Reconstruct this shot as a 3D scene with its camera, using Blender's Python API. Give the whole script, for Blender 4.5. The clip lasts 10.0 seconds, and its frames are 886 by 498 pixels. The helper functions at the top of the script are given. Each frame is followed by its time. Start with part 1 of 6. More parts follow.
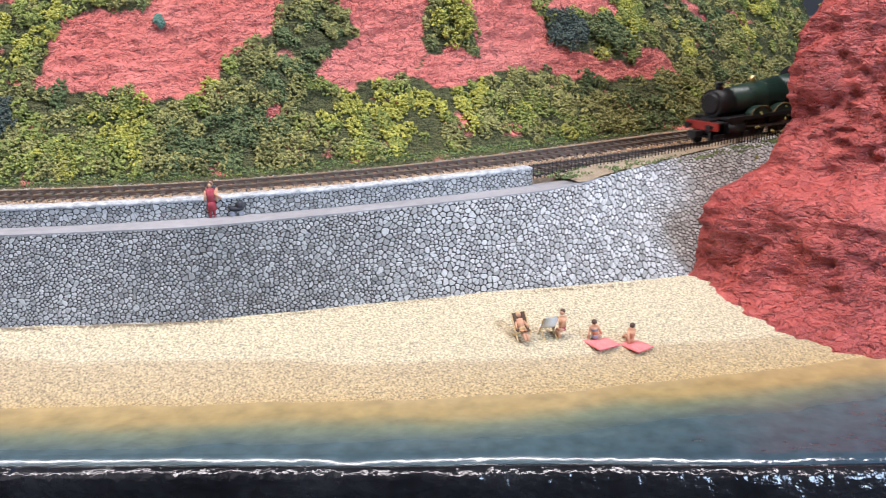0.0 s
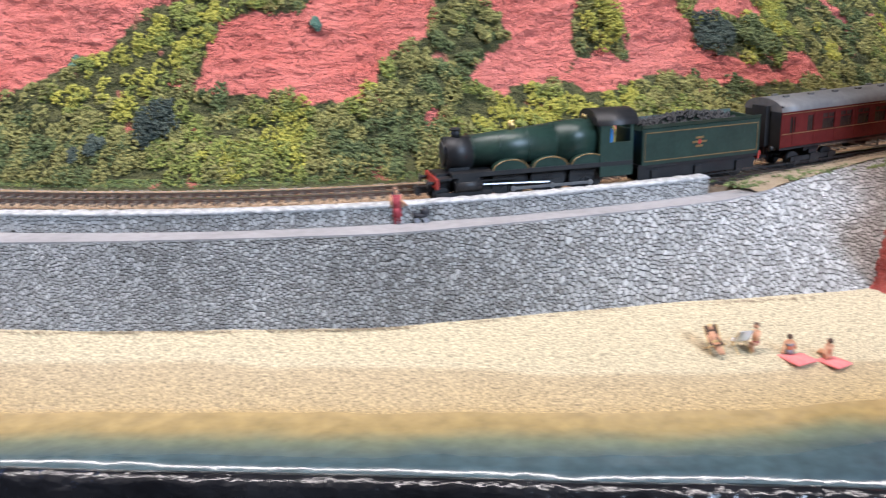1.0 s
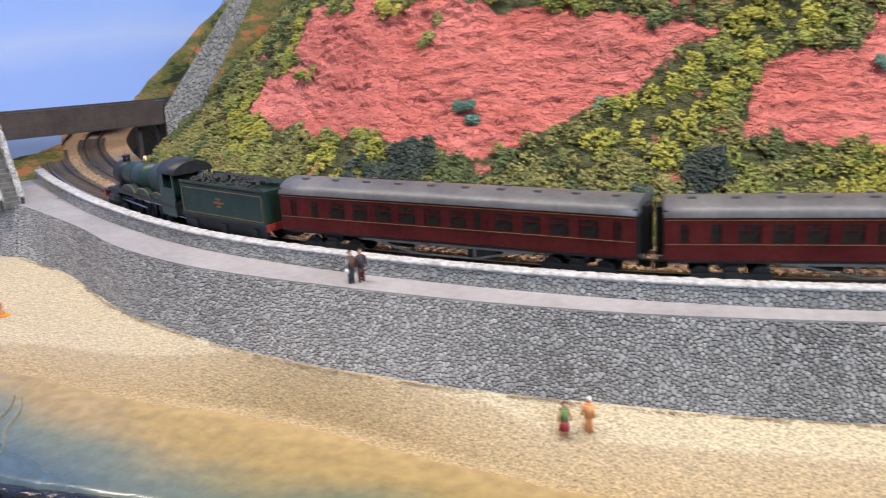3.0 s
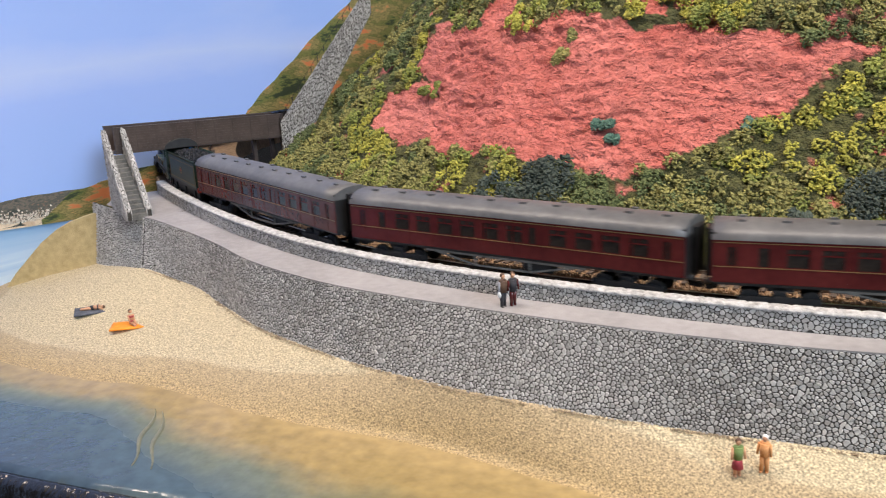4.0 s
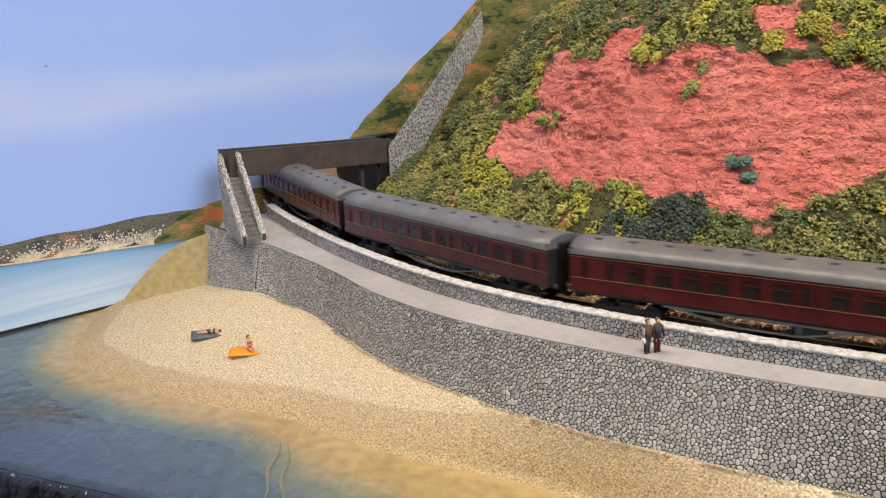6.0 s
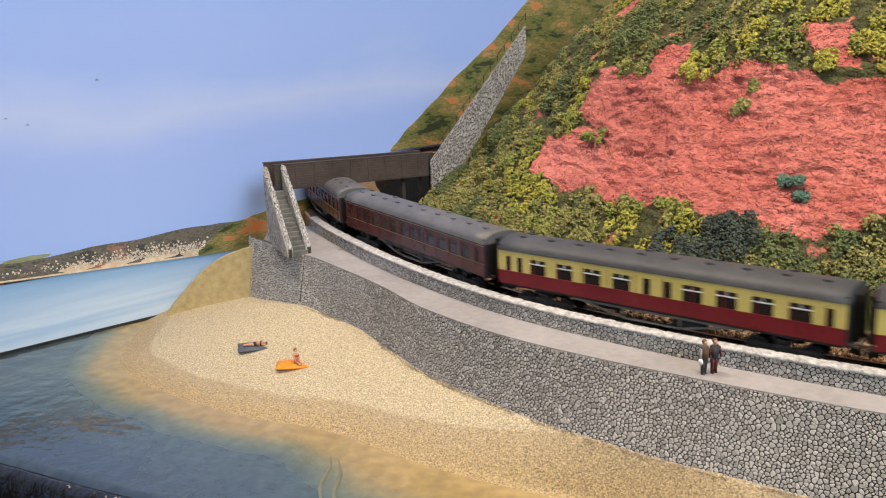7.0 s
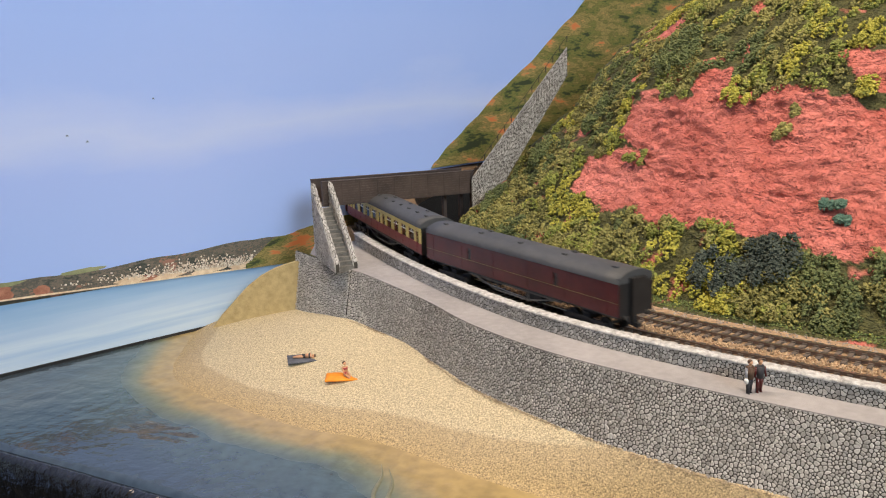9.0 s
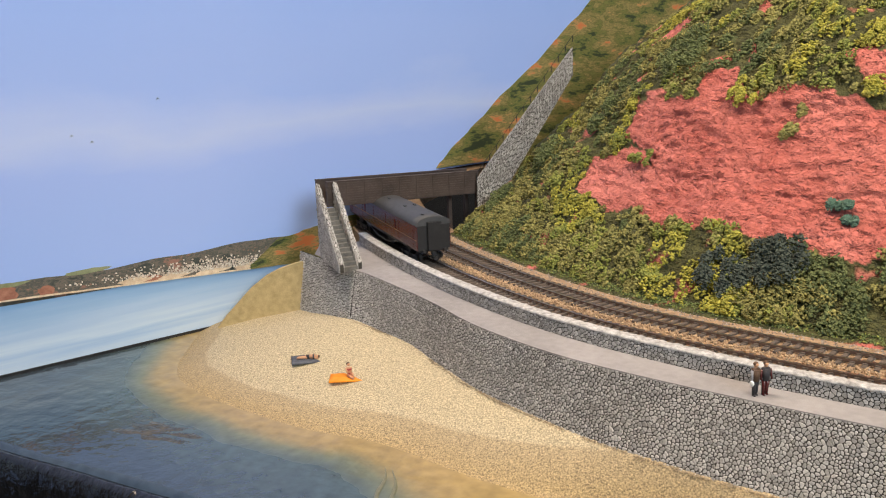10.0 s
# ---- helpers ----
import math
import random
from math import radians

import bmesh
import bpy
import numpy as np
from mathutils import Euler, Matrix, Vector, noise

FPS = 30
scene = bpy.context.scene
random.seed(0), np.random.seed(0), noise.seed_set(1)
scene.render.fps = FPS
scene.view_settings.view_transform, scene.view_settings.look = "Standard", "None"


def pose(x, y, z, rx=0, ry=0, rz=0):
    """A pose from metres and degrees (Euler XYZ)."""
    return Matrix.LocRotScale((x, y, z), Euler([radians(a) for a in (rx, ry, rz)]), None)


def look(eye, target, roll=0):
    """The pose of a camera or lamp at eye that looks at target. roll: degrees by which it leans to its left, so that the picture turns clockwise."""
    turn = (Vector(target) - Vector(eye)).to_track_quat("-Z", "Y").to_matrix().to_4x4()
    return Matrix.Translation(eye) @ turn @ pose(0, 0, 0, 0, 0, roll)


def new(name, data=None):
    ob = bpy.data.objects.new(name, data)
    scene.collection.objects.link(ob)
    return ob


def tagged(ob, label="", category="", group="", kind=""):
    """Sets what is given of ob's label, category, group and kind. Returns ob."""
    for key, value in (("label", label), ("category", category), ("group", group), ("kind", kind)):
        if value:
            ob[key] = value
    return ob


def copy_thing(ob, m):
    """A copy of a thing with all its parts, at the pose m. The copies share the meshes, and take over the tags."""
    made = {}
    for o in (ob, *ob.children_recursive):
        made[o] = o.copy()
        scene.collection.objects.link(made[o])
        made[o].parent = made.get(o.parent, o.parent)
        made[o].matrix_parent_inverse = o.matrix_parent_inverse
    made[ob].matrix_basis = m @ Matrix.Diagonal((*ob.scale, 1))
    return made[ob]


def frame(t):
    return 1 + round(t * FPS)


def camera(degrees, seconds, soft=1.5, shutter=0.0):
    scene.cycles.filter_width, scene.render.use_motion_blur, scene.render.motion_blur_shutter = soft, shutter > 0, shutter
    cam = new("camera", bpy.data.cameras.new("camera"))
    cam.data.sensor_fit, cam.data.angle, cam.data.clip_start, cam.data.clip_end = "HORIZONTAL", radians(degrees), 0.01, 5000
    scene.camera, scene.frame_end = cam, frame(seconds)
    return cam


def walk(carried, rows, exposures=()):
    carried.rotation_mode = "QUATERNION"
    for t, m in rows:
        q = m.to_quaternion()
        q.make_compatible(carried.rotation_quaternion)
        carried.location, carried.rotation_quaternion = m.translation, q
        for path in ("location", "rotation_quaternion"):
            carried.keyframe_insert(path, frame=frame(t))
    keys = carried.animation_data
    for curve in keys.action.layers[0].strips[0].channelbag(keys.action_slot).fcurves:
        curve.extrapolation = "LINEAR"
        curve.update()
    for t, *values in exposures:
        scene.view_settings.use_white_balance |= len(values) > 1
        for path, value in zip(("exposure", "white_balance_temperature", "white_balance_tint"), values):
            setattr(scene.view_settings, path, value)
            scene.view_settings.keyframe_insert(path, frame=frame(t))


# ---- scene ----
cam = camera(52.3, 10.0, soft=1.1, shutter=0.35)
METRES, EYE, TILT, LEAN, TURN = 0.285, 0.117, -16.7, 1.75, 0.0
ROWS = [
    (0.0, 0.0, 0.0, 0.0, 0.0, 0.0, -0.0),
    (0.5, -0.0497, -0.0005, 0.0093, 0.97, -0.21, -0.43),
    (1.0, -0.1652, 0.005, 0.0152, 2.58, -0.39, -0.86),
    (1.5, -0.2956, 0.0075, 0.0309, 4.96, -0.49, -1.25),
    (2.0, -0.4243, 0.0159, 0.0365, 7.76, -0.48, -1.66),
    (2.5, -0.5615, 0.0263, 0.059, 10.78, -0.53, -2.1),
    (3.0, -0.6759, 0.0391, 0.0738, 14.04, -0.58, -2.78),
    (4.5, -0.8055, 0.0336, 0.0858, 19.22, 0.08, -4.32),
    (5.0, -0.8247, 0.033, 0.0915, 20.27, 0.18, -4.72),
    (5.5, -0.852, 0.0295, 0.0979, 21.21, 0.32, -5.13),
    (7.0, -0.9117, 0.008, 0.1104, 23.58, 0.86, -6.03),
    (7.5, -0.917, -0.0131, 0.1137, 24.13, 1.02, -6.2),
    (8.0, -0.9214, -0.0316, 0.1132, 24.54, 1.16, -6.38),
    (8.5, -0.9295, -0.0432, 0.1176, 24.87, 1.31, -6.57),
    (9.0, -0.9268, -0.0445, 0.1151, 25.14, 1.42, -6.71),
    (9.5, -0.9278, -0.0446, 0.1173, 25.39, 1.44, -6.76),
    (10.0, -0.9256, -0.0372, 0.1172, 25.59, 1.35, -6.76),
]
walk(cam, [(t, pose(0, 0, EYE, TILT, LEAN, TURN) @ pose(METRES * x, METRES * y, METRES * z, 90 + pitch, roll, yaw)) for t, x, y, z, yaw, pitch, roll in ROWS],
     exposures=[(0.0, 0.0, 5850, 18), (2.0, -0.06, 6100, 18), (3.2, -0.14, 6400, 18), (4.5, -0.2, 7000, 16), (7.0, -0.26, 7450, 16), (10.0, -0.3, 7650, 16)])

# ---- light: a hall with unseen lamps at its ceiling, above the layout and front right ----
world = bpy.data.worlds.new("hall_air")
scene.world = world
world.use_nodes = True
world.node_tree.nodes["Background"].inputs[0].default_value = (0.9, 0.95, 1.0, 1)
world.node_tree.nodes["Background"].inputs[1].default_value = 0.008


def area_lamp(name, eye, target, sx, sy, watts, colour):
    data = bpy.data.lights.new(name, "AREA")
    data.shape, data.size, data.size_y, data.energy, data.color = "RECTANGLE", sx, sy, watts, colour
    ob = new(name, data)
    ob.matrix_world = look(eye, target)
    return ob


# added area lamps without fixtures: a warm one overhead, a cool one front right
area_lamp("lamp_rail", (-0.42, 0.19, 1.05), (-0.40, 0.36, 0.0), 1.8, 0.12, 25.0, (1.0, 0.91, 0.80))
area_lamp("window_light", (1.15, -0.95, 0.95), (0.12, 0.30, 0.05), 0.7, 0.7, 43.0, (0.66, 0.84, 1.0))
area_lamp("ceiling_panel_lamp", (-1.2, -0.6, 1.75), (-0.4, 0.4, 0.0), 1.2, 1.2, 4.5, (1.0, 0.95, 0.88))


# ---- materials ----
def rgb(c):
    return (c[0], c[1], c[2], 1)


def material(name, a, b, scale, rough=0.7, metal=0.0, bump=0.0, bump_scale=None, coat=0.0, island=0.0, obj_random=0.0, fine=None, spec=0.5):
    """Two base colours mixed by noise of that many waves a metre, a second finer noise, and relief in metres."""
    m = bpy.data.materials.new(name)
    m.use_nodes = True
    nt = m.node_tree
    n, l = nt.nodes, nt.links
    p = n["Principled BSDF"]
    p.inputs["Roughness"].default_value, p.inputs["Metallic"].default_value = rough, metal
    p.inputs["Coat Weight"].default_value = coat
    p.inputs["Coat Roughness"].default_value = 0.06
    p.inputs["Specular IOR Level"].default_value = spec
    tc = n.new("ShaderNodeTexCoord")
    big = n.new("ShaderNodeTexNoise")
    big.inputs["Scale"].default_value, big.inputs["Detail"].default_value = scale, 3.0
    l.new(tc.outputs["Object"], big.inputs["Vector"])
    small = n.new("ShaderNodeTexNoise")
    small.inputs["Scale"].default_value, small.inputs["Detail"].default_value = fine or scale * 7.3, 2.0
    l.new(tc.outputs["Object"], small.inputs["Vector"])
    add = n.new("ShaderNodeMath")
    add.operation = "MULTIPLY_ADD"
    l.new(small.outputs[0], add.inputs[0])
    add.inputs[1].default_value = 0.6
    l.new(big.outputs[0], add.inputs[2])
    ramp = n.new("ShaderNodeMapRange")
    ramp.inputs[1].default_value, ramp.inputs[2].default_value = 0.55, 1.05
    l.new(add.outputs[0], ramp.inputs[0])
    fac = ramp.outputs[0]
    if island or obj_random:
        src = n.new("ShaderNodeNewGeometry").outputs["Random Per Island"] if island else n.new("ShaderNodeObjectInfo").outputs["Random"]
        mixf = n.new("ShaderNodeMix")
        mixf.inputs[0].default_value = island or obj_random
        l.new(fac, mixf.inputs[2])
        l.new(src, mixf.inputs[3])
        fac = mixf.outputs[0]
    mix = n.new("ShaderNodeMix")
    mix.data_type = "RGBA"
    mix.inputs[6].default_value, mix.inputs[7].default_value = rgb(a), rgb(b)
    l.new(fac, mix.inputs[0])
    l.new(mix.outputs[2], p.inputs["Base Color"])
    if bump:
        bn = n.new("ShaderNodeTexNoise")
        bn.inputs["Scale"].default_value, bn.inputs["Detail"].default_value = bump_scale or scale * 3, 4.0
        l.new(tc.outputs["Object"], bn.inputs["Vector"])
        bp = n.new("ShaderNodeBump")
        bp.inputs["Strength"].default_value, bp.inputs["Distance"].default_value = 1.0, bump
        l.new(bn.outputs[0], bp.inputs["Height"])
        l.new(bp.outputs[0], p.inputs["Normal"])
    return m


M = {}
M["stone"] = material("grey_rubble_stone", (0.21, 0.197, 0.177), (0.70, 0.68, 0.645), 16, 0.75, bump=0.0003, bump_scale=1800, island=0.6, fine=900)
M["stone_piece"] = material("grey_rubble_stone_piece", (0.21, 0.197, 0.177), (0.70, 0.68, 0.645), 16, 0.75, bump=0.0003, bump_scale=1800, obj_random=0.6, fine=900)
M["mortar"] = material("dark_mortar", (0.026, 0.023, 0.02), (0.085, 0.076, 0.064), 60, 0.95)
M["coping"] = material("pale_coping", (0.26, 0.25, 0.235), (0.66, 0.65, 0.63), 520, 0.8, bump=0.0003, bump_scale=1500)
M["pavement"] = material("grey_painted_pavement", (0.27, 0.255, 0.25), (0.37, 0.35, 0.345), 40, 0.85, bump=0.00008, bump_scale=4000)
M["ballast"] = material("brown_ballast", (0.24, 0.15, 0.085), (0.46, 0.31, 0.19), 400, 0.9, bump=0.0004, bump_scale=1500)
M["chip"] = material("tan_ballast_chips", (0.24, 0.155, 0.09), (0.64, 0.45, 0.28), 300, 0.9, island=0.8)
M["track_grey"] = material("grey_ballast_chips", (0.15, 0.125, 0.105), (0.46, 0.39, 0.33), 300, 0.9, island=0.8)
M["sleeper"] = material("brown_sleeper", (0.065, 0.05, 0.04), (0.15, 0.115, 0.09), 300, 0.8)
M["rail_side"] = material("rusty_rail", (0.07, 0.04, 0.028), (0.14, 0.085, 0.06), 300, 0.7)
M["rail_top"] = material("worn_rail_head", (0.42, 0.40, 0.38), (0.58, 0.55, 0.52), 200, 0.3, metal=1.0)
M["rock"] = material("red_sandstone", (0.54, 0.12, 0.09), (0.74, 0.225, 0.18), 30, 0.85, bump=0.0009, bump_scale=520, fine=420)
M["rock_dark"] = material("deep_red_rock", (0.33, 0.048, 0.037), (0.55, 0.105, 0.078), 45, 0.5, bump=0.0016, bump_scale=380, fine=500)
def undercoat(m):
    """Flocked soil under the scrub (attribute scrub), over the rock colour."""
    n, l = m.node_tree.nodes, m.node_tree.links
    p = n["Principled BSDF"]
    rock = p.inputs["Base Color"].links[0].from_socket
    at = n.new("ShaderNodeAttribute")
    at.attribute_name = "scrub"
    tc = n.new("ShaderNodeTexCoord")
    nz = n.new("ShaderNodeTexNoise")
    nz.inputs["Scale"].default_value = 350.0
    l.new(tc.outputs["Object"], nz.inputs["Vector"])
    green = n.new("ShaderNodeMix")
    green.data_type = "RGBA"
    green.inputs[6].default_value, green.inputs[7].default_value = (0.025, 0.032, 0.010, 1), (0.13, 0.125, 0.035, 1)
    l.new(nz.outputs[0], green.inputs[0])
    thin = n.new("ShaderNodeTexNoise")
    thin.inputs["Scale"].default_value = 60.0
    l.new(tc.outputs["Object"], thin.inputs["Vector"])
    gate = n.new("ShaderNodeMapRange")
    gate.inputs[1].default_value, gate.inputs[2].default_value = 0.70, 0.62
    l.new(thin.outputs[0], gate.inputs[0])
    mul = n.new("ShaderNodeMath")
    mul.operation = "MULTIPLY"
    l.new(gate.outputs[0], mul.inputs[0])
    l.new(at.outputs["Fac"], mul.inputs[1])
    mix = n.new("ShaderNodeMix")
    mix.data_type = "RGBA"
    l.new(mul.outputs[0], mix.inputs[0])
    l.new(rock, mix.inputs[6])
    l.new(green.outputs[2], mix.inputs[7])
    l.new(mix.outputs[2], p.inputs["Base Color"])


def chisel(m, layers):
    """Daubed-plaster relief: noise squeezed in height, in several sizes (waves a metre, depth in metres, bend, softness of the daubs' edges)."""
    n, l = m.node_tree.nodes, m.node_tree.links
    p = n["Principled BSDF"]
    tc = n.new("ShaderNodeTexCoord")
    mp = n.new("ShaderNodeMapping")
    mp.inputs["Scale"].default_value = (0.8, 0.8, 1.7)
    mp.inputs["Rotation"].default_value = (0.1, 0.25, 0.0)
    l.new(tc.outputs["Object"], mp.inputs[0])
    prev = None
    for scale, depth, bend, edge in layers:
        nz = n.new("ShaderNodeTexNoise")
        nz.inputs["Scale"].default_value, nz.inputs["Detail"].default_value, nz.inputs["Distortion"].default_value = scale, 3.0, bend
        l.new(mp.outputs[0], nz.inputs["Vector"])
        bp = n.new("ShaderNodeBump")
        bp.inputs["Distance"].default_value = depth
        height = nz.outputs[0]
        if edge:
            daub = n.new("ShaderNodeMapRange")
            daub.interpolation_type = "SMOOTHSTEP"
            daub.inputs[1].default_value, daub.inputs[2].default_value = 0.5 - edge, 0.5 + edge
            l.new(height, daub.inputs[0])
            height = daub.outputs[0]
        l.new(height, bp.inputs["Height"])
        if prev:
            l.new(prev.outputs[0], bp.inputs["Normal"])
        prev = bp
    l.new(prev.outputs[0], p.inputs["Normal"])


undercoat(M["rock"])
chisel(M["rock"], [(90, 0.0022, 0.6, 0), (300, 0.0012, 0.8, 0.07), (620, 0.0006, 0.5, 0.10), (1500, 0.0003, 0.0, 0)])
chisel(M["rock_dark"], [(90, 0.0016, 0.6, 0), (260, 0.0009, 1.0, 0.08), (600, 0.0004, 0.5, 0.12), (1400, 0.0003, 0.0, 0)])
M["leaf"] = material("olive_foliage", (0.08, 0.08, 0.025), (0.38, 0.345, 0.105), 70, 0.85, island=0.55)
M["leaf_lime"] = material("yellow_green_foliage", (0.16, 0.16, 0.027), (0.54, 0.49, 0.08), 80, 0.85, island=0.5)
M["leaf_mid"] = material("mid_green_foliage", (0.075, 0.095, 0.022), (0.35, 0.37, 0.08), 80, 0.85, island=0.5)
M["leaf_deep"] = material("deep_green_foliage", (0.04, 0.058, 0.022), (0.19, 0.22, 0.075), 90, 0.85, island=0.5)
M["leaf_dark"] = material("dark_bluish_foliage", (0.018, 0.026, 0.022), (0.09, 0.115, 0.085), 90, 0.85, island=0.5)
M["leaf_teal"] = material("grey_green_foliage", (0.04, 0.10, 0.07), (0.14, 0.25, 0.18), 90, 0.85, island=0.5)
M["grass"] = material("green_static_grass", (0.06, 0.10, 0.03), (0.22, 0.26, 0.09), 120, 0.9, island=0.5)
M["earth"] = material("dry_earth", (0.26, 0.19, 0.12), (0.42, 0.33, 0.22), 150, 0.95, bump=0.0004, bump_scale=1800)
M["bridge"] = material("brown_painted_timber", (0.055, 0.038, 0.032), (0.105, 0.075, 0.062), 90, 0.6, bump=0.0001, bump_scale=900)
M["step"] = material("grey_step", (0.10, 0.095, 0.085), (0.20, 0.19, 0.17), 200, 0.85)
M["black"] = material("black_gloss_paint", (0.006, 0.006, 0.007), (0.016, 0.016, 0.018), 40, 0.16, bump=0.0025, bump_scale=110)
M["hall"] = material("hall_wall_paint", (0.15, 0.15, 0.155), (0.19, 0.19, 0.195), 2, 0.9)
M["skin"] = material("figure_skin_paint", (0.52, 0.25, 0.13), (0.66, 0.36, 0.21), 300, 0.6)
M["pelmet"] = material("plain_board", (0.20, 0.19, 0.18), (0.26, 0.25, 0.24), 8, 0.9)
M["loco_green"] = material("satin_green_livery", (0.012, 0.030, 0.022), (0.026, 0.055, 0.040), 120, 0.4)
M["loco_black"] = material("matt_black_livery", (0.010, 0.010, 0.011), (0.022, 0.021, 0.021), 200, 0.5)
M["dark_metal"] = material("dark_underframe", (0.012, 0.012, 0.013), (0.03, 0.028, 0.027), 200, 0.6)
M["steel"] = material("bright_rod_steel", (0.35, 0.35, 0.36), (0.5, 0.5, 0.5), 200, 0.35, metal=0.9)
M["brass"] = material("brass", (0.55, 0.38, 0.15), (0.7, 0.5, 0.22), 200, 0.3, metal=0.9)
M["maroon"] = material("maroon_coach_livery", (0.068, 0.011, 0.011), (0.115, 0.02, 0.018), 60, 0.25)
M["crimson"] = material("crimson_coach_livery", (0.16, 0.012, 0.016), (0.21, 0.02, 0.022), 60, 0.35)
M["cream"] = material("cream_coach_livery", (0.58, 0.46, 0.13), (0.68, 0.55, 0.18), 60, 0.4)
M["roof"] = material("grey_coach_roof", (0.09, 0.088, 0.088), (0.16, 0.155, 0.15), 60, 0.45)
M["roof_dark"] = material("dark_van_roof", (0.045, 0.047, 0.05), (0.075, 0.077, 0.08), 60, 0.6)
M["pane"] = material("dark_window_pane", (0.02, 0.016, 0.014), (0.06, 0.045, 0.035), 90, 0.1)
M["blind"] = material("pale_window_blind", (0.42, 0.38, 0.32), (0.55, 0.5, 0.43), 90, 0.5)
M["lining"] = material("straw_lining", (0.15, 0.09, 0.03), (0.26, 0.16, 0.055), 200, 0.5)
M["red_beam"] = material("red_buffer_beam", (0.30, 0.03, 0.02), (0.42, 0.05, 0.035), 200, 0.5)
M["coal"] = material("coal", (0.006, 0.006, 0.007), (0.03, 0.03, 0.032), 900, 0.5, island=0.6)
M["cloth_red"] = material("red_cloth_paint", (0.32, 0.035, 0.045), (0.44, 0.065, 0.075), 300, 0.7)
M["towel_pink"] = material("salmon_pink_towel", (0.72, 0.17, 0.16), (0.82, 0.25, 0.22), 300, 0.8)
M["towel_orange"] = material("orange_towel", (0.80, 0.22, 0.01), (0.9, 0.33, 0.03), 300, 0.8)
M["towel_slate"] = material("slate_blue_towel", (0.05, 0.055, 0.07), (0.12, 0.13, 0.15), 300, 0.8)
M["white"] = material("white_paint", (0.72, 0.72, 0.70), (0.82, 0.82, 0.80), 200, 0.6)
M["cloth_dark"] = material("dark_cloth_paint", (0.02, 0.02, 0.025), (0.05, 0.045, 0.05), 300, 0.7)
M["cloth_green"] = material("green_cloth_paint", (0.12, 0.18, 0.05), (0.20, 0.27, 0.09), 300, 0.7)
M["cloth_orange"] = material("orange_cloth_paint", (0.60, 0.24, 0.07), (0.74, 0.36, 0.15), 300, 0.7)
M["cloth_grey"] = material("grey_cloth_paint", (0.20, 0.20, 0.22), (0.34, 0.34, 0.36), 300, 0.7)
M["cloth_blue"] = material("blue_cloth_paint", (0.03, 0.20, 0.52), (0.05, 0.28, 0.66), 300, 0.7)
M["hair"] = material("brown_hair_paint", (0.06, 0.03, 0.018), (0.13, 0.07, 0.04), 300, 0.7)
M["straw"] = material("straw_hat_paint", (0.55, 0.36, 0.15), (0.68, 0.48, 0.22), 300, 0.7)
M["glass_clear"] = material("resin", (0.02, 0.03, 0.04), (0.03, 0.04, 0.05), 50, 0.05)


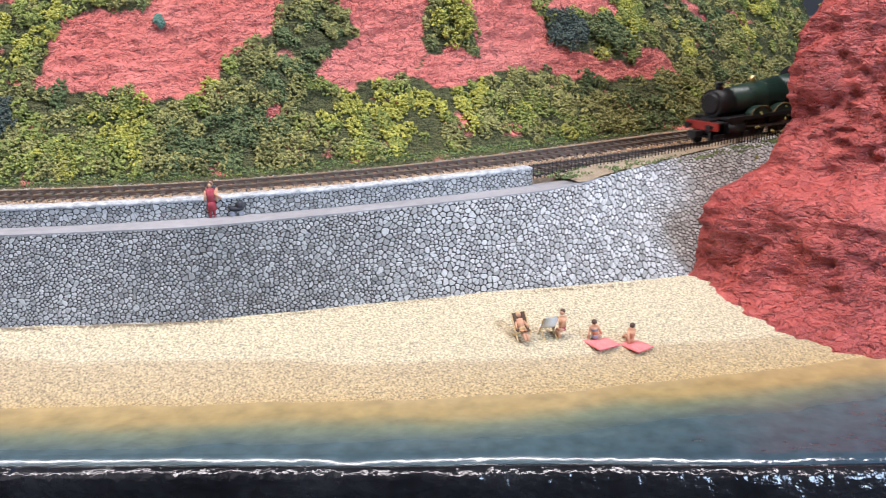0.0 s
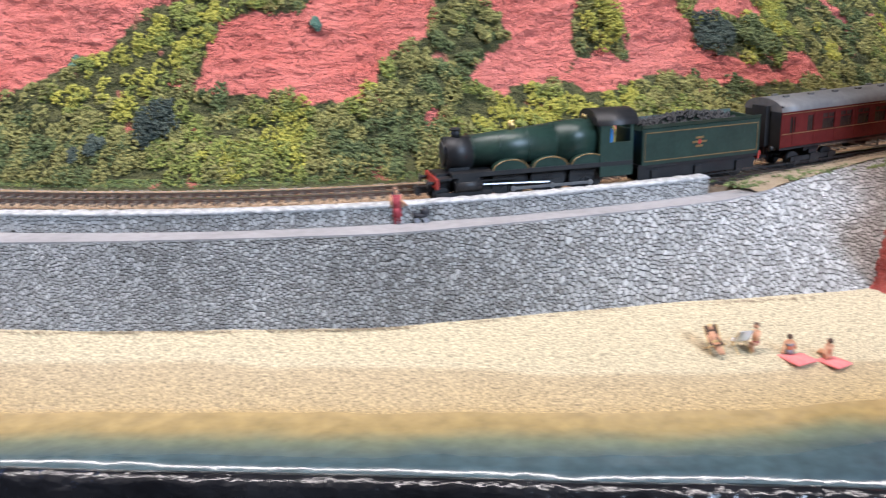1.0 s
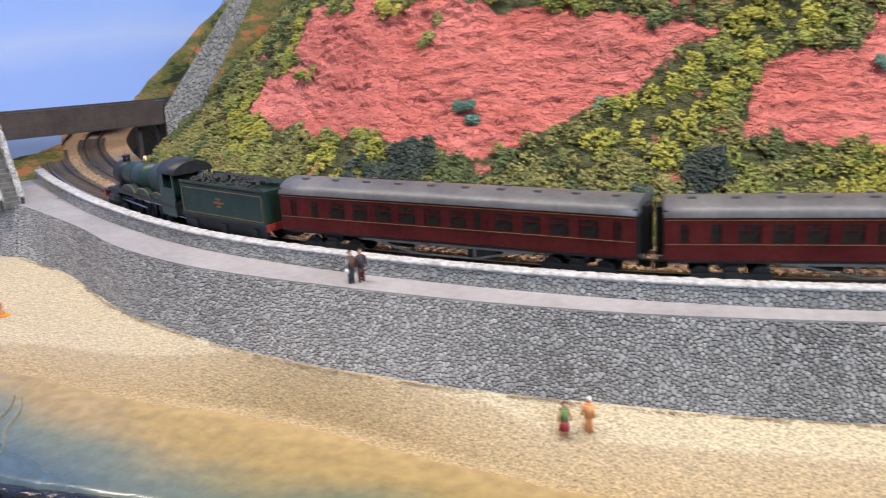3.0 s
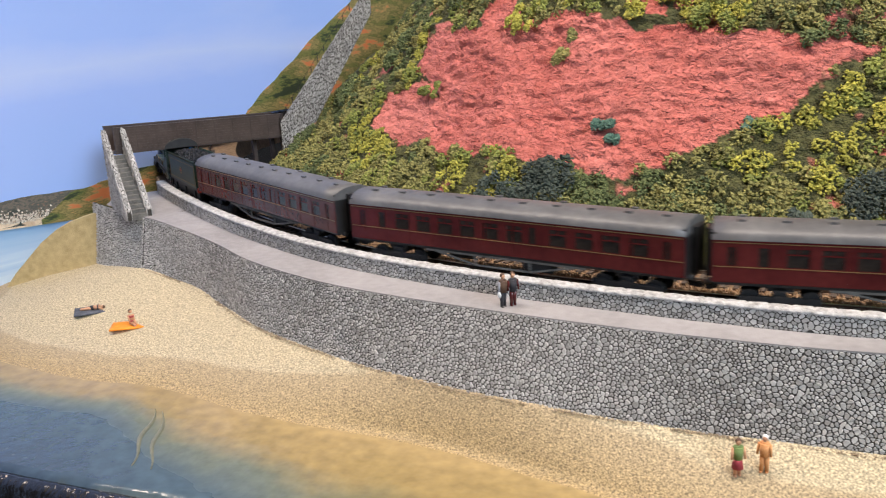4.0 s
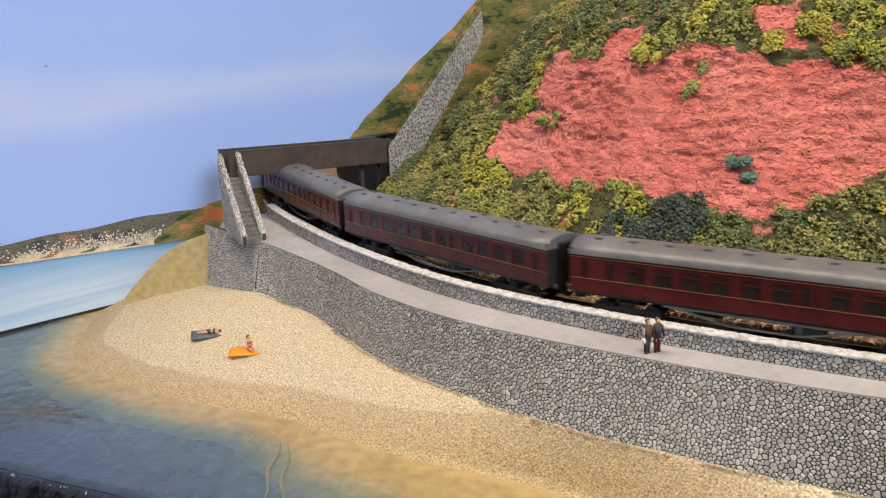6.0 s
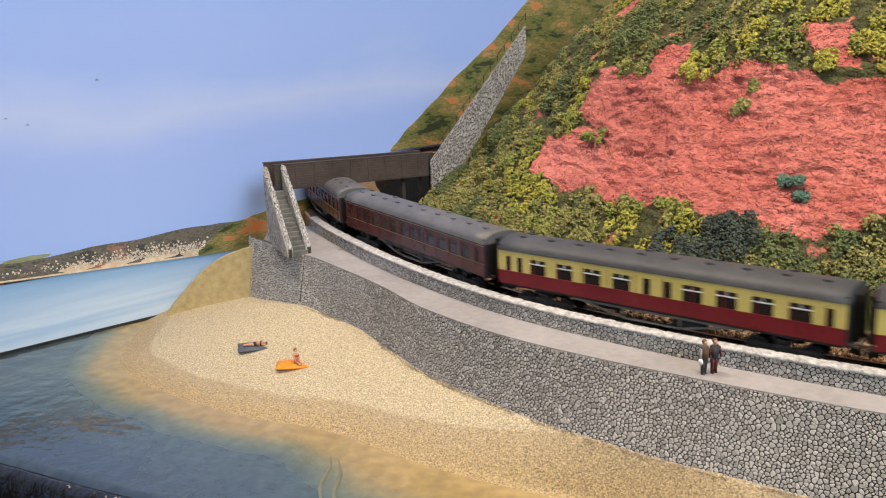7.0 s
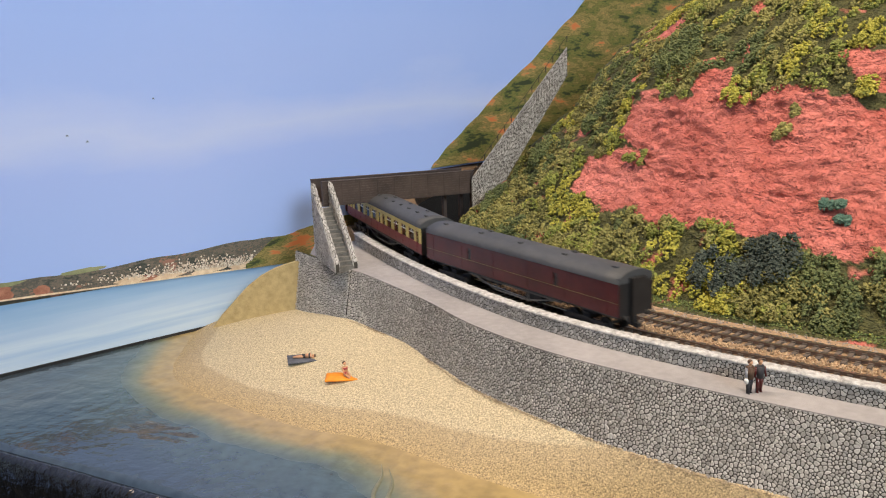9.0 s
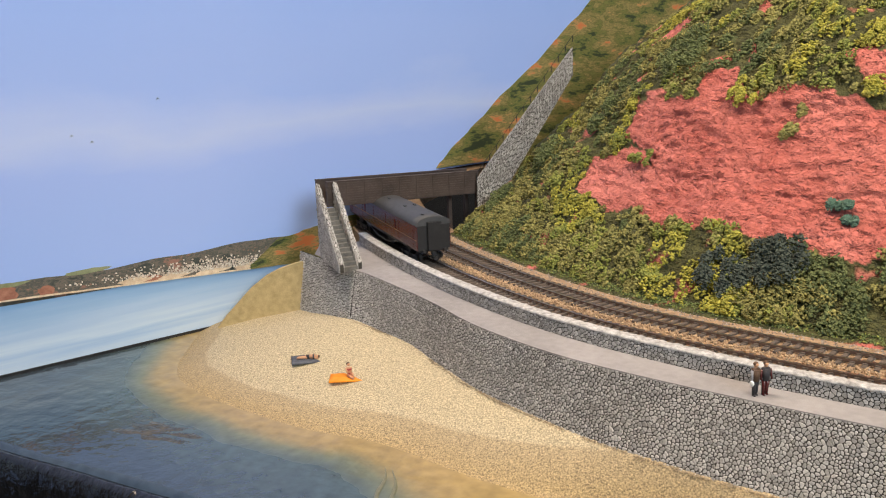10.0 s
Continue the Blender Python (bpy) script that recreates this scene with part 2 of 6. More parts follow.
def bands(name, stops, rough_lo, rough_hi, bump, bump_scale, coat, grain, grain_scale, mottled):
    """Paint that changes with the distance from the waterline (attribute shore, in metres)."""
    m = bpy.data.materials.new(name)
    m.use_nodes = True
    nt = m.node_tree
    n, l = nt.nodes, nt.links
    p = n["Principled BSDF"]
    at = n.new("ShaderNodeAttribute")
    at.attribute_name = "shore"
    tc = n.new("ShaderNodeTexCoord")
    big = n.new("ShaderNodeTexNoise")
    big.inputs["Scale"].default_value, big.inputs["Detail"].default_value = 28.0, 4.0
    l.new(tc.outputs["Object"], big.inputs["Vector"])
    wob = n.new("ShaderNodeMath")
    wob.operation = "MULTIPLY_ADD"
    l.new(big.outputs[0], wob.inputs[0])
    wob.inputs[1].default_value = mottled
    l.new(at.outputs["Fac"], wob.inputs[2])
    rng = n.new("ShaderNodeMapRange")
    lo, hi = stops[0][0], stops[-1][0]
    rng.inputs[1].default_value, rng.inputs[2].default_value = lo + mottled * 0.5, hi + mottled * 0.5
    l.new(wob.outputs[0], rng.inputs[0])
    ramp = n.new("ShaderNodeValToRGB")
    el = ramp.color_ramp.elements
    el[0].position, el[0].color = 0.0, rgb(stops[0][1])
    el[1].position, el[1].color = 1.0, rgb(stops[-1][1])
    for d, c in stops[1:-1]:
        e = el.new((d - lo) / (hi - lo))
        e.color = rgb(c)
    l.new(rng.outputs[0], ramp.inputs[0])
    gr = n.new("ShaderNodeTexNoise")
    gr.inputs["Scale"].default_value, gr.inputs["Detail"].default_value = grain_scale, 2.0
    l.new(tc.outputs["Object"], gr.inputs["Vector"])
    gm = n.new("ShaderNodeMapRange")
    gm.inputs[1].default_value, gm.inputs[2].default_value = 0.3, 0.7
    gm.inputs[3].default_value, gm.inputs[4].default_value = 1 - grain, 1 + grain
    l.new(gr.outputs[0], gm.inputs[0])
    mul = n.new("ShaderNodeMix")
    mul.data_type, mul.blend_type = "RGBA", "MULTIPLY"
    mul.inputs[0].default_value = 1.0
    l.new(ramp.outputs[0], mul.inputs[6])
    l.new(gm.outputs[0], mul.inputs[7])
    l.new(mul.outputs[2], p.inputs["Base Color"])
    rr = n.new("ShaderNodeMapRange")
    rr.inputs[3].default_value, rr.inputs[4].default_value = rough_lo, rough_hi
    l.new(rng.outputs[0], rr.inputs[0])
    l.new(rr.outputs[0], p.inputs["Roughness"])
    p.inputs["Coat Weight"].default_value, p.inputs["Coat Roughness"].default_value = coat, 0.05
    bn = n.new("ShaderNodeTexNoise")
    bn.inputs["Scale"].default_value, bn.inputs["Detail"].default_value = bump_scale, 3.0
    l.new(tc.outputs["Object"], bn.inputs["Vector"])
    bp = n.new("ShaderNodeBump")
    bp.inputs["Distance"].default_value = bump
    l.new(bn.outputs[0], bp.inputs["Height"])
    l.new(bp.outputs[0], p.inputs["Normal"])
    if coat:
        l.new(bp.outputs[0], p.inputs["Coat Normal"])
    return m


M["sand"] = bands("beach_sand", [(-0.002, (0.39, 0.275, 0.125)), (0.0015, (0.395, 0.285, 0.14)), (0.0115, (0.40, 0.305, 0.175)), (0.0135, (0.49, 0.405, 0.255)), (0.06, (0.51, 0.425, 0.275))],
                  0.42, 0.95, 0.00034, 1700, 0.0, 0.55, 1500, 0.006)
M["sea"] = bands("resin_sea", [(-0.06, (0.032, 0.050, 0.066)), (-0.028, (0.06, 0.094, 0.10)), (-0.019, (0.15, 0.165, 0.10)), (-0.011, (0.33, 0.235, 0.09)), (0.0, (0.38, 0.27, 0.12))],
                 0.12, 0.4, 0.0007, 90, 0.4, 0.20, 170, 0.014)


# ---- mesh helpers ----
def box(bm, x0, x1, y0, y1, z0, z1, mi=0):
    v = [bm.verts.new(c) for c in ((x0, y0, z0), (x1, y0, z0), (x1, y1, z0), (x0, y1, z0), (x0, y0, z1), (x1, y0, z1), (x1, y1, z1), (x0, y1, z1))]
    for q in ((3, 2, 1, 0), (4, 5, 6, 7), (0, 1, 5, 4), (1, 2, 6, 5), (2, 3, 7, 6), (3, 0, 4, 7)):
        bm.faces.new([v[i] for i in q]).material_index = mi


def tube(bm, a, b, ra, rb, seg=10, mi=0):
    a, b = Vector(a), Vector(b)
    w = (b - a).normalized()
    u = w.orthogonal().normalized()
    v = w.cross(u)
    rings = [[bm.verts.new(c + (u * math.cos(k * math.tau / seg) + v * math.sin(k * math.tau / seg)) * r) for k in range(seg)] for c, r in ((a, ra), (b, rb))]
    for k in range(seg):
        f = bm.faces.new((rings[0][k], rings[0][(k + 1) % seg], rings[1][(k + 1) % seg], rings[1][k]))
        f.material_index, f.smooth = mi, seg > 6
    bm.faces.new(list(reversed(rings[0]))).material_index = mi
    bm.faces.new(rings[1]).material_index = mi


def ball(bm, c, r, mi=0, stretch=(1, 1, 1), sub=2):
    got = bmesh.ops.create_icosphere(bm, subdivisions=sub, radius=r, matrix=Matrix.Translation(c) @ Matrix.Diagonal((*stretch, 1)))
    for f in {f for v in got["verts"] for f in v.link_faces}:
        f.material_index, f.smooth = mi, True


def strip(bm, rows, closed=False, mi=0, smooth=False):
    """A sheet through rows of points."""
    vs = [[bm.verts.new(p) for p in r] for r in rows]
    for a, b in zip(vs, vs[1:]):
        k = len(a)
        for i in range(k if closed else k - 1):
            f = bm.faces.new((a[i], a[(i + 1) % k], b[(i + 1) % k], b[i]))
            f.material_index, f.smooth = mi, smooth
    return vs


def finish(name, bm, mats, fix=True):
    if fix:
        bmesh.ops.recalc_face_normals(bm, faces=bm.faces)
    me = bpy.data.meshes.new(name)
    bm.to_mesh(me)
    bm.free()
    for m in mats if isinstance(mats, (list, tuple)) else [mats]:
        me.materials.append(M[m])
    return me


def thing(name, bm, mats, label="", category="", group="", kind="", fix=True):
    return tagged(new(name, finish(name, bm, mats, fix)), label, category, group, kind)


def part(name, bm, mats, parent, label="", bevel=0.0):
    ob = new(name, finish(name, bm, mats))
    ob.parent = parent
    if label:
        ob["label"] = label
    if bevel:
        mod = ob.modifiers.new("edge", "BEVEL")
        mod.width, mod.segments, mod.limit_method = bevel, 2, "ANGLE"
    return ob


def empty(name, label, category, group="", kind=""):
    return tagged(new(name), label, category, group, kind)


def raw(name, verts, faces, mat, smooth=False):
    me = bpy.data.meshes.new(name)
    me.from_pydata(verts, [], faces)
    me.materials.append(M[mat])
    if smooth:
        me.polygons.foreach_set("use_smooth", [True] * len(me.polygons))
    me.update()
    return me


# ---- the plan: one line, the seaward face of the parapet, and lines beside it ----
def curve(points, n=24):
    c = np.array(points, float)
    c = np.vstack([2 * c[0] - c[1], c, 2 * c[-1] - c[-2]])
    out = []
    for i in range(1, len(c) - 2):
        p0, p1, p2, p3 = c[i - 1:i + 3]
        for k in range(n):
            u = k / n
            out.append(0.5 * (2 * p1 + (p2 - p0) * u + (2 * p0 - 5 * p1 + 4 * p2 - p3) * u * u + (3 * p1 - p0 - 3 * p2 + p3) * u ** 3))
    out.append(c[-2])
    return np.array(out)


class Line:
    def __init__(self, pts):
        self.p = np.array(pts)
        self.s = np.concatenate([[0], np.cumsum(np.linalg.norm(np.diff(self.p, axis=0), axis=1))])
        g = np.gradient(self.p, axis=0)
        g /= np.linalg.norm(g, axis=1)[:, None]
        self.n = np.stack([g[:, 1], -g[:, 0]], 1)
        self.zero, self.tab = 0.0, None

    def table(self):
        """Places and normals every half millimetre, for quick lookup."""
        g = np.arange(0, self.s[-1] + 0.0005, 0.0005)
        nx, ny = np.interp(g, self.s, self.n[:, 0]), np.interp(g, self.s, self.n[:, 1])
        h = np.hypot(nx, ny)
        self.tab = list(zip(np.interp(g, self.s, self.p[:, 0]).tolist(), np.interp(g, self.s, self.p[:, 1]).tolist(), (nx / h).tolist(), (ny / h).tolist()))

    def at(self, s, o=0.0):
        if self.tab is None:
            self.table()
        k = min(max((s + self.zero) * 2000, 0), len(self.tab) - 1.001)
        i = int(k)
        f = k - i
        a, b = self.tab[i], self.tab[i + 1]
        return np.array((a[0] + (b[0] - a[0]) * f + o * (a[2] + (b[2] - a[2]) * f), a[1] + (b[1] - a[1]) * f + o * (a[3] + (b[3] - a[3]) * f)))

    def many(self, s, o):
        s = s + self.zero
        q = np.stack([np.interp(s, self.s, self.p[:, k]) for k in (0, 1)], 1)
        m = np.stack([np.interp(s, self.s, self.n[:, k]) for k in (0, 1)], 1)
        return q + o[:, None] * m / np.linalg.norm(m, axis=1)[:, None]

    def where(self, x, y):
        d = np.hypot(self.p[:, 0] - x, self.p[:, 1] - y)
        return self.s[int(np.argmin(d))] - self.zero

    def off(self, o):
        line = Line(self.p + o * self.n)
        return line


FRONT = [(0.27, 0.47), (0.17, 0.395), (0.10, 0.354), (0.03, 0.319), (-0.03, 0.297), (-0.085, 0.2845), (-0.14, 0.2795), (-0.2, 0.2815), (-0.26, 0.2905),
         (-0.32, 0.305), (-0.38, 0.327), (-0.44, 0.362), (-0.5, 0.407), (-0.55, 0.452), (-0.60, 0.51), (-0.64, 0.57), (-0.67, 0.64)]
BEFORE = [(-0.45, 0.92), (-0.3, 0.92), (-0.1, 0.92), (0.1, 0.915), (0.22, 0.905), (0.33, 0.86), (0.40, 0.77), (0.405, 0.66), (0.36, 0.56)]
AFTER = [(-0.675, 0.73), (-0.645, 0.815), (-0.575, 0.88), (-0.47, 0.915), (-0.3, 0.92), (-0.1, 0.92), (0.1, 0.915), (0.22, 0.905)]
LOOP = Line(curve(BEFORE + FRONT + AFTER))
LOOP.zero = LOOP.s[len(BEFORE) * 24]
NEAR = LOOP.off(0.0145)
NEAR.zero = NEAR.s[len(BEFORE) * 24]
FAR = LOOP.off(0.0385)
FAR.zero = FAR.s[len(BEFORE) * 24]
WALL_TOP = Line(curve([(0.20, 0.43), (0.123, 0.372), (0.09, 0.349), (0.065, 0.331), (0.043, 0.314), (0.0, 0.297), (-0.07, 0.276), (-0.105, 0.272), (-0.14, 0.2702), (-0.19, 0.2695),
                       (-0.224, 0.272), (-0.26, 0.2768), (-0.302, 0.285), (-0.345, 0.2955), (-0.378, 0.307), (-0.415, 0.3265), (-0.445, 0.349), (-0.472, 0.367), (-0.502, 0.3855), (-0.513, 0.3905)], 10))
WALL_FOOT = Line(curve([(0.20, 0.36), (0.123, 0.322), (0.09, 0.305), (0.065, 0.299), (0.039, 0.295), (-0.003, 0.2875), (-0.073, 0.2712), (-0.108, 0.2678), (-0.144, 0.2662), (-0.191, 0.2655),
                        (-0.224, 0.267), (-0.261, 0.2705), (-0.301, 0.277), (-0.345, 0.2895), (-0.38, 0.3045), (-0.414, 0.3225), (-0.443, 0.344), (-0.47, 0.364), (-0.502, 0.381), (-0.517, 0.387)], 10))
PAVE_Z, RAIL_Z, BED_Z = 0.0445, 0.0475, 0.0455
SHORE = Line(curve([(-0.64, 0.43), (-0.612, 0.375), (-0.575, 0.322), (-0.50, 0.299), (-0.44, 0.2955), (-0.39, 0.282), (-0.322, 0.273), (-0.258, 0.255), (-0.206, 0.2435), (-0.135, 0.2425),
                    (-0.06, 0.2415), (0.016, 0.242), (0.067, 0.250), (0.103, 0.256), (0.14, 0.265), (0.25, 0.30), (0.45, 0.38)], 8))


def signed(line, xy):
    """Distance from a line for many points, positive on the side of its normals."""
    d = np.full(len(xy), 1e9)
    sg = np.ones(len(xy))
    for k in range(len(line.p) - 1):
        a, b = line.p[k], line.p[k + 1]
        ab = b - a
        t = np.clip(((xy - a) @ ab) / (ab @ ab), 0, 1)
        v = xy - (a + t[:, None] * ab)
        dist = np.linalg.norm(v, axis=1)
        side = ab[0] * v[:, 1] - ab[1] * v[:, 0]
        better = dist < d - 1e-9
        d[better], sg[better] = dist[better], np.sign(side[better])
    return d * np.where(sg == 0, 1, sg)


def foot_z(x):
    return float(np.interp(x, [-0.55, -0.3, 0.0, 0.1], [0.018, 0.017, 0.013, 0.012]))


# ---- structure: hall, baseboard, sea, beach ----
def hall():
    def slab(name, x0, x1, y0, y1, z0, z1):
        bm = bmesh.new()
        box(bm, x0, x1, y0, y1, z0, z1)
        thing(name, bm, "hall", kind="structure")
    slab("floor", -3, 3, -3, 3, -1.05, -1.0)
    slab("ceiling", -3, 3, -3, 3, 1.8, 1.85)
    slab("wall_south", -3, 3, -3.1, -3, -1, 1.8)
    slab("wall_north", -3, 3, 3, 3.1, -1, 1.8)
    slab("wall_west", -3.1, -3, -3, 3, -1, 1.8)
    slab("wall_east", 3, 3.1, -3, 3, -1, 1.8)


def front_y(x):
    return 0.2045 - 0.046 * x


def baseboard():
    bm = bmesh.new()
    rows = []
    for k in range(121):
        x = -0.95 + 1.6 * k / 120
        y = front_y(x) + 0.0012 * noise.noise((x * 18, 0.3, 0))
        rows.append([(x, 1.05, -0.004), (x, y, -0.004), (x, y - 0.001, -0.0012), (x, y - 0.0035, -0.0006 + 0.0006 * noise.noise((x * 60, 1, 0))), (x, y - 0.006, -0.003), (x, y - 0.0068, -0.012), (x, y - 0.0068, -0.11), (x, 1.05, -0.11)])
    strip(bm, rows, closed=True, smooth=True)
    thing("baseboard", bm, "black", "black glossy painted baseboard edge below the sea", "baseboard", kind="structure")


def sheet(name, xs, ys, zf, mat, keep):
    gx, gy = np.meshgrid(xs, ys)
    xy = np.stack([gx.ravel(), gy.ravel()], 1)
    d = signed(SHORE, xy)
    z = zf(xy, d)
    ok = keep(xy, d).reshape(gx.shape)
    w = len(xs)
    faces = [(j * w + i, j * w + i + 1, (j + 1) * w + i + 1, (j + 1) * w + i) for j in range(len(ys) - 1) for i in range(w - 1)
             if ok[j, i] or ok[j, i + 1] or ok[j + 1, i] or ok[j + 1, i + 1]]
    me = raw(name, np.column_stack([xy, z]).tolist(), faces, mat, True)
    att = me.attributes.new("shore", "FLOAT", "POINT")
    att.data.foreach_set("value", d.astype(np.float32))
    bm = bmesh.new()
    bm.from_mesh(me)
    bmesh.ops.delete(bm, geom=[v for v in bm.verts if not v.link_faces], context="VERTS")
    bm.to_mesh(me)
    bm.free()
    return new(name, me)


def build_ground():
    def beach_z(xy, d):
        sw = signed(WALL_FOOT, xy)
        dw, inside = np.abs(sw), sw < 0
        zf = np.array([foot_z(x) for x in xy[:, 0]])
        r = np.clip(d, 0, None) / (np.clip(d, 0, None) + dw + 1e-4)
        r = np.where(inside & (xy[:, 0] > -0.516), 1.0, r)
        nz = np.array([noise.noise((x * 40, y * 40, 0)) for x, y in xy])
        z = zf * r ** 0.85 + 0.0006 * nz * np.clip(d / 0.02, 0, 1)
        return np.where(d < 0, d * 0.25, z) + 0.0006
    b = sheet("beach", np.linspace(-0.66, 0.30, 440), np.linspace(0.225, 0.44, 150), beach_z, "sand", lambda xy, d: (d > -0.004) & ((signed(WALL_FOOT, xy) > -0.010) | ((xy[:, 0] < -0.512) & (xy[:, 1] < 0.385 + (xy[:, 0] + 0.613) * 0.70 + 0.002))))
    tagged(b, "pale yellow sandy beach, darker and damp towards the sea", "beach", kind="structure")
    # the sea follows the board's front edge
    xs, vs = np.linspace(-0.92, 0.62, 500), np.concatenate([np.linspace(0, 0.018, 9)[:-1], np.linspace(0.018, 1, 70)])
    gx, gv = np.meshgrid(xs, vs)
    wave = np.array([0.0014 * noise.noise((x * 22, 0, 0)) + 0.0006 * noise.noise((x * 90, 2, 0)) for x in xs])
    gy = (0.2045 - 0.046 * gx - 0.0012) + wave[None, :] + gv * 0.24
    edge = np.clip(1 - gv / 0.018, 0, 1)
    gz = -0.0022 * edge ** 2 + np.array([0.00022 * noise.noise((x * 45, y * 75, 0)) + 0.0001 * noise.noise((x * 140, y * 200, 3)) for x, y in zip(gx.ravel(), gy.ravel())]).reshape(gx.shape)
    xy = np.stack([gx.ravel(), gy.ravel()], 1)
    d = signed(SHORE, xy)
    shelf = np.where(d < 0, d * (1 - 0.58 * np.exp(-((xy[:, 0] + 0.34) / 0.10) ** 2)), d)
    ok = (d < 0.012).reshape(gx.shape)
    w = len(xs)
    faces = [(j * w + i, j * w + i + 1, (j + 1) * w + i + 1, (j + 1) * w + i) for j in range(len(vs) - 1) for i in range(w - 1) if ok[j, i]]
    me = raw("water", np.column_stack([xy, gz.ravel()]).tolist(), faces, "sea", True)
    att = me.attributes.new("shore", "FLOAT", "POINT")
    att.data.foreach_set("value", shelf.astype(np.float32))
    bm = bmesh.new()
    bm.from_mesh(me)
    bmesh.ops.delete(bm, geom=[v for v in bm.verts if not v.link_faces], context="VERTS")
    bm.to_mesh(me)
    bm.free()
    tagged(new("water", me), "glossy resin sea, sandy at the edge and blue farther out", "water", kind="structure")


def ribbon(name, line, s0, s1, o0, o1, z0, z1, mat, label="", category="", kind="structure", step=0.004):
    bm = bmesh.new()
    rows = []
    n = max(2, int((s1 - s0) / step))
    for k in range(n + 1):
        s = s0 + (s1 - s0) * k / n
        a, b = line.at(s, o0), line.at(s, o1)
        rows.append([(*a, z0), (*b, z0), (*b, z1), (*a, z1)])
    vs = strip(bm, rows, closed=True)
    bm.faces.new(vs[0])
    bm.faces.new(vs[-1])
    return thing(name, bm, mat, label, category, kind=kind)


WALL_TAB = []


def wall_point(f, v, h=0.0):
    """A point of the sea wall: f along it (0 to 1), v up it (0 to 1), h proud of it."""
    if not WALL_TAB:
        g = np.linspace(0, 1, 1601)
        cols = [np.interp(g, np.linspace(0, 1, len(q)), q[:, k]) for q in (WALL_FOOT.p, WALL_TOP.p, WALL_TOP.n) for k in (0, 1)]
        z0, z1 = [foot_z(x) - 0.003 for x in cols[0]], [wall_top_z(x) for x in cols[2]]
        WALL_TAB.extend(zip(*[c.tolist() for c in cols], z0, z1))
    k = min(max(f, 0.0), 0.99999) * 1600
    i = int(k)
    w = k - i
    c = [p + (q - p) * w for p, q in zip(WALL_TAB[i], WALL_TAB[i + 1])]
    return (c[0] + (c[2] - c[0]) * v - c[4] * h, c[1] + (c[3] - c[1]) * v - c[5] * h, c[6] + (c[7] - c[6]) * v)


def wall_top_z(x):
    return float(np.interp(x, [0.035, 0.06, 0.13, 0.2], [PAVE_Z, PAVE_Z + 0.0015, PAVE_Z + 0.004, PAVE_Z + 0.006]))


def cells(length, height, size, seed, tall=0.8):
    """Irregular stone outlines that fill a strip: jittered seeds, each cell cut by the half-planes towards its neighbours."""
    rnd = random.Random(seed)
    nu, nv = max(2, round(length / size)), max(2, round(height / (size * tall)))
    du, dv = length / nu, height / nv
    pts = {(i, j): ((i + 0.5 + rnd.uniform(-0.42, 0.42) + 0.25 * (j % 2)) * du, (j + 0.5 + rnd.uniform(-0.4, 0.4)) * dv) for i in range(-2, nu + 2) for j in range(-2, nv + 2)}
    for key in list(pts):
        if rnd.random() < 0.30:
            del pts[key]
    out = []
    for i in range(-1, nu + 1):
        for j in range(-1, nv + 1):
            if (i, j) not in pts:
                continue
            px, py = pts[i, j]
            poly = [(px - 1.6 * du, py - 1.6 * dv), (px + 1.6 * du, py - 1.6 * dv), (px + 1.6 * du, py + 1.6 * dv), (px - 1.6 * du, py + 1.6 * dv)]
            for a in range(-2, 3):
                for b in range(-2, 3):
                    if (a, b) == (0, 0) or (i + a, j + b) not in pts:
                        continue
                    qx, qy = pts[i + a, j + b]
                    nx, ny = qx - px, qy - py
                    lim = (nx * (px + qx) + ny * (py + qy)) / 2
                    nxt = []
                    for k in range(len(poly)):
                        p, q = poly[k], poly[(k + 1) % len(poly)]
                        dp, dq = nx * p[0] + ny * p[1] - lim, nx * q[0] + ny * q[1] - lim
                        if dp <= 0:
                            nxt.append(p)
                        if dp * dq < 0:
                            t = dp / (dp - dq)
                            nxt.append((p[0] + (q[0] - p[0]) * t, p[1] + (q[1] - p[1]) * t))
                    poly = nxt
                    if len(poly) < 3:
                        break
                if len(poly) < 3:
                    break
            if len(poly) >= 3:
                poly = [(min(max(u, 0), length), min(max(v, 0), height)) for u, v in poly]
                if abs(sum(poly[k - 1][0] * poly[k][1] - poly[k][0] * poly[k - 1][1] for k in range(len(poly)))) < 0.3 * du * dv:
                    continue
                soft = []
                for k in range(len(poly)):
                    (ax, ay), (bx, by) = poly[k], poly[(k + 1) % len(poly)]
                    q = rnd.uniform(0.16, 0.32)
                    soft += [(ax + (bx - ax) * q, ay + (by - ay) * q), (bx + (ax - bx) * q, by + (ay - by) * q)]
                out.append(soft)
    return out


def stone_mesh(polys, place, gap, proud, rnd):
    """Bevelled stones: a ring at the joint, a smaller ring proud of it, and a face."""
    verts, faces = [], []
    for poly in polys:
        cx, cy = sum(p[0] for p in poly) / len(poly), sum(p[1] for p in poly) / len(poly)
        r = sum(math.hypot(p[0] - cx, p[1] - cy) for p in poly) / len(poly)
        if r < gap * 1.5:
            continue
        h = proud * rnd.uniform(0.55, 1.25)
        k0, base = len(poly), len(verts)
        for shrink, hh in (((r - gap) / r, 0.0), ((r - gap * 1.7) / r, h)):
            for u, v in poly:
                verts.append(place(cx + (u - cx) * shrink, cy + (v - cy) * shrink, hh))
        for k in range(k0):
            faces.append((base + k, base + (k + 1) % k0, base + k0 + (k + 1) % k0, base + k0 + k))
        faces.append(tuple(range(base + k0, base + 2 * k0)))
    return verts, faces


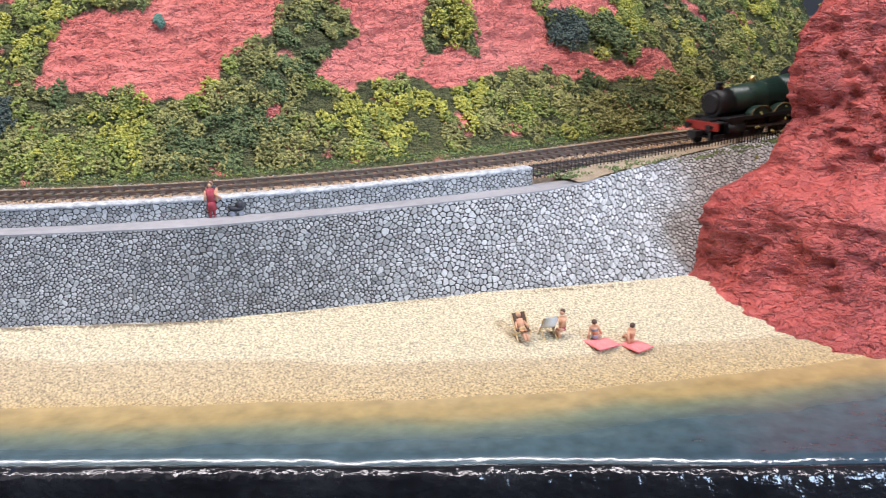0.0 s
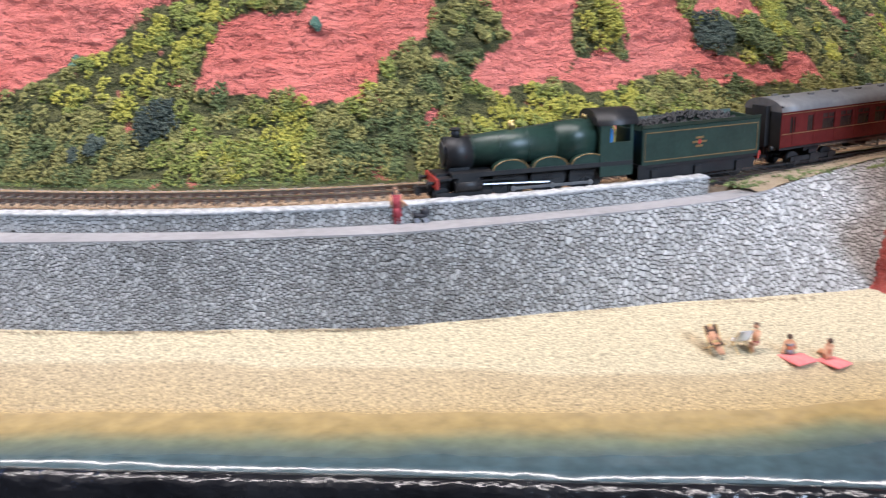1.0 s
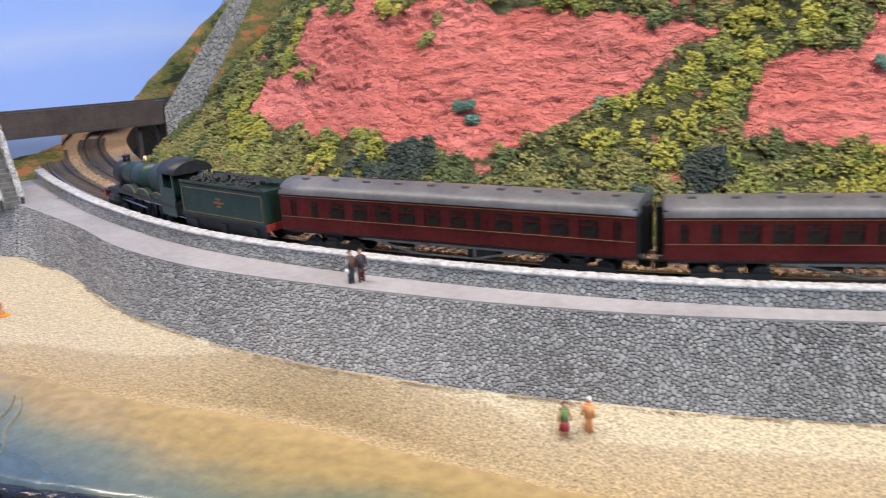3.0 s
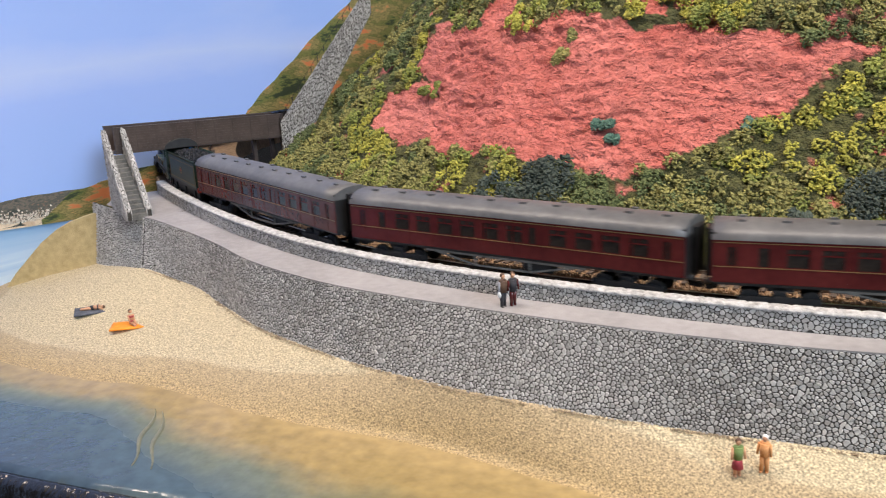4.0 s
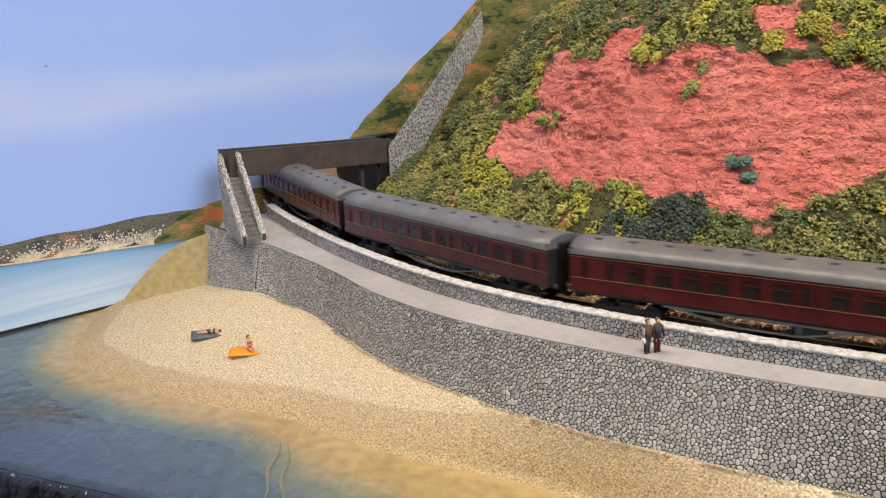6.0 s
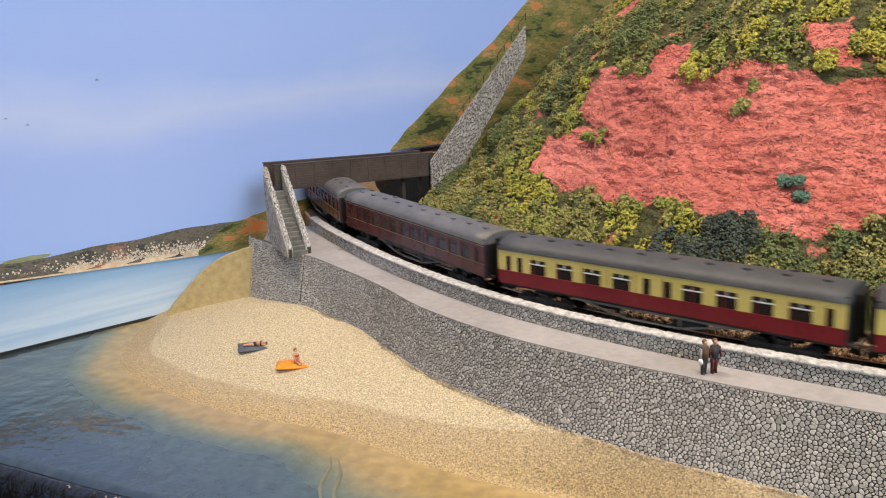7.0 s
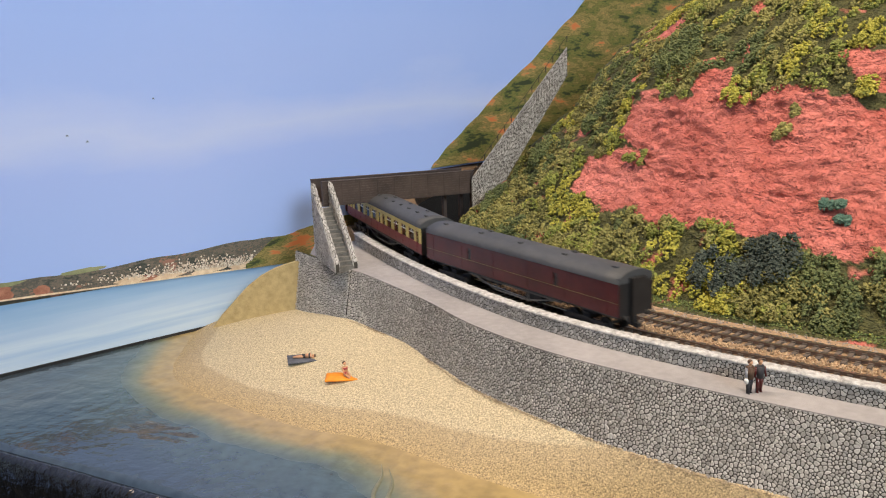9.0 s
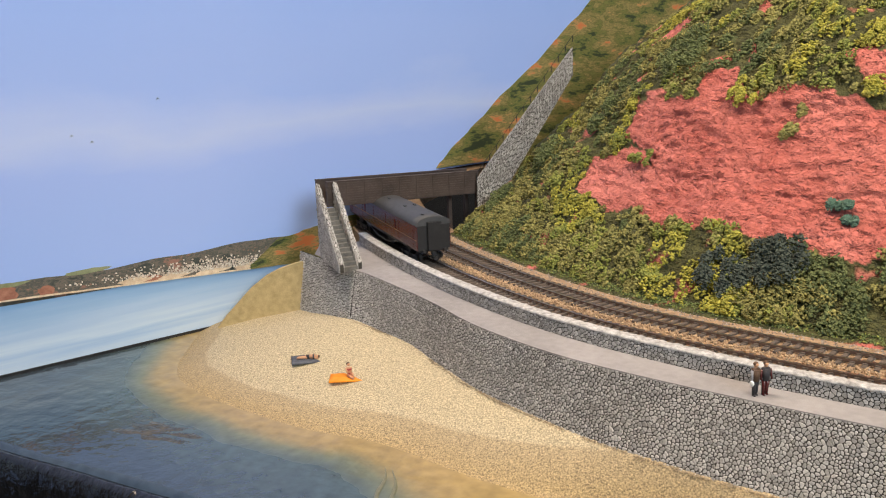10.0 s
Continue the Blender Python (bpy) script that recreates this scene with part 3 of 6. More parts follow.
def sea_wall():
    n = 200
    bm = bmesh.new()
    rows = [[wall_point(k / n, v) for v in (0, 0.25, 0.5, 0.75, 1)] for k in range(n + 1)]
    strip(bm, rows)
    # return face that turns in to the backdrop beyond the steps
    c0, c1 = wall_point(1, 0), wall_point(1, 1)
    strip(bm, [[c0, c1], [(-0.575, 0.4185, 0.006), (-0.570, 0.4215, PAVE_Z)]])
    ob = thing("sea_wall", bm, "mortar", "curved grey rubble stone sea wall above the beach", "wall", kind="structure")
    return ob


def pavement():
    bm = bmesh.new()
    n = 160
    rows = []
    for k in range(n + 1):
        f = 0.185 + 0.815 * k / n
        b = np.array([np.interp(f, np.linspace(0, 1, len(WALL_TOP.p)), WALL_TOP.p[:, q]) for q in (0, 1)])
        s = LOOP.where(*b)
        a = np.array(LOOP.at(s, 0.001))[:2]
        z = wall_top_z(b[0])
        b = b + (b - a) / (np.linalg.norm(b - a) + 1e-6) * 0.0003
        rows.append([(*b, z - 0.0004), (*b, z + 0.0002), (*a, PAVE_Z), (*a, PAVE_Z - 0.003)])
    strip(bm, rows, closed=True)
    thing("pavement", bm, "pavement", "plain grey walkway along the top of the sea wall", "pavement", kind="structure")
    bm = bmesh.new()
    v = [bm.verts.new(p) for p in ((-0.508, 0.388, PAVE_Z + 0.0002), (-0.50, 0.408, PAVE_Z + 0.0002), (-0.548, 0.455, PAVE_Z + 0.0002), (-0.566, 0.434, PAVE_Z + 0.0002), (-0.556, 0.4148, PAVE_Z + 0.0002))]
    bm.faces.new(v)
    thing("pavement", bm, "pavement", "plain grey paving under the footbridge", "pavement", kind="structure")


PARAPET_END = LOOP.where(0.03, 0.319)
PARAPET_LEFT = LOOP.where(-0.545, 0.448)


def parapet():
    top = PAVE_Z + 0.0062
    ob = ribbon("parapet_wall", LOOP, PARAPET_END, PARAPET_LEFT, 0.0, 0.0042, PAVE_Z - 0.002, top, "mortar", "low grey rubble parapet beside the railway", "wall", kind="")
    length = PARAPET_LEFT - PARAPET_END

    def face(u, v, h):
        q = LOOP.at(PARAPET_END + u, -h)
        return (q[0], q[1], PAVE_Z + v)
    rnd = random.Random(5)
    polys = cells(length, 0.0062, 0.0014, 11)
    v, f = stone_mesh(polys, face, 0.00014, 0.0003, rnd)
    st = new("rubble", raw("rubble", v, f, "stone"))
    st.parent = ob
    st["kind"] = "stuff"
    # coping: an uneven rounded ridge
    bm = bmesh.new()
    rows = []
    n = int(length / 0.0007)
    for k in range(n + 1):
        q = PARAPET_END + length * k / n
        joint = 0.45 if (k % 9) in (0,) else 1.0
        h = (0.0007 + 0.0004 * noise.noise((q * 300, 0, 0))) * joint
        row = []
        for o, up in ((-0.0004, -0.0005), (-0.0006, 0.1), (-0.0001, 0.75), (0.0012, 1.0), (0.003, 1.0), (0.0043, 0.75), (0.0048, 0.1), (0.0046, -0.0005)):
            p = LOOP.at(q, o + 0.0003 * noise.noise((q * 500, o * 900, 4)))
            row.append((p[0], p[1], top + (h * up if up > 0 else up)))
        rows.append(row)
    strip(bm, rows, smooth=True)
    c = part("coping", bm, "coping", ob, "pale rounded coping stones")
    return ob


# ---- railway ----
def trackbed():
    ribbon("trackbed", LOOP, -1.2, 2.2, 0.0043, 0.062, 0.030, BED_Z, "ballast", "brown stone ballast bed of a double railway line", "trackbed", kind="structure", step=0.008)
    rnd = random.Random(3)
    for name, lo, hi, count, mat, label in (("ballast", 0.0200, 0.0330, 10000, "chip", "tan stone chips heaped between the two tracks"),
                                            ("ballast", 0.005, 0.022, 9000, "track_grey", "grey-brown stone chips between the sleepers"),
                                            ("ballast", 0.030, 0.058, 8000, "track_grey", "grey-brown stone chips beside the rear track")):
        verts, faces = [], []
        for _ in range(count):
            s, o = rnd.uniform(-0.05, 0.98), rnd.uniform(lo, hi)
            q = LOOP.at(s, o)
            hump = 0.0006 * math.sin(math.pi * (o - lo) / (hi - lo)) if mat == "chip" else 0.0
            r = rnd.uniform(0.00028, 0.0006)
            z = BED_Z + hump + rnd.uniform(0, 0.0002)
            a = rnd.uniform(0, 6.28)
            b = len(verts)
            for k in range(4):
                t = a + k * 1.571 + rnd.uniform(-0.3, 0.3)
                rr = r * rnd.uniform(0.7, 1.2)
                verts.append((q[0] + rr * math.cos(t), q[1] + rr * math.sin(t), z - 0.0001))
            verts.append((q[0] + rnd.uniform(-1, 1) * r * 0.3, q[1] + rnd.uniform(-1, 1) * r * 0.3, z + r * rnd.uniform(0.7, 1.2)))
            verts.append((q[0], q[1], BED_Z - 0.0004))
            for k in range(4):
                faces.append((b + k, b + (k + 1) % 4, b + 4))
                faces.append((b + (k + 1) % 4, b + k, b + 5))
        tagged(new(name, raw(name, verts, faces, mat)), label, "ballast", kind="stuff")


def track(line, label):
    ob = empty("railway_track", label, "track", "tracks of the line")
    for side in (-0.0046, 0.0046):
        for mat, half, z0, z1, name in (("rail_side", 0.00045, BED_Z + 0.0006, RAIL_Z - 0.0002, "rail"), ("rail_top", 0.00038, RAIL_Z - 0.0002, RAIL_Z, "rail_head")):
            bm = bmesh.new()
            rows = []
            for k in range(int(3.2 / 0.006)):
                s = -1.15 + k * 0.006
                a, b = line.at(s, side - half), line.at(s, side + half)
                rows.append([(*a, z0), (*b, z0), (*b, z1), (*a, z1)])
            vs = strip(bm, rows, closed=True)
            bm.faces.new(vs[0])
            bm.faces.new(vs[-1])
            part(name, bm, mat, ob)
    bm = bmesh.new()
    box(bm, -0.00085, 0.00085, -0.0088, 0.0088, -0.0008, 0.0)
    for y in (-0.0046, 0.0046):
        box(bm, -0.0009, 0.0009, y - 0.0011, y + 0.0011, 0.0, 0.0004)
    me = finish("sleeper", bm, "sleeper")
    s, k = -0.02, 0
    while s < 0.99:
        q, r = line.at(s), line.at(s + 0.001)
        sl = new("sleeper", me)
        sl.parent = ob
        sl.matrix_basis = pose(q[0], q[1], BED_Z + 0.0009, 0, 0, math.degrees(math.atan2(r[1] - q[1], r[0] - q[0])))
        s += 0.0042
        k += 1
    return ob


# ---- cliff ----
PROFILE = np.array([(0.052, 0.0445), (0.060, 0.0475), (0.068, 0.054), (0.082, 0.066), (0.092, 0.080), (0.101, 0.090), (0.108, 0.101), (0.118, 0.117), (0.127, 0.131), (0.138, 0.142),
                    (0.155, 0.157), (0.18, 0.176), (0.22, 0.196), (0.30, 0.205)])


CLIFF_LEAN = -0.06


def cliff_s1(o):
    return 0.908 - max(0.0, o - 0.09) * CLIFF_LEAN


def cliff_offset(s, z):
    big = noise.noise((s * 7, z * 14, 1.7)) * 0.006 + noise.noise((s * 22, z * 30, 4.1)) * 0.003
    ledge = noise.noise((s * 75 + z * 40, z * 230, 7.7))
    ledge2 = noise.noise((s * 150 - z * 90, z * 480, 3.3))
    fine = noise.noise((s * 330, z * 500, 2.2))
    rel = big + 0.0022 * max(-0.25, ledge) + 0.0014 * max(-0.2, ledge2) + 0.0006 * fine
    back = 0.010 * min(1.0, max(0.0, (s - 0.845) / 0.05)) * min(1.0, max(0.0, (z - 0.05) / 0.03)) + 0.014 * min(1.0, max(0.0, (s - 0.80) / 0.06)) * min(1.0, max(0.0, (z - 0.095) / 0.03))
    return rel * min(1, max(0, (z - 0.047) / 0.02)) - back


SCRUB = {}


def scrub(s, z):
    """1 where scrub covers the rock, 0 on the bare faces (from a fine grid over the cliff)."""
    if not SCRUB:
        ss, zz = np.meshgrid(np.linspace(-0.13, 0.93, 1061), np.linspace(0.04, 0.21, 341), indexing="ij")
        flat = list(zip(ss.ravel().tolist(), zz.ravel().tolist()))
        ws = ss + np.array([0.0065 * noise.noise((a * 60, b * 60, 3)) + 0.0022 * noise.noise((a * 240, b * 240, 6)) for a, b in flat]).reshape(ss.shape)
        wz = zz + np.array([0.0035 * noise.noise((a * 70, b * 70, 9)) + 0.0016 * noise.noise((a * 260, b * 260, 1)) for a, b in flat]).reshape(ss.shape)
        bare = np.zeros(ss.shape, bool)
        for poly in BARE:
            inside = np.zeros(ss.shape, bool)
            for k in range(len(poly)):
                (x0, y0), (x1, y1) = poly[k - 1], poly[k]
                if y0 != y1:
                    inside ^= ((y0 > wz) != (y1 > wz)) & (ws < (x1 - x0) * (wz - y0) / (y1 - y0) + x0)
            bare |= inside
        SCRUB["grid"] = np.where(bare, 0.0, 1.0).tolist()
    i, j = min(max(int(round((s + 0.13) * 1000)), 0), 1060), min(max(int(round((z - 0.04) * 2000)), 0), 340)
    return SCRUB["grid"][i][j]


def cliff():
    nf, nq = 640, 230
    q = np.linspace(0, 1, nq + 1) ** 1.0 * (len(PROFILE) - 1)
    o, z = np.interp(q, range(len(PROFILE)), PROFILE[:, 0]), np.interp(q, range(len(PROFILE)), PROFILE[:, 1])
    s1 = np.array([cliff_s1(v) for v in o])
    f = np.linspace(0, 1, nf + 1)[:, None]
    S = -0.02 + (s1[None, :] + 0.02) * f
    O, Z = np.broadcast_to(o, S.shape), np.broadcast_to(z, S.shape)
    off = np.array([cliff_offset(a, b) for a, b in zip(S.ravel(), Z.ravel())])
    xy = LOOP.many(S.ravel(), O.ravel() - off * 0.9)
    verts = np.column_stack([xy, Z.ravel() + off * 0.35])
    w = nq + 1
    idx = np.arange((nf + 1) * w).reshape(nf + 1, w)
    faces = np.stack([idx[:-1, :-1], idx[:-1, 1:], idx[1:, 1:], idx[1:, :-1]], -1).reshape(-1, 4)
    me = raw("cliff", verts.tolist(), faces.tolist(), "rock", True)
    att = me.attributes.new("scrub", "FLOAT", "POINT")
    att.data.foreach_set("value", np.array([scrub(a, b) for a, b in zip(S.ravel(), Z.ravel())], dtype=np.float32))
    tagged(new("cliff", me), "steep red sandstone cliff behind the railway", "cliff", kind="structure")


BARE = [
    [(0.505, 0.080), (0.49, 0.090), (0.484, 0.106), (0.44, 0.110), (0.423, 0.125), (0.36, 0.122), (0.357, 0.100), (0.386, 0.092), (0.397, 0.081), (0.409, 0.072), (0.428, 0.072), (0.463, 0.077)],
    [(0.345, 0.077), (0.338, 0.088), (0.321, 0.094), (0.326, 0.106), (0.338, 0.115), (0.268, 0.12), (0.279, 0.090), (0.297, 0.076), (0.318, 0.076), (0.335, 0.072)],
    [(0.279, 0.088), (0.254, 0.085), (0.246, 0.12), (0.21, 0.12), (0.21, 0.099), (0.206, 0.084), (0.17, 0.073), (0.144, 0.081), (0.137, 0.067), (0.183, 0.067), (0.244, 0.077), (0.272, 0.071), (0.297, 0.076)],
    [(0.21, 0.102), (0.167, 0.120), (0.155, 0.095), (0.185, 0.099)],
    [(0.38, 0.060), (0.374, 0.070), (0.362, 0.068), (0.367, 0.061)],
    [(0.815, 0.082), (0.823, 0.096), (0.793, 0.105), (0.76, 0.097), (0.802, 0.110), (0.806, 0.123), (0.793, 0.130), (0.753, 0.130), (0.76, 0.141), (0.735, 0.144), (0.71, 0.131), (0.677, 0.136), (0.65, 0.136),
     (0.633, 0.128), (0.60, 0.128), (0.50, 0.119), (0.531, 0.108), (0.547, 0.095), (0.579, 0.083), (0.612, 0.068), (0.657, 0.075), (0.715, 0.074), (0.776, 0.077)],
    [(0.654, 0.148), (0.619, 0.151), (0.612, 0.132), (0.635, 0.141)],
    [(0.875, 0.166), (0.818, 0.172), (0.814, 0.166), (0.86, 0.159)],
    [(0.848, 0.062), (0.823, 0.053), (0.835, 0.060)],
    [(0.862, 0.085), (0.848, 0.072), (0.852, 0.084)],
    [(0.085, 0.085), (0.105, 0.10), (0.13, 0.12), (0.12, 0.12), (0.095, 0.11)],
    [(0.035, 0.105), (0.06, 0.13), (0.05, 0.13), (0.02, 0.11)],
]


def crumbs(name, spots, mat, label, rnd, kind="stuff", category="foliage"):
    """Foam foliage: spiky crumbs at the given places and sizes."""
    gen = np.random.default_rng(rnd.randrange(1 << 30))
    p = np.array(spots)
    n, r = len(p), p[:, 3]
    verts = np.empty((n, 6, 3))
    a = gen.uniform(0, 6.28, n)
    for k in range(4):
        t, rr = a + k * 1.571 + gen.uniform(-0.35, 0.35, n), r * gen.uniform(0.6, 1.25, n)
        verts[:, k] = np.column_stack([p[:, 0] + rr * np.cos(t), p[:, 1] + rr * np.sin(t), p[:, 2] + gen.uniform(-0.45, 0.45, n) * r])
    for k, up in ((4, gen.uniform(0.6, 1.2, n)), (5, -gen.uniform(0.6, 1.0, n))):
        verts[:, k] = np.column_stack([p[:, 0] + gen.uniform(-0.4, 0.4, n) * r, p[:, 1] + gen.uniform(-0.4, 0.4, n) * r, p[:, 2] + up * r])
    tri = np.array([(k, (k + 1) % 4, 4) for k in range(4)] + [((k + 1) % 4, k, 5) for k in range(4)])
    faces = (np.arange(n)[:, None, None] * 6 + tri[None]).reshape(-1, 3).tolist()
    verts = verts.reshape(-1, 3).tolist()
    return tagged(new(name, raw(name, verts, faces, mat)), label, category, kind=kind)


def on_cliff(s, z, lift):
    """A place on the cliff at that height, lifted off its face."""
    o = float(np.interp(z, PROFILE[:, 1], PROFILE[:, 0]))
    off = cliff_offset(s, z)
    b = LOOP.at(s, o - off * 0.9 - lift * 0.75)
    return b[0], b[1], z + off * 0.4 + lift * 0.6, o


def puff(spots, s, z, reach, tall, count, rnd, ragged=0.25, stand=0.0):
    """One foam bush on the cliff: crumbs over a rounded, ragged mound."""
    o = float(np.interp(z, PROFILE[:, 1], PROFILE[:, 0]))
    off = cliff_offset(s, z)
    slope = float(np.interp(z + 0.004, PROFILE[:, 1], PROFILE[:, 0])) - o
    for _ in range(count):
        a, up = rnd.uniform(0, 6.283), rnd.random() ** 0.8
        q = math.sqrt(1 - up * up) * rnd.uniform(1 - ragged, 1 + ragged)
        ds, dz, lift = reach * q * math.cos(a), tall * q * math.sin(a), stand + min(reach, tall) * 0.95 * up * rnd.uniform(1 - ragged, 1 + ragged)
        zz = max(0.0466, z + dz)
        b = LOOP.at(s + ds, o + (zz - z) * slope / 0.004 - off * 0.9 - lift * 0.75)
        spots.append((b[0], b[1], zz + off * 0.4 + lift * 0.6, rnd.uniform(0.0005, 0.0010)))


def foliage():
    rnd = random.Random(21)
    sets = {"leaf": [], "leaf_lime": [], "leaf_mid": [], "leaf_deep": [], "grass": []}
    for _ in range(7600):
        s, z = rnd.uniform(-0.018, 0.905), 0.0485 + 0.150 * rnd.random() ** 1.15
        if scrub(s, z) < 0.5 or s > cliff_s1(float(np.interp(z, PROFILE[:, 1], PROFILE[:, 0]))) - 0.003:
            continue
        gap = noise.noise((s * 60, z * 80, 5.5))
        if gap < -0.42 + 0.1 * rnd.random():
            continue
        reach = rnd.uniform(0.0018, 0.0042) * (1.25 if z < 0.064 else 1.0)
        hue = noise.noise((s * 17, z * 28, 8.8)) + 0.4 * noise.noise((s * 60, z * 70, 2.8)) + rnd.uniform(-0.22, 0.22)
        key = "leaf_lime" if hue > 0.29 else "leaf_mid" if hue > 0.10 else "leaf" if hue > -0.38 else "leaf_deep"
        puff(sets[key], s, z, reach, reach * rnd.uniform(0.6, 0.9), int(12 + 30 * (reach / 0.0035) ** 2), rnd)
    for _ in range(7000):
        s, z = rnd.uniform(-0.018, 0.905), rnd.uniform(0.0462, 0.0484)
        x, y, zz, _o = on_cliff(s, z, rnd.uniform(0.0, 0.0006))
        sets["grass" if rnd.random() < 0.8 else "leaf_mid"].append((x, y, zz, rnd.uniform(0.0003, 0.0006)))
    names = {"leaf": "olive green foam undergrowth on the cliff", "leaf_lime": "yellow-green foam undergrowth on the cliff", "leaf_mid": "mid-green foam undergrowth on the cliff",
             "leaf_deep": "deep green foam undergrowth on the cliff", "grass": "short green grass at the foot of the cliff"}
    for key, spots in sets.items():
        if spots:
            crumbs("undergrowth" if key != "grass" else "grass", spots, key, names[key], rnd)
    for s, z, w, h, count, mat, label in (
            (0.668, 0.060, 0.020, 0.008, 900, "leaf_dark", "low dark bluish-green bush at the cliff foot"), (0.646, 0.066, 0.016, 0.009, 800, "leaf_dark", "rounded dark bluish-green bush at the cliff foot"),
            (0.507, 0.067, 0.011, 0.010, 600, "leaf_dark", "narrow dark green bush among olive scrub"), (0.535, 0.057, 0.013, 0.005, 350, "leaf_dark", "flat dark green bush low in the scrub"),
            (0.201, 0.091, 0.013, 0.009, 800, "leaf_dark", "dark green bush high on the bare rock"), (0.177, 0.087, 0.017, 0.009, 800, "leaf_deep", "olive bush spreading over bare rock"),
            (0.626, 0.088, 0.010, 0.003, 260, "leaf_teal", "small grey-green tuft alone on the red rock"), (0.622, 0.083, 0.004, 0.003, 70, "leaf_teal", "tiny grey-green tuft on the red rock"),
            (0.428, 0.103, 0.003, 0.0016, 50, "leaf_teal", "tiny grey-green tuft on the red rock"), (0.560, 0.090, 0.005, 0.002, 90, "leaf_teal", "small dark tuft at the scrub's edge"),
            (0.668, 0.115, 0.006, 0.009, 260, "leaf", "straggling olive creeper on the red rock"), (0.662, 0.124, 0.006, 0.005, 170, "leaf", "straggling olive creeper on the red rock"),
            (0.775, 0.100, 0.012, 0.005, 260, "leaf_mid", "green creeper hanging over the rock"), (0.265, 0.100, 0.011, 0.014, 420, "leaf_lime", "yellow-green creeper hanging down the rock"),
            (0.335, 0.095, 0.012, 0.004, 260, "leaf", "olive bush at the rock's edge"), (0.117, 0.080, 0.006, 0.013, 420, "leaf_lime", "golden-green creeper down the cliff"),
            (0.585, 0.128, 0.016, 0.006, 300, "leaf_mid", "green bush overhanging the rock"), (0.71, 0.133, 0.014, 0.007, 300, "leaf_lime", "yellow-green scrub over the rock"),
            (0.785, 0.150, 0.020, 0.012, 900, "leaf_deep", "dark green bush on the upper cliff"), (0.84, 0.120, 0.010, 0.010, 450, "leaf_deep", "dark green bush beside the ramp wall"),
            (0.875, 0.095, 0.012, 0.012, 500, "leaf_deep", "dark green bush beside the ramp wall"), (0.892, 0.066, 0.008, 0.010, 420, "leaf_deep", "dark green bush at the foot of the ramp wall")):
        spots, lumps = [], max(3, count // 45)
        for _ in range(lumps):
            a, q = rnd.uniform(0, 6.28), rnd.random() ** 0.6 * 0.85
            size = max(0.0017, min(w, h) * rnd.uniform(0.30, 0.50))
            puff(spots, s + w * q * math.cos(a), max(0.048, z + h * q * math.sin(a)), size, size * 0.85, 70, rnd, 0.3, 0.0026 if w > 0.006 else 0.0004)
        crumbs("bush", spots, mat, label, rnd, kind="", category="bush")


# ---- headland ----
def headland():
    verts, faces = [], []
    nt, nz = 420, 200
    cx, cy = 0.25, 0.335
    ang = [100, 135, 165, 190, 214, 240, 270, 310, 360, 400]
    rad = [0.068, 0.078, 0.122, 0.168, 0.125, 0.107, 0.104, 0.12, 0.14, 0.10]
    for i in range(nt + 1):
        th = 100 + 300 * i / nt
        r0 = float(np.interp(th, ang, rad))
        for j in range(nz + 1):
            q = j / nz
            z = -0.004 + 0.155 * q
            c, s = math.cos(math.radians(th)), math.sin(math.radians(th))
            n1 = noise.noise((c * 6, s * 6, z * 40)) * 0.007 + noise.noise((c * 19, s * 19, z * 110)) * 0.0045 - abs(noise.noise((c * 42, s * 42, z * 210))) * 0.0045 + noise.noise((c * 100, s * 100, z * 480)) * 0.0012
            r = r0 - 0.40 * z - 0.10 * max(0, z - 0.12) + n1 * (0.4 if 95 < th < 150 else 1.0) + 0.03 * math.exp(-((z) / 0.008) ** 2) * (1 if th > 170 else 0) * 0.4
            step_in = min(1.0, max(0.0, (z - 0.040) / 0.012))
            r = r + 0.007 * min(1.0, max(0.0, (225 - th) / 20)) - 0.013 * step_in * step_in * (3 - 2 * step_in) + 0.10 * max(0.0, z - 0.052) if th > 165 else r
            r = max(r, 0.004)
            verts.append((cx + r * c, cy + r * s, z))
    w = nz + 1
    for i in range(nt):
        for j in range(nz):
            faces.append((i * w + j, (i + 1) * w + j, (i + 1) * w + j + 1, i * w + j + 1))
    b = len(verts)
    verts.append((cx, cy, 0.158))
    for i in range(nt):
        faces.append((i * w + nz, (i + 1) * w + nz, b))
    ob = new("headland_rock", raw("headland_rock", verts, faces, "rock_dark", True))
    tagged(ob, "rugged dark red rock headland at the end of the beach", "rock", kind="structure")
    rnd = random.Random(8)
    spots, lime = [], []
    for _ in range(900):
        z = rnd.uniform(0.046, 0.112)
        th = rnd.gauss(163, 7)
        c, s = math.cos(math.radians(th)), math.sin(math.radians(th))
        r = float(np.interp(th, ang, rad)) - 0.40 * z + rnd.uniform(0.001, 0.008)
        (lime if rnd.random() < 0.35 else spots).append((cx + r * c, cy + r * s, z, rnd.uniform(0.0005, 0.0011)))
    crumbs("undergrowth", spots, "leaf", "olive scrub clinging to the headland edge", rnd)
    crumbs("undergrowth", lime, "leaf_lime", "yellow-green scrub clinging to the headland edge", rnd)


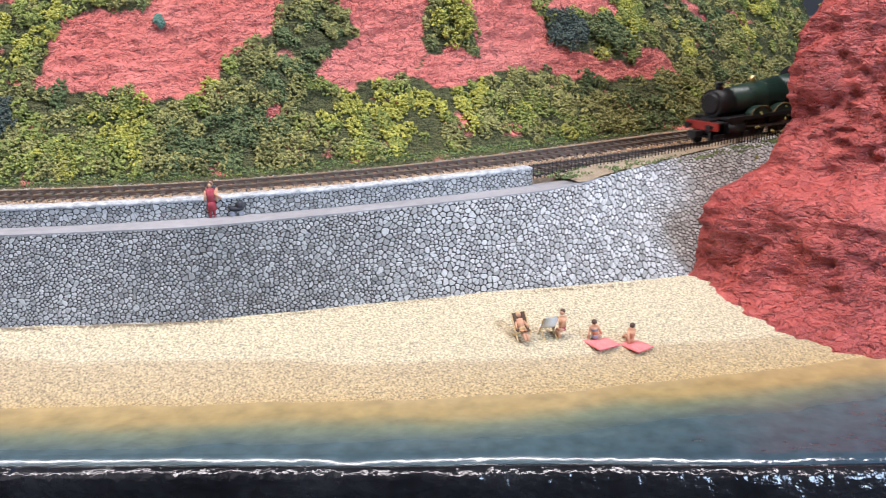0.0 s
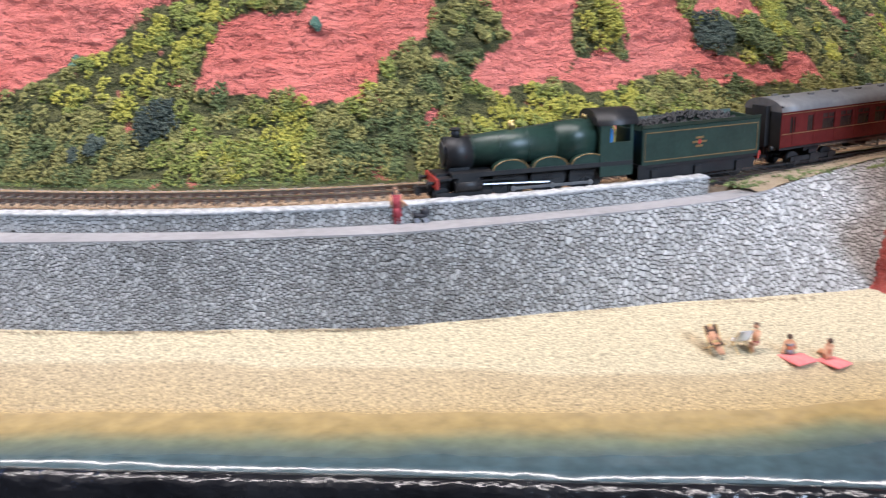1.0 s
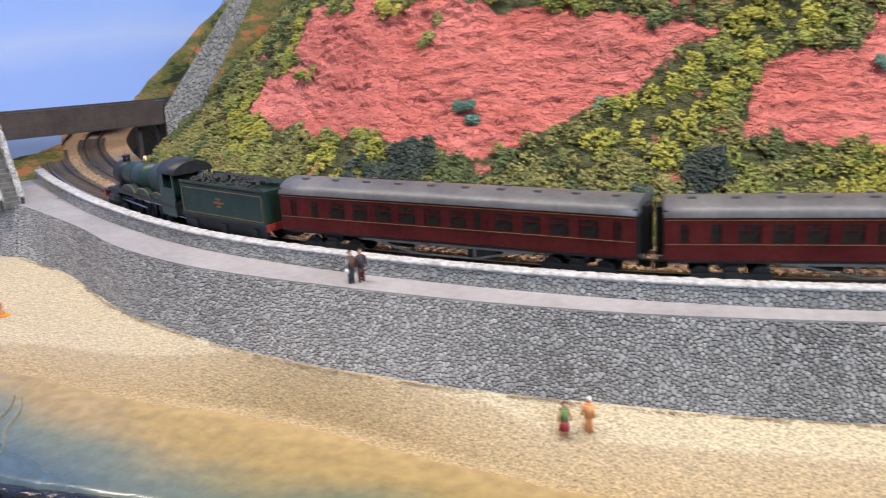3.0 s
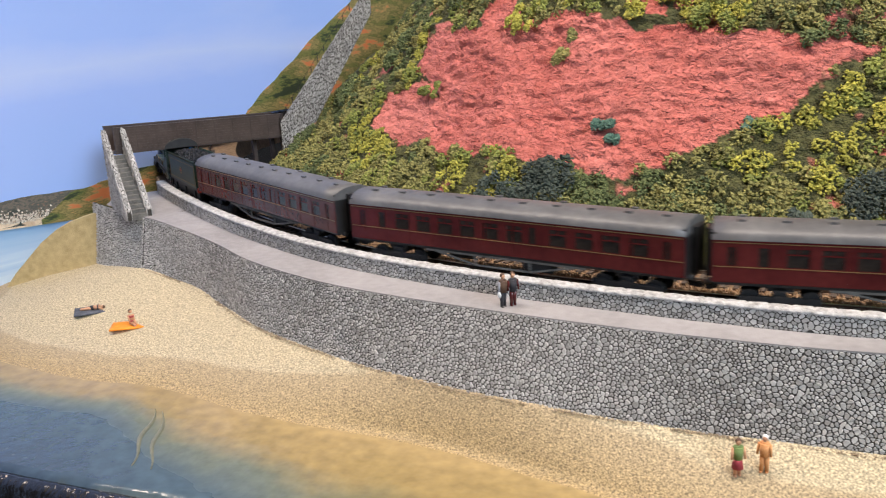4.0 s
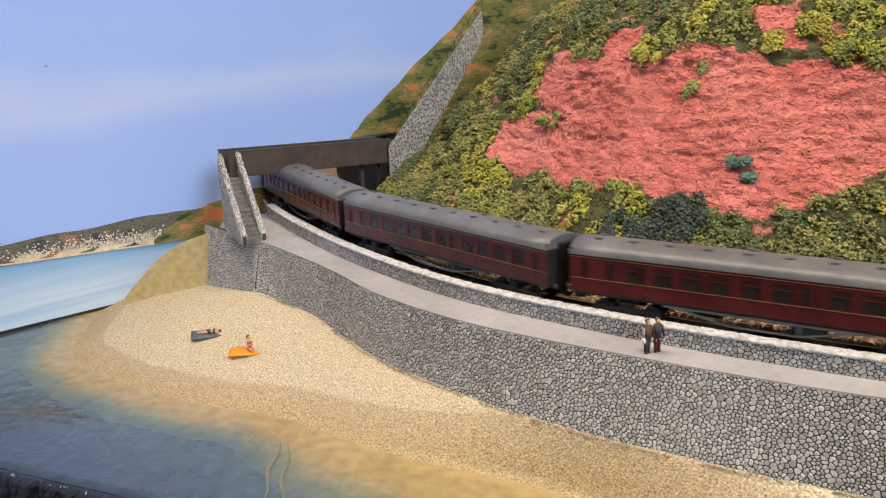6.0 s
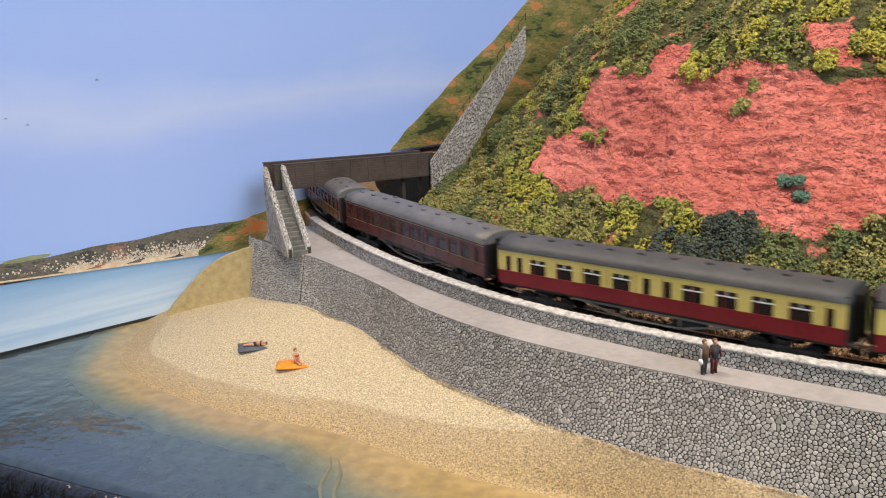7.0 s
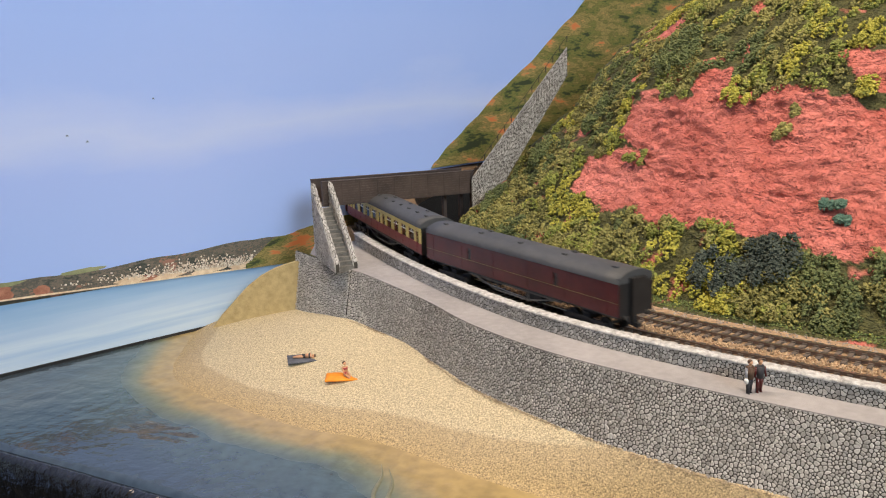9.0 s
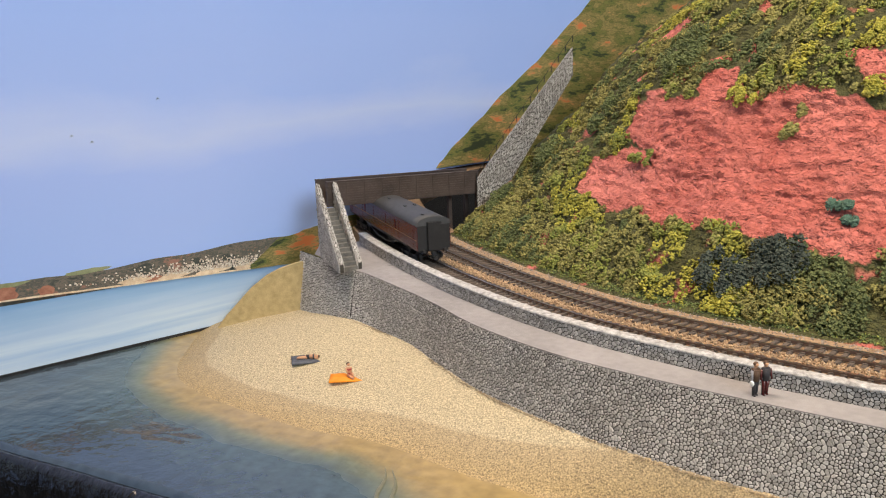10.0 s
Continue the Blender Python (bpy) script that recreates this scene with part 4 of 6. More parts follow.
def earth_bank():
    bm = bmesh.new()
    rows = []
    for k in range(41):
        f = 0.02 + 0.185 * k / 40
        b = np.array([np.interp(f, np.linspace(0, 1, len(WALL_TOP.p)), WALL_TOP.p[:, q]) for q in (0, 1)])
        s = LOOP.where(*b)
        a = LOOP.at(s, 0.006)
        z = wall_top_z(b[0])
        row = []
        for q in np.linspace(0, 1, 9):
            p = b + (a - b) * q
            row.append((p[0], p[1], z + 0.0003 + 0.0012 * q + 0.0006 * noise.noise((p[0] * 150, p[1] * 150, 0))))
        rows.append(row)
    strip(bm, rows, smooth=True)
    thing("earth_verge", bm, "earth", "dry sandy verge between the walkway's end and the line", "verge", kind="structure")
    rnd = random.Random(31)
    spots = []
    for _ in range(1500):
        s = rnd.uniform(0.10, PARAPET_END - 0.002)
        o = rnd.uniform(-0.008, 0.006)
        if noise.noise((s * 90, o * 200, 0)) < -0.05:
            continue
        q = LOOP.at(s, o)
        spots.append((q[0], q[1], PAVE_Z + 0.0026 + rnd.uniform(0, 0.0006), rnd.uniform(0.0003, 0.0007)))
    crumbs("grass", spots, "grass", "short dry grass along the fence", rnd)


def fence():
    ob = empty("lineside_fence", "low black wire fence with upright pickets beside the track", "fence")
    s0, s1 = 0.11, PARAPET_END - 0.001
    for z in (0.0012, 0.0048):
        bm = bmesh.new()
        rows = []
        for k in range(61):
            s = s0 + (s1 - s0) * k / 60
            a, b = LOOP.at(s, 0.0042), LOOP.at(s, 0.0045)
            rows.append([(*a, BED_Z + z), (*b, BED_Z + z), (*b, BED_Z + z + 0.0003), (*a, BED_Z + z + 0.0003)])
        strip(bm, rows, closed=True)
        part("fence_rail", bm, "dark_metal", ob)
    bm = bmesh.new()
    box(bm, -0.00014, 0.00014, -0.00014, 0.00014, 0, 0.0056)
    me = finish("picket", bm, "dark_metal")
    s = s0
    while s < s1:
        q = LOOP.at(s, 0.0043)
        p = new("picket", me)
        p.parent = ob
        p.matrix_basis = pose(q[0], q[1], BED_Z)
        s += 0.00165


# ---- footbridge, steps, ramp wall ----
def slab_between(bm, a, b, half, za0, za1, zb0, zb1, mi=0):
    """An upright slab from a to b in plan, with its own foot and top height at each end."""
    a, b = np.array(a), np.array(b)
    d = (b - a) / np.linalg.norm(b - a)
    n = np.array([-d[1], d[0]]) * half
    v = [bm.verts.new(p) for p in ((*(a - n), za0), (*(b - n), zb0), (*(b + n), zb0), (*(a + n), za0), (*(a - n), za1), (*(b - n), zb1), (*(b + n), zb1), (*(a + n), za1))]
    for q in ((3, 2, 1, 0), (4, 5, 6, 7), (0, 1, 5, 4), (1, 2, 6, 5), (2, 3, 7, 6), (3, 0, 4, 7)):
        bm.faces.new([v[i] for i in q]).material_index = mi


def rubble_skin(ob, a, b, half, za0, za1, zb0, zb1, seed, size=0.0016):
    """Stones on both faces and the top of such a slab."""
    a, b = np.array(a), np.array(b)
    length = float(np.linalg.norm(b - a))
    d = (b - a) / length
    n = np.array([-d[1], d[0]])
    rnd = random.Random(seed)
    verts, faces = [], []
    for side in (-1, 1):
        tall = max(za1 - za0, zb1 - zb0)

        def place(u, v, h):
            f = u / length
            lo, hi = za0 + (zb0 - za0) * f, za1 + (zb1 - za1) * f
            q = a + d * u + n * side * (half + h)
            return (q[0], q[1], lo + (hi - lo) * v / tall)
        v, fc = stone_mesh(cells(length, tall, size, seed + side), place, 0.00020, 0.0004, rnd)
        k = len(verts)
        verts += v
        faces += [tuple(i + k for i in f) for f in fc]

    def top(u, v, h):
        f = u / length
        q = a + d * u + n * (v - half)
        return (q[0], q[1], za1 + (zb1 - za1) * f + h)
    v, fc = stone_mesh(cells(length, half * 2, size, seed + 7), top, 0.00015, 0.0004, rnd)
    k = len(verts)
    verts += v
    faces += [tuple(i + k for i in f) for f in fc]
    st = new("rubble", raw("rubble", verts, faces, "stone"))
    st.parent = ob
    st["kind"] = "stuff"


def footbridge():
    ob = empty("footbridge", "brown plank-sided footbridge over the railway, against the backdrop", "footbridge")
    a, b = np.array((-0.5475, 0.4185)), np.array((-0.4955, 0.511))
    d = (b - a) / np.linalg.norm(b - a)
    n = np.array((d[1], -d[0]))
    length = float(np.linalg.norm(b - a))
    top0, top1 = 0.0858, 0.0808

    def along(u, o):
        return a + d * u + n * o
    for name, o in (("side_screen", 0.0), ("side_screen", -0.013)):
        sc = part(name, _slab(along(0, o), along(length, o), 0.0005, top0 - 0.0135, top0, top1 - 0.0135, top1), "bridge", ob, "brown boarded side screen")
        for k in range(9):
            u0, u1 = length * k / 9 + 0.0006, length * (k + 1) / 9 - 0.0003
            for j in range(9):
                za, zb = top0 + (top1 - top0) * u0 / length - 0.0130 + j * 0.0014, top0 + (top1 - top0) * u1 / length - 0.0130 + j * 0.0014
                bm = _slab(along(u0, o + 0.0006), along(u1, o + 0.0006), 0.00025, za, za + 0.0011, zb, zb + 0.0011)
                if o == 0.0:
                    part("plank", bm, "bridge", sc)
                else:
                    bm.free()
        part("top_rail", _slab(along(0, o), along(length, o), 0.0010, top0, top0 + 0.0006, top1, top1 + 0.0006), "bridge", ob)
    part("deck", _slab(along(0, -0.0065), along(length, -0.0065), 0.0068, top0 - 0.0139, top0 - 0.0128, top1 - 0.0139, top1 - 0.0128), "bridge", ob)
    for u, o in ((length - 0.0012, 0.0), (length - 0.0012, -0.013), (length - 0.014, -0.013), (0.002, -0.013)):
        z = top0 + (top1 - top0) * u / length - 0.0135
        part("leg", _slab(along(u - 0.0012, o), along(u + 0.0012, o), 0.0012, BED_Z - 0.002, z, BED_Z - 0.002, z), "bridge", ob)


def _slab(*args):
    bm = bmesh.new()
    slab_between(bm, *args)
    return bm


def steps():
    ob = empty("stone_steps", "flight of grey steps between rubble walls up to the footbridge", "steps")
    base, d, p = np.array((-0.5168, 0.3910)), np.array((-0.748, 0.664)), np.array((0.664, 0.748))
    n = 14
    for k in range(n):
        q = base + d * (0.040 * k / n)
        z1 = PAVE_Z + 0.0275 * (k + 1) / n
        part("step", _slab(q - p * 0.0038, q + p * 0.0038, 0.0016, PAVE_Z - 0.001, z1, PAVE_Z - 0.001, z1), "step", ob)
    for side in (-0.0050, 0.0050):
        a, b = base + p * side - d * 0.0015, base + p * side + d * 0.0405
        w = part("side_wall", _slab(a, b, 0.0010, PAVE_Z - 0.001, PAVE_Z + 0.0035, PAVE_Z - 0.001, 0.0858), "mortar", ob, "pale rubble side wall")
        rubble_skin(w, a, b, 0.0010, PAVE_Z - 0.001, PAVE_Z + 0.0035, PAVE_Z - 0.001, 0.0858, 40 + int(side * 1000))


def ramp_wall():
    a, b = (-0.495, 0.507), (-0.440, 0.531)
    ob = thing("ramp_wall", _slab(a, b, 0.0012, 0.040, 0.0760, 0.138, 0.1545), "mortar", "grey rubble wall climbing the cliff edge from the footbridge", "wall")
    rubble_skin(ob, a, b, 0.0012, 0.040, 0.0760, 0.138, 0.1545, 77, 0.0016)
    bm = bmesh.new()
    slab_between(bm, a, b, 0.0002, 0.0795, 0.0799, 0.161, 0.1614)
    for k in range(15):
        q = np.array(a) + (np.array(b) - np.array(a)) * k / 14
        z = 0.0760 + 0.0815 * k / 14
        box(bm, q[0] - 0.0002, q[0] + 0.0002, q[1] - 0.0002, q[1] + 0.0002, z, z + 0.0037)
    part("handrail", bm, "dark_metal", ob, "thin dark handrail")


# ---- backdrop ----
def flat_paint(name, stops, along_z, scale, streak, rough=0.75):
    """Printed colour: a ramp over the height in metres, broken by stretched noise."""
    m = bpy.data.materials.new(name)
    m.use_nodes = True
    n, l = m.node_tree.nodes, m.node_tree.links
    p = n["Principled BSDF"]
    p.inputs["Roughness"].default_value = rough
    tc = n.new("ShaderNodeTexCoord")
    mp = n.new("ShaderNodeMapping")
    mp.inputs["Scale"].default_value = streak
    l.new(tc.outputs["Object"], mp.inputs[0])
    nz = n.new("ShaderNodeTexNoise")
    nz.inputs["Scale"].default_value, nz.inputs["Detail"].default_value = scale, 5.0
    l.new(mp.outputs[0], nz.inputs["Vector"])
    sp = n.new("ShaderNodeSeparateXYZ")
    l.new(tc.outputs["Object"], sp.inputs[0])
    rng = n.new("ShaderNodeMapRange")
    lo, hi = stops[0][0], stops[-1][0]
    rng.inputs[1].default_value, rng.inputs[2].default_value = lo, hi
    ma = n.new("ShaderNodeMath")
    ma.operation = "MULTIPLY_ADD"
    l.new(nz.outputs[0], ma.inputs[0])
    ma.inputs[1].default_value = along_z
    l.new(sp.outputs[2], ma.inputs[2])
    l.new(ma.outputs[0], rng.inputs[0])
    ramp = n.new("ShaderNodeValToRGB")
    el = ramp.color_ramp.elements
    el[0].position, el[0].color = 0.0, rgb(stops[0][1])
    el[1].position, el[1].color = 1.0, rgb(stops[-1][1])
    for z, c in stops[1:-1]:
        e = el.new((z - lo) / (hi - lo))
        e.color = rgb(c)
    l.new(rng.outputs[0], ramp.inputs[0])
    l.new(ramp.outputs[0], p.inputs["Base Color"])
    M[name] = m


flat_paint("printed_sky", [(0.05, (0.33, 0.50, 0.90)), (0.09, (0.34, 0.51, 0.93)), (0.140, (0.35, 0.50, 0.92)), (0.163, (0.48, 0.60, 0.92)), (0.190, (0.34, 0.50, 0.92)), (0.27, (0.29, 0.47, 0.92)), (0.5, (0.25, 0.44, 0.90))], 0.085, 13, (0.45, 1, 1.5))
flat_paint("printed_sea", [(0.0, (0.58, 0.70, 0.82)), (0.014, (0.54, 0.67, 0.80)), (0.019, (0.38, 0.55, 0.75)), (0.024, (0.56, 0.69, 0.82)), (0.030, (0.42, 0.58, 0.77)), (0.036, (0.34, 0.52, 0.74)), (0.046, (0.22, 0.42, 0.68)), (0.06, (0.2, 0.4, 0.66))], 0.022, 48, (0.22, 1, 4.0))
def blotches(name, colours, scale, stretch):
    """Printed scrub and rock: blotches of several colours."""
    m = bpy.data.materials.new(name)
    m.use_nodes = True
    n, l = m.node_tree.nodes, m.node_tree.links
    n["Principled BSDF"].inputs["Roughness"].default_value = 0.75
    tc = n.new("ShaderNodeTexCoord")
    mp = n.new("ShaderNodeMapping")
    mp.inputs["Scale"].default_value = stretch
    mp.inputs["Rotation"].default_value = (0, radians(40), 0)
    l.new(tc.outputs["Object"], mp.inputs[0])
    nz = n.new("ShaderNodeTexNoise")
    nz.inputs["Scale"].default_value, nz.inputs["Detail"].default_value, nz.inputs["Roughness"].default_value = scale, 9.0, 0.72
    l.new(mp.outputs[0], nz.inputs["Vector"])
    rng = n.new("ShaderNodeMapRange")
    rng.inputs[1].default_value, rng.inputs[2].default_value = 0.40, 0.61
    l.new(nz.outputs[0], rng.inputs[0])
    ramp = n.new("ShaderNodeValToRGB")
    el = ramp.color_ramp.elements
    el[0].position, el[0].color = 0.0, rgb(colours[0])
    el[1].position, el[1].color = 1.0, rgb(colours[-1])
    for k, c in enumerate(colours[1:-1]):
        el.new((k + 1) / (len(colours) - 1)).color = rgb(c)
    l.new(rng.outputs[0], ramp.inputs[0])
    l.new(ramp.outputs[0], n["Principled BSDF"].inputs["Base Color"])
    M[name] = m


blotches("printed_land", [(0.04, 0.05, 0.045), (0.10, 0.105, 0.085), (0.20, 0.16, 0.13), (0.07, 0.08, 0.07), (0.13, 0.125, 0.095), (0.34, 0.17, 0.13)], 130, (0.5, 1, 1))
blotches("printed_hill", [(0.03, 0.045, 0.02), (0.10, 0.13, 0.035), (0.22, 0.21, 0.06), (0.10, 0.11, 0.03), (0.36, 0.27, 0.10), (0.15, 0.15, 0.045), (0.46, 0.30, 0.12), (0.64, 0.20, 0.07)], 60, (0.4, 1, 1.3))
M["town"] = material("printed_houses", (0.42, 0.32, 0.24), (0.95, 0.90, 0.80), 300, 0.8, island=0.9)
M["printed_field"] = material("printed_fields", (0.20, 0.23, 0.12), (0.34, 0.36, 0.20), 200, 0.8)
M["printed_red"] = material("printed_red_cliff", (0.30, 0.11, 0.07), (0.52, 0.24, 0.16), 350, 0.8)
M["printed_sand"] = material("printed_cream_sand", (0.62, 0.45, 0.30), (0.86, 0.72, 0.54), 300, 0.8)


def backdrop():
    ob = empty("backdrop", "printed seaside backdrop with blue sky, far town and wooded hill", "backdrop", kind="structure")
    yaw = math.degrees(math.atan2(0.909, 0.417))
    ob.matrix_basis = pose(-0.666, 0.287, 0, 0, 0, yaw)

    def sheet_part(name, polys, y, mat, label):
        bm = bmesh.new()
        for poly in polys:
            f = [bm.verts.new((u, y, z)) for u, z in poly]
            bk = [bm.verts.new((u, y + 0.0004, z)) for u, z in poly]
            bm.faces.new(f)
            bm.faces.new(list(reversed(bk)))
            for k in range(len(f)):
                bm.faces.new((f[k], bk[k], bk[(k + 1) % len(f)], f[(k + 1) % len(f)]))
        part(name, bm, mat, ob, label)
    sheet_part("sky_panel", [[(-0.5, -0.06), (0.238, -0.06), (0.238, 0.42), (-0.5, 0.42)], [(0.238, 0.074), (0.345, 0.074), (0.345, 0.42), (0.238, 0.42)], [(0.345, -0.06), (0.75, -0.06), (0.75, 0.42), (0.345, 0.42)]],
               0.003, "printed_sky", "printed pale blue sky with thin cloud")
    sheet_part("sea_panel", [[(-0.5, -0.03), (0.19, -0.03), (0.19, 0.0285), (-0.5, 0.0715)]], 0.0022, "printed_sea", "printed light blue sea")
    # a black strip paints the shade of the gap between sea and backdrop
    sheet_part("dark_gap", [[(-0.5, -0.03), (0.128, -0.03), (0.128, 0.0016), (-0.5, 0.0024)]], 0.0008, "loco_black", "black strip for the shade in the gap along the backdrop's foot")
    # far shore, with an uneven skyline
    us = np.linspace(-0.5, 0.235, 90)
    topz = [0.0490 + 0.0022 * noise.noise((u * 25, 0, 0)) + 0.0008 * noise.noise((u * 140, 3, 0)) + (0.01 * (0 - u) if u < 0 else 0) - 0.0015 * max(0, min(1, (u + 0.05) / 0.06)) for u in us]
    low = [0.0403 - 0.0625 * u for u in us]
    polys = [list(zip(us, low)) + list(zip(us, topz))[::-1]]
    sheet_part("far_shore", polys, 0.0016, "printed_land", "printed low wooded shore")
    rnd = random.Random(4)

    def coast(u):
        return 0.0403 - 0.0625 * u

    def patch(u, z, w, h, seed, lean=0.0):
        return [(u + lean * math.sin(a) * h + w * math.cos(a) * (1 + 0.45 * noise.noise((math.cos(a) * 2, math.sin(a) * 2, seed))),
                 max(coast(u) + 0.0001, z + h * math.sin(a) * (1 + 0.45 * noise.noise((math.cos(a) * 2, math.sin(a) * 2, seed + 9))))) for a in np.linspace(0, math.tau, 21)[:-1]]
    sheet_part("far_field", [patch(u, coast(u) + dz, w, 0.0012, k) for k, (u, dz, w) in enumerate(((-0.10, 0.006, 0.012), (-0.04, 0.009, 0.016), (0.01, 0.008, 0.010), (0.05, 0.0105, 0.012), (-0.2, 0.008, 0.02)))],
               0.0014, "printed_field", "printed pale green fields on the far shore")
    sheet_part("far_cliff", [patch(u, coast(u) + h * 0.8, w, h, k + 30) for k, (u, w, h) in enumerate(((-0.115, 0.005, 0.0018), (-0.066, 0.007, 0.0042), (-0.052, 0.004, 0.0024), (0.008, 0.006, 0.0040), (0.028, 0.004, 0.0030), (0.085, 0.006, 0.002), (-0.2, 0.01, 0.003)))],
               0.00125, "printed_red", "printed red cliffs on the far shore")
    sand = [[(u, coast(u) - 0.0003), (u + 0.012, coast(u + 0.012) - 0.0003), (u + 0.012, coast(u + 0.012) + w), (u, coast(u) + w0)] for u, w0, w in
            [(0.012 * k - 0.02, 0.0006 + 0.0004 * noise.noise((k * 0.7, 1, 0)), 0.0006 + 0.0004 * noise.noise((k * 0.7 + 0.7, 1, 0))) for k in range(15)]]
    sheet_part("far_beach", sand, 0.0012, "printed_sand", "printed pale strip of far beach")
    bluff = [patch(u, coast(u) + 0.0022, w, 0.0017, k + 60) for k, (u, w) in enumerate(((0.075, 0.010), (0.098, 0.009), (0.121, 0.010), (0.142, 0.008)))]
    sheet_part("far_bluff", bluff, 0.00115, "printed_sand", "printed cream bluffs below the far town")
    houses = []
    for _ in range(900):
        u = rnd.gauss(0.122, 0.030)
        if not 0.03 < u < 0.168:
            continue
        z = coast(u) + 0.0024 + abs(rnd.gauss(0.0, 0.0030)) * min(1.0, (u - 0.02) / 0.06)
        w, h = rnd.uniform(0.0003, 0.0011), rnd.uniform(0.0003, 0.0008)
        houses.append([(u, z), (u + w, z), (u + w, z + h), (u + w * 0.5, z + h * 1.4), (u, z + h)])
    sheet_part("far_town", houses, 0.0009, "town", "printed pale houses of a far town")
    hill_u = [0.145, 0.165, 0.195, 0.238, 0.27, 0.291, 0.331, 0.36, 0.388, 0.415, 0.444, 0.50, 0.56, 0.75]
    hill_z = [0.034, 0.046, 0.051, 0.056, 0.066, 0.077, 0.106, 0.126, 0.143, 0.163, 0.184, 0.225, 0.25, 0.26]
    us = np.linspace(0.145, 0.75, 160)
    line = [(u, float(np.interp(u, hill_u, hill_z)) + 0.0018 * noise.noise((u * 70, 0, 0)) + 0.0007 * noise.noise((u * 260, 5, 0))) for u in us]
    low = [(0.145, 0.0312), (0.19, 0.0284), (0.19, 0.0), (0.237, 0.0), (0.237, 0.0545)]
    upper = [p for p in line if p[0] <= 0.2371]
    polys = [low[:4] + [(0.237, 0.055)] + upper[::-1]]
    over = [p for p in line if p[0] >= 0.2905]
    polys.append([(0.2905, 0.0755), (0.346, 0.0755), (0.346, 0.0), (0.75, 0.0)] + over[::-1])
    sheet_part("painted_hill", polys, 0.0006, "printed_hill", "printed hillside of brown scrub and orange rock")
    sheet_part("far_bird", [[(u, z), (u + 0.0008, z + 0.0005), (u + 0.0017, z), (u + 0.0008, z + 0.0011)] for u, z in ((0.050, 0.1195), (0.060, 0.1155), (0.098, 0.1355))], 0.0011, "dark_metal", "tiny dark printed birds")
    # a sand-covered upright board closes the beach
    bm = bmesh.new()
    a, b = np.array((-0.613, 0.385)), np.array((-0.560, 0.4222))
    prof = [(0.0, 0.0), (0.08, 0.003), (0.16, 0.0095), (0.26, 0.016), (0.4, 0.0252), (0.54, 0.0318), (0.66, 0.0355), (0.79, 0.038), (1.0, 0.0405)]
    rows = []
    for f, z in prof:
        q = a + (b - a) * f
        n = np.array((-0.0018, 0.0026))
        rows.append([(*q, -0.004), (*q, z), (*(q + n), z), (*(q + n), -0.004)])
    vs = strip(bm, rows, closed=True)
    bm.faces.new(vs[0])
    bm.faces.new(vs[-1])
    # sand tone set darker than the beach, for shade on the upright face
    M["sand_board"] = material("sand_textured_board", (0.40, 0.30, 0.14), (0.56, 0.43, 0.22), 300, 0.95, bump=0.0004, bump_scale=2400)
    thing("sand_dune_board", bm, "sand_board", "sand-covered upright board with a curved top at the beach's end", "board", kind="structure")


# ---- train ----
def wheel_mesh(r, width, mats=("dark_metal", "steel")):
    bm = bmesh.new()
    tube(bm, (0, -width / 2, 0), (0, width / 2, 0), r, r, 18, 0)
    tube(bm, (0, -width / 2 - 0.0001, 0), (0, width / 2 + 0.0001, 0), r * 0.2, r * 0.2, 10, 0)
    for k in range(7):
        a = k * math.tau / 7
        for s in (-1, 1):
            tube(bm, (0, s * (width / 2 + 0.00012), 0), (r * 0.86 * math.cos(a), s * (width / 2 + 0.00012), r * 0.86 * math.sin(a)), r * 0.06, r * 0.05, 5, 0)
    return finish("wheel", bm, list(mats))


def bogie(parent, x, half, count=2, r=0.0031):
    bm = bmesh.new()
    for y in (-0.0072, 0.0072):
        box(bm, x - half * 1.35, x + half * 1.35, y - 0.0005, y + 0.0005, 0.0030, 0.0046)
        for sx in (-1, 1):
            box(bm, x + sx * half - 0.0013, x + sx * half + 0.0013, y - 0.0008, y + 0.0008, 0.0018, 0.0048)
        box(bm, x - 0.0022, x + 0.0022, y - 0.0009, y + 0.0009, 0.0016, 0.0052)
    box(bm, x - 0.002, x + 0.002, -0.007, 0.007, 0.0040, 0.0066)
    bg = part("bogie", bm, "dark_metal", parent)
    for sx in (-1, 1):
        bm = bmesh.new()
        for y in (-0.0047, 0.0047):
            tube(bm, (x + sx * half, y - 0.0009, r), (x + sx * half, y + 0.0009, r), r, r, 16)
        tube(bm, (x + sx * half, -0.005, r), (x + sx * half, 0.005, r), 0.0006, 0.0006, 8)
        part("wheelset", bm, "dark_metal", bg)
    return bg


COACH_HALF = 0.0658


